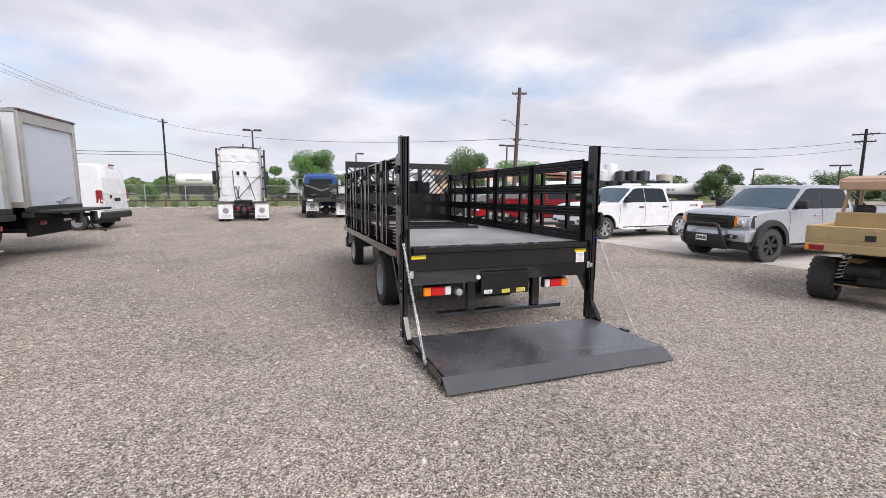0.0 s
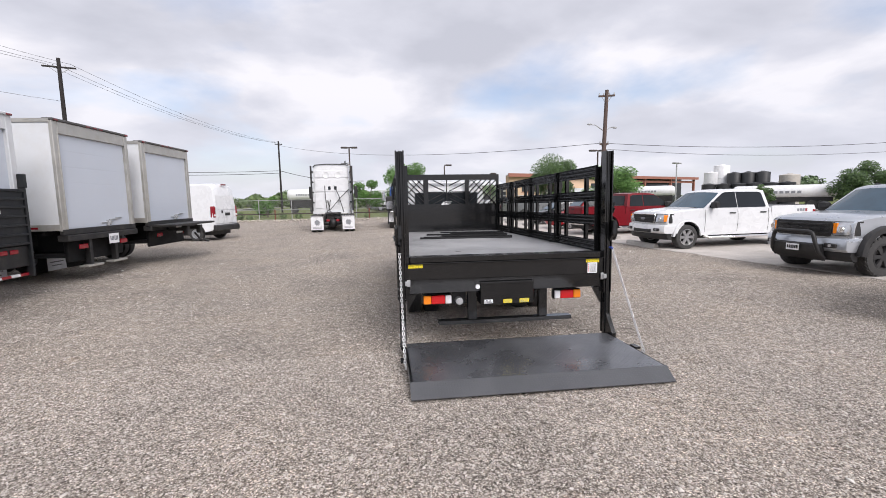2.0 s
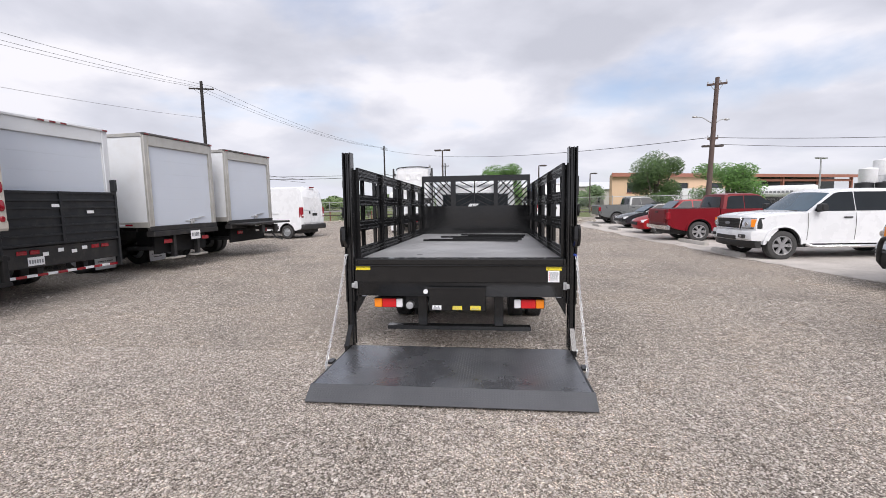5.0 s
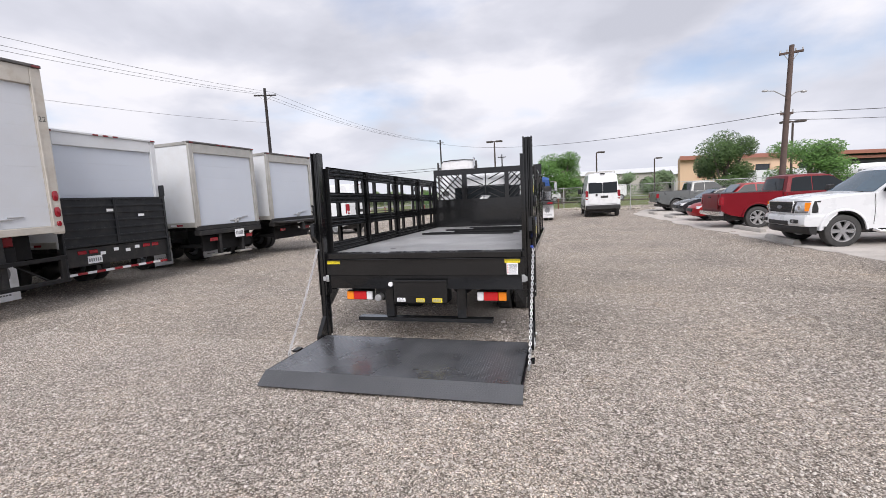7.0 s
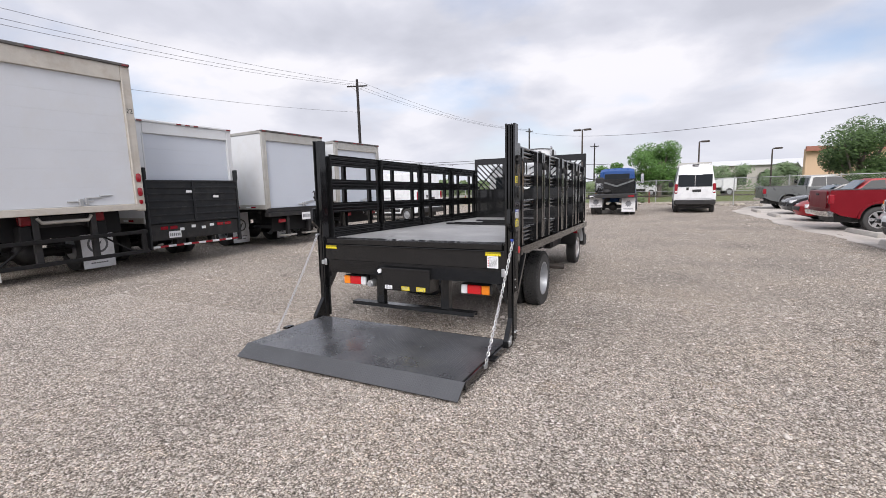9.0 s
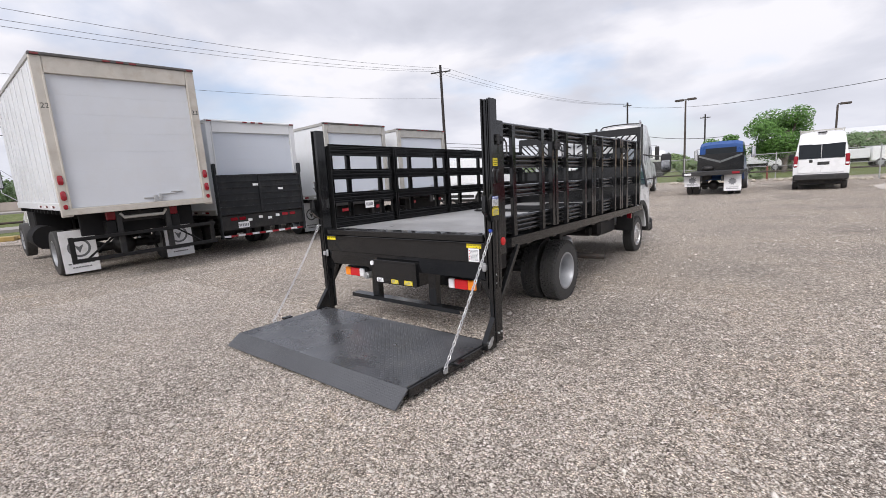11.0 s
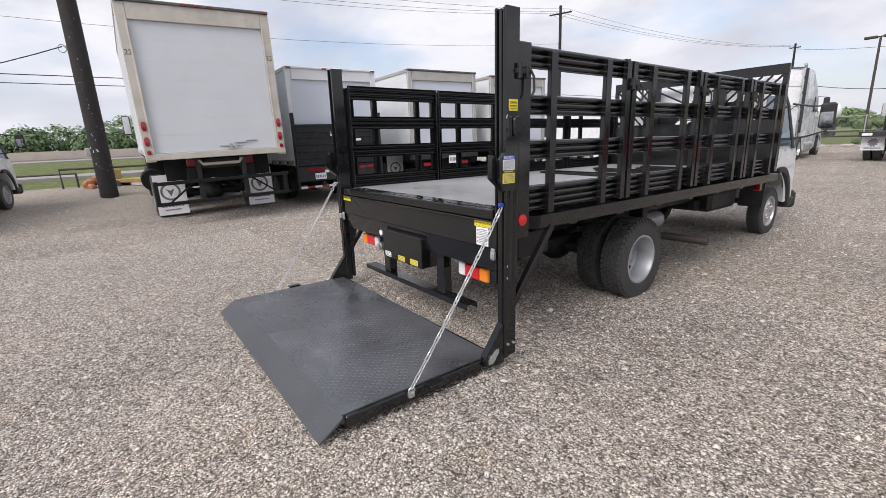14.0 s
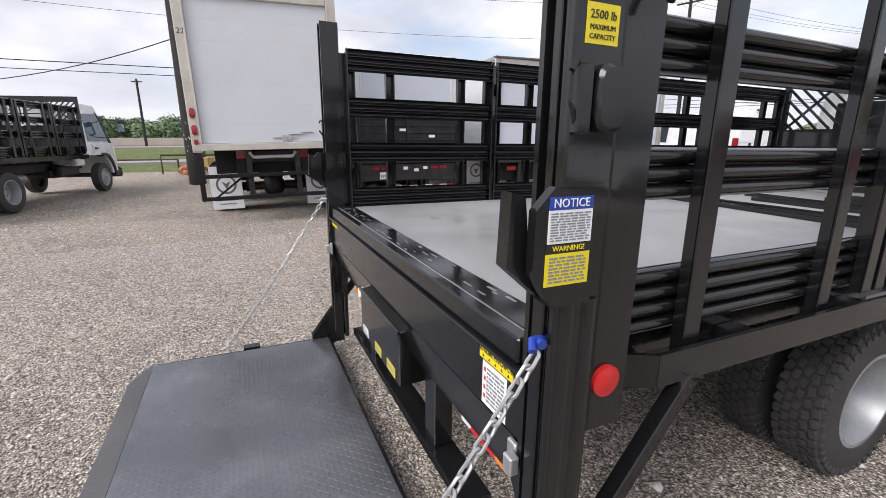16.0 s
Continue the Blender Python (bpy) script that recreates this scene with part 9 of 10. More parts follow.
def wire(name, p, q, sag, r, label):
    b = Mesh()
    p, q = Vector(p), Vector(q)
    b.tube([p.lerp(q, i / 16) - Vector((0, 0, sag * 4 * (i / 16) * (1 - i / 16))) for i in range(17)], r, 5)
    solid(name, b, WIRE, label, "wire", group="overhead wires")


def wires():
    A, C = (-24.6, 40.4), (-16.2, 78.0)
    for dx_, z in ((-1.0, 13.15), (-0.3, 13.15), (0.9, 13.1)):
        wire("overhead_wire", (A[0] + dx_, A[1], z), (-25.5 + dx_, -20, 11.8 + 0.3 * dx_), 1.6, 0.011, "thin dark overhead power line")
        wire("overhead_wire", (A[0] + dx_, A[1], z), (C[0] + dx_ * 0.5, C[1], 11.6), 1.0, 0.012, "thin dark overhead power line")
    wire("overhead_wire", (A[0], A[1], 10.2), (-25.8, -20, 9.0), 1.4, 0.010, "thin dark overhead power line")
    wire("overhead_wire", (C[0], C[1], 11.2), (16.5, 29.9, 5.45), 1.2, 0.018, "sagging black overhead cable")
    wire("overhead_wire", (16.5, 29.9, 5.45), (53.5, 27.3, 6.6), 0.9, 0.017, "sagging black overhead cable")
    wire("overhead_wire", (16.5, 29.9, 5.05), (53.5, 27.3, 5.9), 1.0, 0.014, "sagging black overhead cable")
    wire("overhead_wire", (C[0], C[1], 7.0), (-60, 40, 7.6), 1.2, 0.035, "sagging black overhead cable")
    wire("overhead_wire", (C[0], C[1], 6.6), (-60, 40, 7.2), 1.2, 0.035, "sagging black overhead cable")
    wire("overhead_wire", (C[0], C[1], 7.0), (-2.4, 80.0, 5.2), 0.6, 0.04, "sagging black overhead cable")
    wire("overhead_wire", (-18.2, 2.1, 5.7), (-26, -12, 4.2), 0.7, 0.022, "drooping black service cable")
    wire("overhead_wire", (-32, -70, 6.4), (-32, 80, 6.4), 0.0, 0.03, "black overhead cable along the road")
    wire("overhead_wire", (-32, -70, 5.9), (-32, 80, 5.9), 0.0, 0.025, "black overhead cable along the road")
    wire("overhead_wire", (53.5, 27.3, 7.2), (70, -20, 6.6), 0.8, 0.03, "thin dark overhead power line")


wires()


# ---- trees and woods ----
def tree(x, y, height, rad, label, leaf, seed, trunk=1.2, n=3600, size=0.16, squash=0.75, base=None):
    rng = random.Random(seed)
    t = thing("tree", label, "tree", Matrix.Translation((x, y, gz(x, y) - 0.05 if base is None else base)), group="trees")
    zc = trunk + (height - trunk) * 0.52
    b = Mesh()
    tr = 0.035 * height
    b.tube([(0, 0, 0), (0.05, 0.02, trunk * 0.5), (0.0, 0.05, trunk), (0.08, 0, zc)], tr, 8)
    lobes = []
    for i in range(11):
        a, u = rng.uniform(0, 2 * math.pi), rng.uniform(0.25, 0.80)
        zz = rng.uniform(-0.75, 0.72)
        rr = rad * u * math.sqrt(max(0.1, 1 - zz * zz))
        lobes.append(((rr * math.cos(a), rr * math.sin(a), zc + zz * (height - trunk) * 0.5), rad * rng.uniform(0.30, 0.50)))
    for c, r in lobes[:9]:
        b.tube([(0, 0.03, trunk * 0.85), (c[0] * 0.4, c[1] * 0.4, trunk + (c[2] - trunk) * 0.45), c], tr * 0.35, 6)
    part("trunk", b, BARK, t)
    vs, fs = [], []
    n, size = int(n * 1.9), size * 0.70
    for i in range(n):
        c, r = lobes[rng.randrange(len(lobes))]
        d = Vector((rng.gauss(0, 1), rng.gauss(0, 1), rng.gauss(0, 1)))
        d.normalize()
        q = rng.random() ** 0.45
        p = Vector(c) + Vector((d.x * r * q, d.y * r * q, d.z * r * q * squash))
        a = Vector((rng.gauss(0, 1), rng.gauss(0, 1), rng.gauss(0, 0.6))).normalized() * size * rng.uniform(0.5, 1.2)
        w = a.orthogonal().normalized() * size * rng.uniform(0.25, 0.5)
        o = len(vs)
        vs += [p - a, p + w, p + a, p - w]
        fs.append((o, o + 1, o + 2, o + 3))
    bm = Mesh()
    bm.v, bm.f = [tuple(v) for v in vs], fs
    cr = new("crown", data_of("crown", bm, leaf, 0, fix=False))
    cr.parent = t
    return t


tree(16.9, 40.2, 5.4, 2.75, "small live oak with dark loose foliage", LEAF, 5, trunk=0.5, n=11000, size=0.15, squash=0.95)
tree(20.8, 36.2, 4.6, 2.6, "low spreading tree with fresh green leaves", LEAFBR, 6, trunk=0.6, n=6000, size=0.15, squash=0.65)
tree(4.6, 62.0, 7.2, 4.0, "broad bright green tree behind the fence", LEAFBR, 7, trunk=1.4, n=6500, size=0.24)
tree(-1.2, 64.0, 4.6, 2.6, "bushy green tree behind the fence", LEAFBR, 8, trunk=0.5, n=3000, size=0.24)
tree(-12.6, 54.0, 2.6, 1.5, "scrubby green bush at the fence", LEAFBR, 9, trunk=0.2, n=1600, size=0.18)
tree(43.3, 34.2, 4.4, 2.2, "small ragged tree east of the parking strip", LEAF, 10, trunk=0.7, n=4500, size=0.18, squash=0.95)
tree(36.5, 37.0, 2.9, 1.0, "thin young tree beside a white tank", LEAF, 12, trunk=0.8, n=1200, size=0.14)
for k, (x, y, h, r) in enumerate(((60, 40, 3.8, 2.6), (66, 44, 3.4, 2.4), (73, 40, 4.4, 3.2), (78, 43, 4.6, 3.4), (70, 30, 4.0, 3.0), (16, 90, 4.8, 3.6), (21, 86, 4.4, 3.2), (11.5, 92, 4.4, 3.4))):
    tree(x, y, h, r, "distant dark green tree", LEAFHAZE, 20 + k, trunk=0.4, n=1500, size=0.30)


def woods(name, pts, label, count, leaf, seed, hmin, hmax, depth, size):
    """A far belt of trees: rounded crowns of unequal height, each a loose shell of leaf clumps."""
    rng = random.Random(seed)
    vs, fs = [], []
    trees = max(8, count // 70)
    for i in range(trees):
        u = rng.random() * (len(pts) - 1)
        k = int(u)
        f = u - k
        x = pts[k][0] + (pts[k + 1][0] - pts[k][0]) * f + rng.uniform(-depth, depth)
        y = pts[k][1] + (pts[k + 1][1] - pts[k][1]) * f + rng.uniform(-depth, depth)
        z0 = pts[k][2] + (pts[k + 1][2] - pts[k][2]) * f
        hh = (hmin + (hmax - hmin) * rng.random() ** 1.4) * (0.8 + 0.35 * noise.noise((x * 0.04, y * 0.04, seed)))
        rad = hh * rng.uniform(0.42, 0.75)
        for j in range(count * 9 // trees):
            d = Vector((rng.gauss(0, 1), rng.gauss(0, 1), rng.gauss(0.25, 0.9))).normalized()
            lump = 0.82 + 0.22 * noise.noise((d.x * 2.2 + i, d.y * 2.2, d.z * 2.2))
            p = Vector((x + d.x * rad * lump, y + d.y * rad * lump, z0 + max(0.1, hh * (0.52 + 0.48 * d.z * lump)))) * 1.0
            p += Vector((rng.gauss(0, 0.12), rng.gauss(0, 0.12), rng.gauss(0, 0.12))) * rad * 0.5
            nrm = (d + Vector((rng.gauss(0, 0.5), rng.gauss(0, 0.5), rng.gauss(0.5, 0.5)))).normalized()
            a = nrm.orthogonal().normalized()
            w = nrm.cross(a)
            ang = rng.uniform(0, 6.28)
            a, w = a * math.cos(ang) + w * math.sin(ang), w * math.cos(ang) - a * math.sin(ang)
            a, w = a * size * rng.uniform(0.7, 1.4), w * size * rng.uniform(0.4, 0.8)
            o = len(vs)
            vs += [p - a, p + w, p + a, p - w]
            fs.append((o, o + 1, o + 2, o + 3))
    bm = Mesh()
    bm.v, bm.f = [tuple(v) for v in vs], fs
    ob = new(name, data_of(name, bm, leaf, 0, fix=False))
    tagged(ob, label, "woods", kind="stuff")


# the farthest belts use leaves with haze in their colour
woods("far_woods", [(-112, -70, 0.8), (-116, -20, 0.8), (-116, 20, 0.8), (-112, 60, 0.8), (-95, 100, 0.8)], "belt of green trees beyond the highway", 13000, LEAFHAZE, 2, 4.6, 8.6, 5.0, 0.36)
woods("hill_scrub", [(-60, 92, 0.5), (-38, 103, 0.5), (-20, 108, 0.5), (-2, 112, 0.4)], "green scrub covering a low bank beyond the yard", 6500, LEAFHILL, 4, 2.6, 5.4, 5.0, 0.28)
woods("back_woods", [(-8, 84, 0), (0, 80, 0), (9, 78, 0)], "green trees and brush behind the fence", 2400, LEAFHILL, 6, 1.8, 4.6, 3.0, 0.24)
woods("east_woods", [(10, 130, 0), (50, 110, 0), (90, 70, 0), (120, 20, 0), (120, -40, 0)], "low far belt of trees to the east", 5500, LEAFHAZE, 8, 3.0, 6.0, 4.0, 0.38)
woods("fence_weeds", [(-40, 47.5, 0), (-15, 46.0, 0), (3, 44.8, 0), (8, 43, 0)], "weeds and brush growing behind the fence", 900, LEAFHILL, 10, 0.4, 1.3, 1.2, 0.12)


# ---- road and far things ----
def road():
    b = Mesh()
    b.box(-34.5, -29.5, -400, 400, -0.3, 0.30, 0.0)
    solid("road", b, ASPHALT, "pale worn frontage road between grass strips", "road", kind="structure", smooth=0)
    b = Mesh()
    b.box(-76, -57, -400, 400, 0.2, 1.02)
    solid("road", b, ASPHALT, "pale grey highway on a low bank", "road", kind="structure", smooth=0)
    b = Mesh()
    b.prism([(-80.6, 0.5), (-80.6, 1.2), (-80.25, 2.3), (-80.05, 2.3), (-79.7, 1.2), (-79.7, 0.5)], "y", -400, 400)
    solid("concrete_barrier", b, BARRIER, "stained brown-grey concrete highway barrier", "barrier", kind="structure", smooth=0)


road()


def clay_heap():
    rng = random.Random(5)
    b = Mesh()
    for i in range(26):
        x, y = -16.2 + rng.gauss(0, 0.20), 2.2 + rng.gauss(0, 0.20)
        r = rng.uniform(0.08, 0.18)
        o = len(b.v)
        b.ball((x, y, gz(x, y) + 0.30 + r * 0.5 + max(0, 0.22 - 0.5 * math.hypot(x + 16.2, y - 2.2))), r, (1, 1, 0.8), 8, 6)
        b.v[o:] = [(px + rng.uniform(-0.2, 0.2) * r, py + rng.uniform(-0.2, 0.2) * r, pz + rng.uniform(-0.2, 0.2) * r) for px, py, pz in b.v[o:]]
    solid("clay_heap", b, REDROCK, "heap of broken red clay lumps beside a pole", "rubble", smooth=20)
    t = thing("trailer_frame", "faded yellow machine frame with wheels on the gravel", "machine", on_ground(-16.4, 3.1, 70))
    b = Mesh()
    b.box(-1.0, 1.0, -0.35, 0.35, 0.42, 0.58, 0.02)
    b.box(-0.6, -0.1, -0.3, 0.3, 0.58, 0.95, 0.03)
    b.tube([(1.0, 0, 0.5), (1.7, 0, 0.42)], 0.05, 8)
    part("body", b, YELMACH, t)
    for s in (-1, 1):
        wheel(t, -0.2, s * 0.48, 0.29, 0.29, 0.16, 0.15, s, YELMACH, "front", axis="y")
    # gravel bank at the foot of the pole
    b = Mesh()
    n = 36
    vs = [(-16.2, 1.8, gz(-16, 2) + 0.36)]
    for k, (rr, h) in enumerate(((0.9, 0.30), (1.9, 0.15), (3.0, -0.03))):
        for i in range(n):
            a = 2 * math.pi * i / n
            q = rr * (1 + 0.25 * noise.noise((math.cos(a) * 1.3, math.sin(a) * 1.3, k)))
            x, y = -16.2 + q * math.cos(a) * 0.8, 1.8 + q * math.sin(a) * 1.5
            vs.append((x, y, gz(x, y) + h))
    fs = [(0, 1 + i, 1 + (i + 1) % n) for i in range(n)] + [(1 + k * n + i, 1 + (k + 1) * n + i, 1 + (k + 1) * n + (i + 1) % n, 1 + k * n + (i + 1) % n) for k in range(2) for i in range(n)]
    b.add(vs, fs)
    solid("gravel_bank", b, GROUND, "low bank of grey gravel round the pole", "gravel", kind="stuff")


clay_heap()


def building():
    """A flat-roofed stucco depot with red fascia; the east part has open bays."""
    p0, p1 = Vector((19.1, 62.8, 0)), Vector((66.0, 86.0, 0))
    L = (p1 - p0).length
    ang = math.atan2(p1.y - p0.y, p1.x - p0.x)
    t = thing("depot_building", "orange-tan stucco depot with brick-red flat roof edge and open bays", "building", Matrix.Translation(p0) @ Matrix.Rotation(ang, 4, "Z"))
    H = 5.0
    split = L * 0.48
    # front wall of the closed part, with windows cut through between piers
    wins = [(2.6, 5.0), (11.5, 13.9), (18.6, 21.0)]
    z0, z1 = 2.6, 3.9
    b = Mesh()
    b.box(0, split, 0, 0.3, 0, z0)
    b.box(0, split, 0, 0.3, z1, H)
    edges = [0] + [v for w in wins for v in w] + [split]
    for a, c in zip(edges[0::2], edges[1::2]):
        b.box(a, c, 0, 0.3, z0, z1)
    b.prism([(0, 0.302), (0.35, 0.302), (2.75, 3.0), (2.4, 3.0)], "z", 0, H)     # end wall, set at an angle
    b.box(split - 0.3, split, 0.3, 3, 0, H)
    b.box(2.4, L, 3, 3.3, 0, H)
    part("wall", b, STUCCO, t, smooth=0)
    for a, c in wins:
        w = new("window")
        w.parent = t
        b = Mesh()
        b.box(a, c, 0.14, 0.18, z0, z1)
        part("pane", b, WINDARK, w, smooth=0)
        b = Mesh()
        b.box(a - 0.08, c + 0.08, -0.06, 0.02, z0 - 0.14, z0 - 0.01)
        part("sill", b, STUCCORED, w, smooth=0)
    b = Mesh()
    b.prism([(-0.4, -0.5), (L + 0.4, -0.5), (L + 0.4, 3.6), (2.7, 3.6)], "z", H, H + 0.16)
    part("roof", b, CONC, t, smooth=0)
    b = Mesh()
    b.box(-0.5, L + 0.5, -0.62, -0.5, H - 0.25, H + 0.25)
    part("fascia", b, STUCCORED, t, smooth=0)
    for x in [split + 0.2 + i * (L - split - 0.5) / 3 for i in range(4)]:
        b = Mesh()
        b.box(x - 0.18, x + 0.18, -0.2, 0.2, 0, H)
        part("bay_post", b, STUCCORED, t, smooth=0)
    # dark sheet before the stucco back wall paints the bays' inner shade
    b = Mesh()
    b.box(split, L, 2.7, 2.9, 0, H)
    part("bay_shade_sheet", b, WINDARK, t, smooth=0)
    b = Mesh()
    b.box(split + 0.2, L - 0.1, -0.1, 0.1, H - 0.9, H - 0.5)
    part("bay_beam", b, STUCCORED, t, smooth=0)
    # lower wing
    b = Mesh()
    b.box(6.5, split - 2, -3.2, -0.02, 0, 3.0)
    part("front_wing", b, BOXWHITE, t, smooth=0)


building()


def tank(x, y, r, h, material, label, flat=False, z=0.0):
    b = Mesh()
    prof = [(0.01, 0), (r, 0), (r, h * (0.955 if flat else 0.86))] + ([(r * 0.8, h * 0.93)] if not flat else [(r * 0.96, h * 0.965)]) + [(r * 0.3, h * 0.99), (r * 0.28, h), (0.01, h)]
    b.lathe(prof, Matrix.Identity(4), 24, closed=False)
    for k in range(1, 5):
        b.lathe([(r, h * 0.17 * k - 0.03), (r + 0.025, h * 0.17 * k), (r, h * 0.17 * k + 0.03)], Matrix.Identity(4), 24, closed=False)
    solid("storage_tank", b, material, label, "tank", Matrix.Translation((x, y, z)), group="storage tanks")


for i in range(6):
    u = i / 5
    tank(38.2 + 5.6 * u, 46.6 - 4.6 * u, 0.72, 2.9, TANKBLK, "black ribbed plastic storage tank", flat=True)
for i in range(3):
    u = i / 2
    tank(41.4 + 2.0 * u, 46.6 - 1.8 * u, 0.72, 4.2, TANKBLK, "tall black ribbed plastic storage tank", flat=True)
tank(40.1, 48.6, 0.8, 4.4, TANKWHT, "white vertical storage tank", flat=True)
tank(41.1, 48.2, 0.85, 5.2, TANKWHT, "tall white vertical storage tank", flat=True)
tank(45.6, 43.6, 0.95, 3.8, OLDTRIM, "beige vertical storage tank", flat=True)


def long_tank(p, q, r, z, label, legs=True):
    p, q = Vector((*p, z)), Vector((*q, z))
    d = (q - p).normalized()
    t = thing("tank_trailer", label, "tank trailer")
    b = Mesh()
    n = 18
    m = Matrix.Translation(p) @ d.to_track_quat("Z", "Y").to_matrix().to_4x4()
    L = (q - p).length
    b.lathe([(0.02, -r * 0.5), (r * 0.6, -r * 0.4), (r * 0.9, -r * 0.15), (r, 0.1), (r, L - 0.1), (r * 0.9, L + r * 0.15), (r * 0.6, L + r * 0.4), (0.02, L + r * 0.5)], m, n, closed=False)
    part("vessel", b, TANKWHT, t)
    b = Mesh()
    for i in range(8):
        o = p + d * (L * 0.25 + i * L * 0.06)
        b.box(-L * 0.02, L * 0.02, -0.012, 0.012, -0.12, 0.12, 0.0, Matrix.Translation(o + Vector((d.y, -d.x, 0)) * (r + 0.01)) @ Matrix.Rotation(math.atan2(d.y, d.x), 4, "Z"))
    tagged(part("lettering_bar", b, INKGREY, t, smooth=0), kind="stuff")
    for u in (0.15, 0.8, 0.9):
        o = p + d * L * u
        b = Mesh()
        side_ = Vector((d.y, -d.x, 0))
        g = gz(o.x, o.y)
        b.cyl(o + side_ * 0.9 - Vector((0, 0, z - g - 0.48)), o - side_ * 0.9 - Vector((0, 0, z - g - 0.48)), 0.48, n=16)
        part("wheel", b, RUBBER, t)
    b = Mesh()
    b.box(0, L, -0.5, 0.5, 0.8, max(0.9, z - r * 0.7), 0.02, Matrix.Translation((p.x, p.y, 0)) @ Matrix.Rotation(math.atan2(d.y, d.x), 4, "Z"))
    part("frame", b, CHASSIS, t)


long_tank((-13.0, 69.0), (-8.9, 69.4), 0.85, 2.75, "white propane tank trailer behind the fence")
long_tank((37.4, 41.6), (43.0, 36.4), 0.70, 1.75, "long white horizontal tank trailer by the storage tanks")
long_tank((33.6, 57.6), (39.0, 54.2), 0.75, 2.2, "white tank trailer in front of the depot")


def far_truck(x, y, yaw, L, h, label):
    t = thing("parked_truck", label, "truck", on_ground(x, y, yaw))
    b = Mesh()
    b.box(0, L, -1.2, 1.2, 1.0, h, 0.04)
    part("cargo_box", b, BOXWHITE, t)
    b = Mesh()
    b.box(L + 0.1, L + 1.7, -1.05, 1.05, 0.6, 2.2, 0.12)
    part("cab", b, WHITE, t)
    b = Mesh()
    b.box(L + 0.9, L + 1.72, -0.95, 0.95, 1.5, 2.05, 0.06)
    part("windscreen", b, GLASSDK, t)
    b = Mesh()
    b.box(0, L + 1.5, -0.5, 0.5, 0.6, 0.99)
    part("frame", b, CHASSIS, t)
    for xx in (1.2, L + 0.9):
        for s in (-1, 1):
            wheel(t, xx, s * 0.95, 0.45, 0.45, 0.25, 0.25, s, RIM, "front", axis="y")


far_truck(-0.6, 73.2, -8, 3.4, 3.4, "small white box truck parked beyond the fence")
far_truck(46.5, 37.6, -45, 6.0, 2.3, "long low white truck beside the eastern trees")
far_truck(7.5, 66.5, 10, 4.0, 2.0, "low white truck parked beyond the fence")


def far_sheds():
    """Low pale-roofed buildings far beyond the fence."""
    for x, y, L, yaw, h in ((8.0, 118.0, 26, 4, 6.4), (30.0, 112.0, 18, -6, 5.4)):
        t = thing("far_building", "low pale far building with a light metal roof", "building", on_ground(x, y, yaw))
        b = Mesh()
        b.box(0, L, 0, 10, 0, h - 1.2)
        part("wall", b, CONC, t, smooth=0)
        b = Mesh()
        b.prism([(-0.6, h - 1.2), (5.0, h), (10.6, h - 1.2), (10.6, h - 1.05), (5.0, h + 0.15), (-0.6, h - 1.05)], "x", -0.5, L + 0.5)
        part("roof", b, BOXWHITE, t, smooth=0)
        for i in range(5):
            b = Mesh()
            b.box(1.5 + i * L / 5, 3.2 + i * L / 5, -0.03, 0.05, 1.0, 3.4)
            part("door", b, WINDARK, t, smooth=0)


far_sheds()


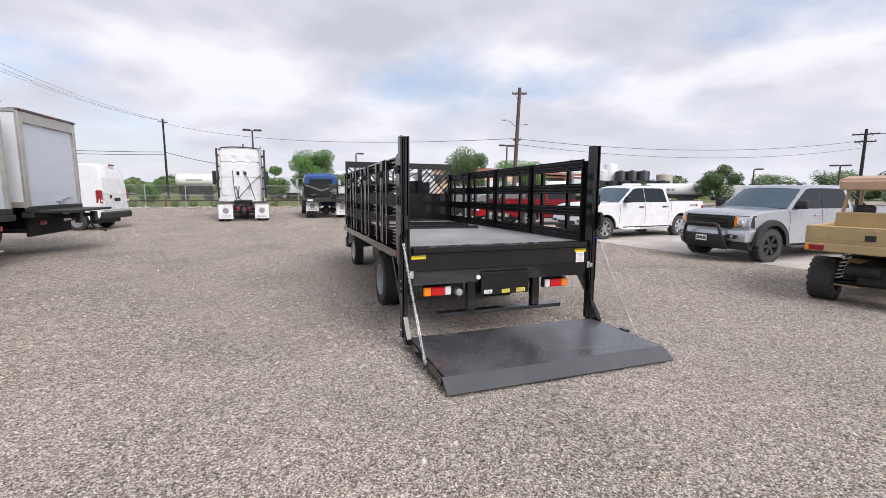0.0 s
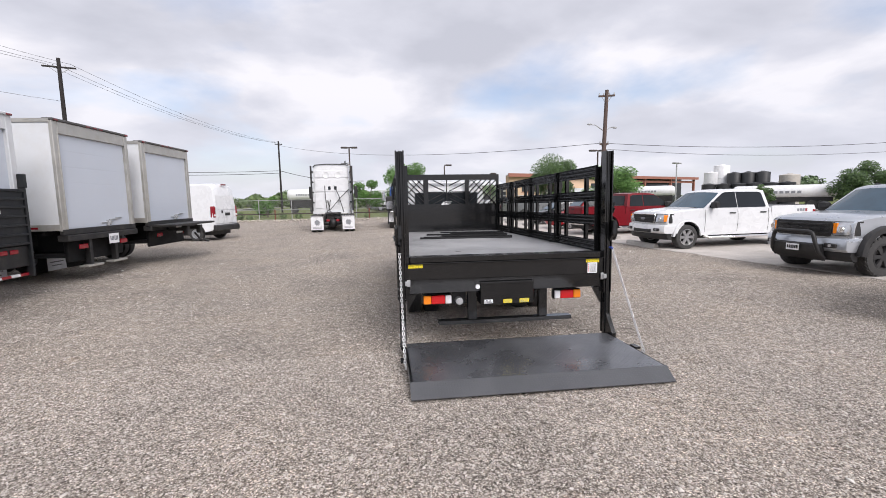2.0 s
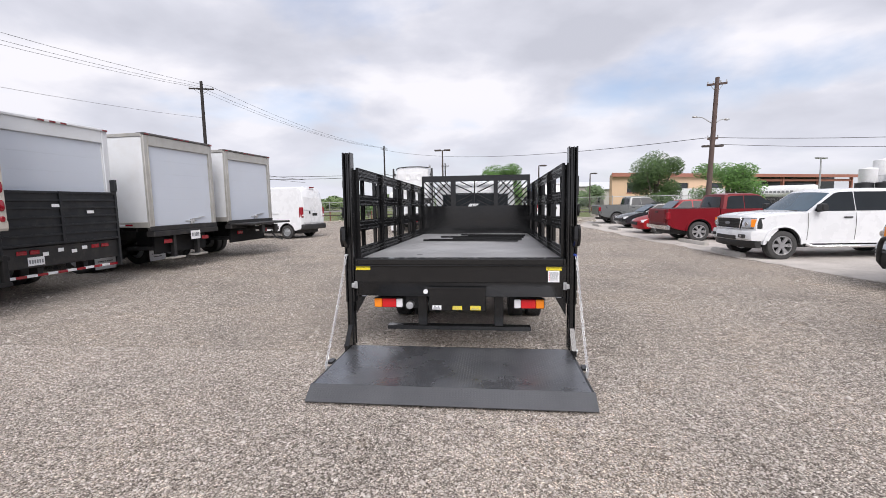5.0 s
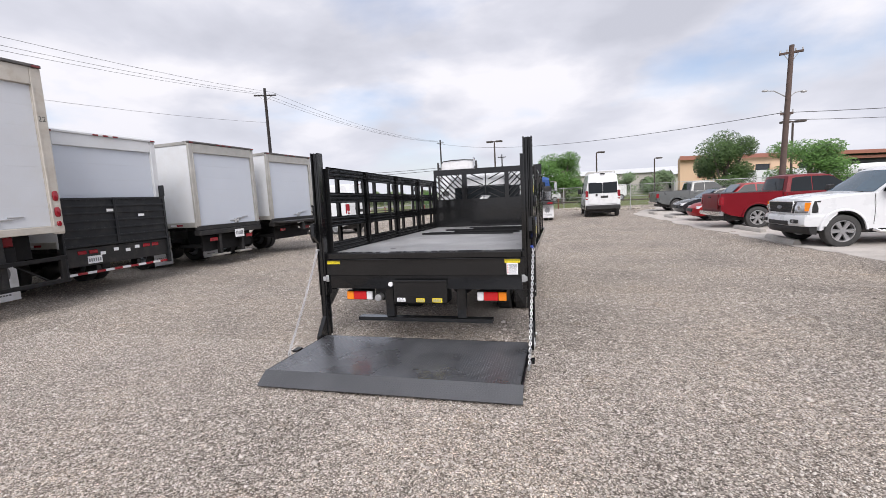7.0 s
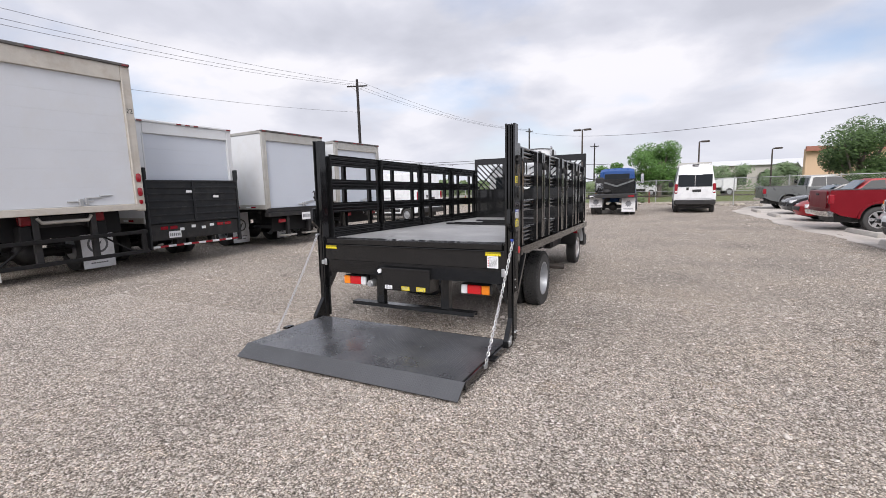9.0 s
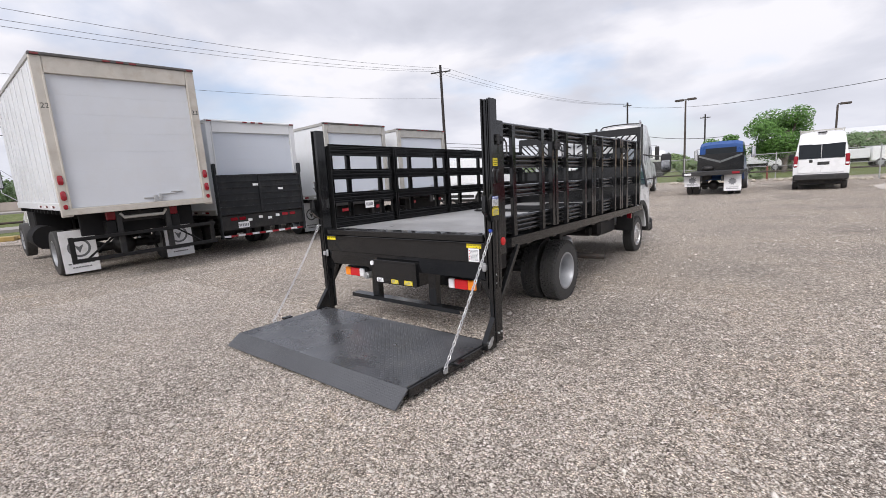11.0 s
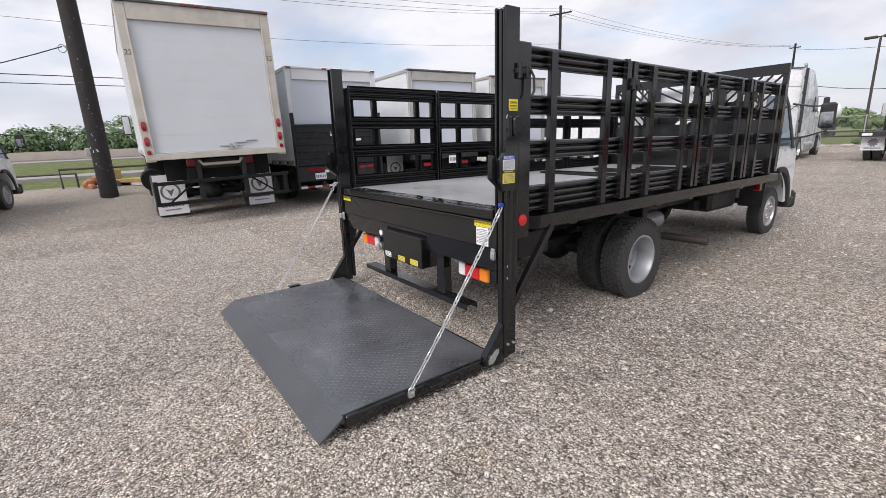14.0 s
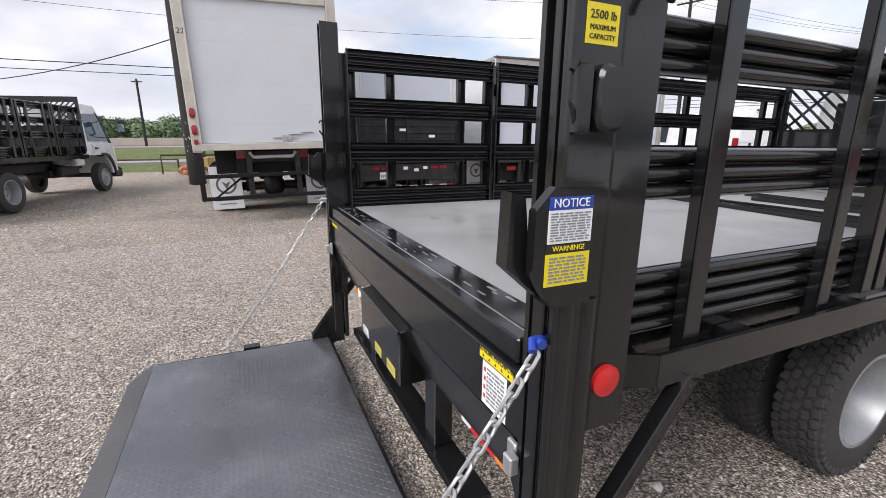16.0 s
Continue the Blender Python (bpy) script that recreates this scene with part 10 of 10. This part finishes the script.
# ---- loose gravel: single stones in the stretch that the camera passes ----
def gravel():
    rs = np.random.RandomState(3)
    ico = np.array([(1, 0, 0), (-1, 0, 0), (0, 1, 0), (0, -1, 0), (0, 0, 1), (0, 0, -1)], float)
    tri = np.array([(0, 2, 4), (2, 1, 4), (1, 3, 4), (3, 0, 4), (2, 0, 5), (1, 2, 5), (3, 1, 5), (0, 3, 5)])
    pts = []

    def sow(x0, x1, y0, y1, per_m2):
        n = int((x1 - x0) * (y1 - y0) * per_m2)
        pts.append(np.stack([rs.uniform(x0, x1, n), rs.uniform(y0, y1, n)], 1))
    sow(-3.5, 8.0, 0.2, 4.6, 2900)
    sow(3.75, 8.0, 4.6, 7.5, 1100)
    sow(-4.5, 1.2, 4.6, 8.0, 700)
    sow(-6.0, -3.5, 0.2, 4.6, 700)
    sow(1.2, 3.75, 4.4, 6.5, 1100)
    near = sum(len(q) for q in pts)
    # single larger stones lying over the wider yard
    sow(-12.0, 9.0, 4.6, 13.0, 60)
    sow(-12.0, -6.0, -3.0, 4.6, 60)
    sow(-7.0, 9.0, 13.0, 24.0, 25)
    p = np.concatenate(pts)
    n = len(p)
    size = 0.0054 * np.exp(rs.normal(0, 0.36, n))
    big = rs.rand(n) < 0.0016
    size[big] *= rs.uniform(1.6, 2.6, big.sum())
    size[near:] *= rs.uniform(1.2, 2.3, n - near)
    size = np.clip(size, 0.0025, 0.028)
    z = np.array([gz(x, y) for x, y in p]) + np.array([0.012 * noise.noise((x * 0.45, y * 0.45, 0)) for x, y in p])
    shape = rs.uniform(0.75, 1.3, (n, 6, 1)) * ico[None] + rs.normal(0, 0.22, (n, 6, 3))
    shape *= np.stack([rs.uniform(0.8, 1.5, n), rs.uniform(0.75, 1.2, n), rs.uniform(0.5, 0.85, n)], 1)[:, None, :]
    a = rs.uniform(0, 2 * np.pi, n)
    ca, sa = np.cos(a)[:, None], np.sin(a)[:, None]
    x = shape[..., 0] * ca - shape[..., 1] * sa
    y = shape[..., 0] * sa + shape[..., 1] * ca
    v = np.stack([x, y, shape[..., 2]], 2) * size[:, None, None]
    v[..., 0] += p[:, 0:1]
    v[..., 1] += p[:, 1:2]
    v[..., 2] += (z + size * rs.uniform(0.05, 0.5, n))[:, None]
    f = tri[None] + (np.arange(n) * 6)[:, None, None]
    me = bpy.data.meshes.new("loose_gravel")
    me.vertices.add(n * 6)
    me.vertices.foreach_set("co", v.reshape(-1).astype(np.float32))
    me.loops.add(n * 24)
    me.loops.foreach_set("vertex_index", f.reshape(-1).astype(np.int32))
    me.polygons.add(n * 8)
    me.polygons.foreach_set("loop_start", np.arange(0, n * 24, 3, dtype=np.int32))
    me.update(calc_edges=True)
    me.validate()
    me.materials.append(STONE)
    ob = new("loose_gravel", me)
    tagged(ob, "loose angular grey and tan limestone gravel covering the yard", "gravel", kind="stuff")
    return n


gravel()
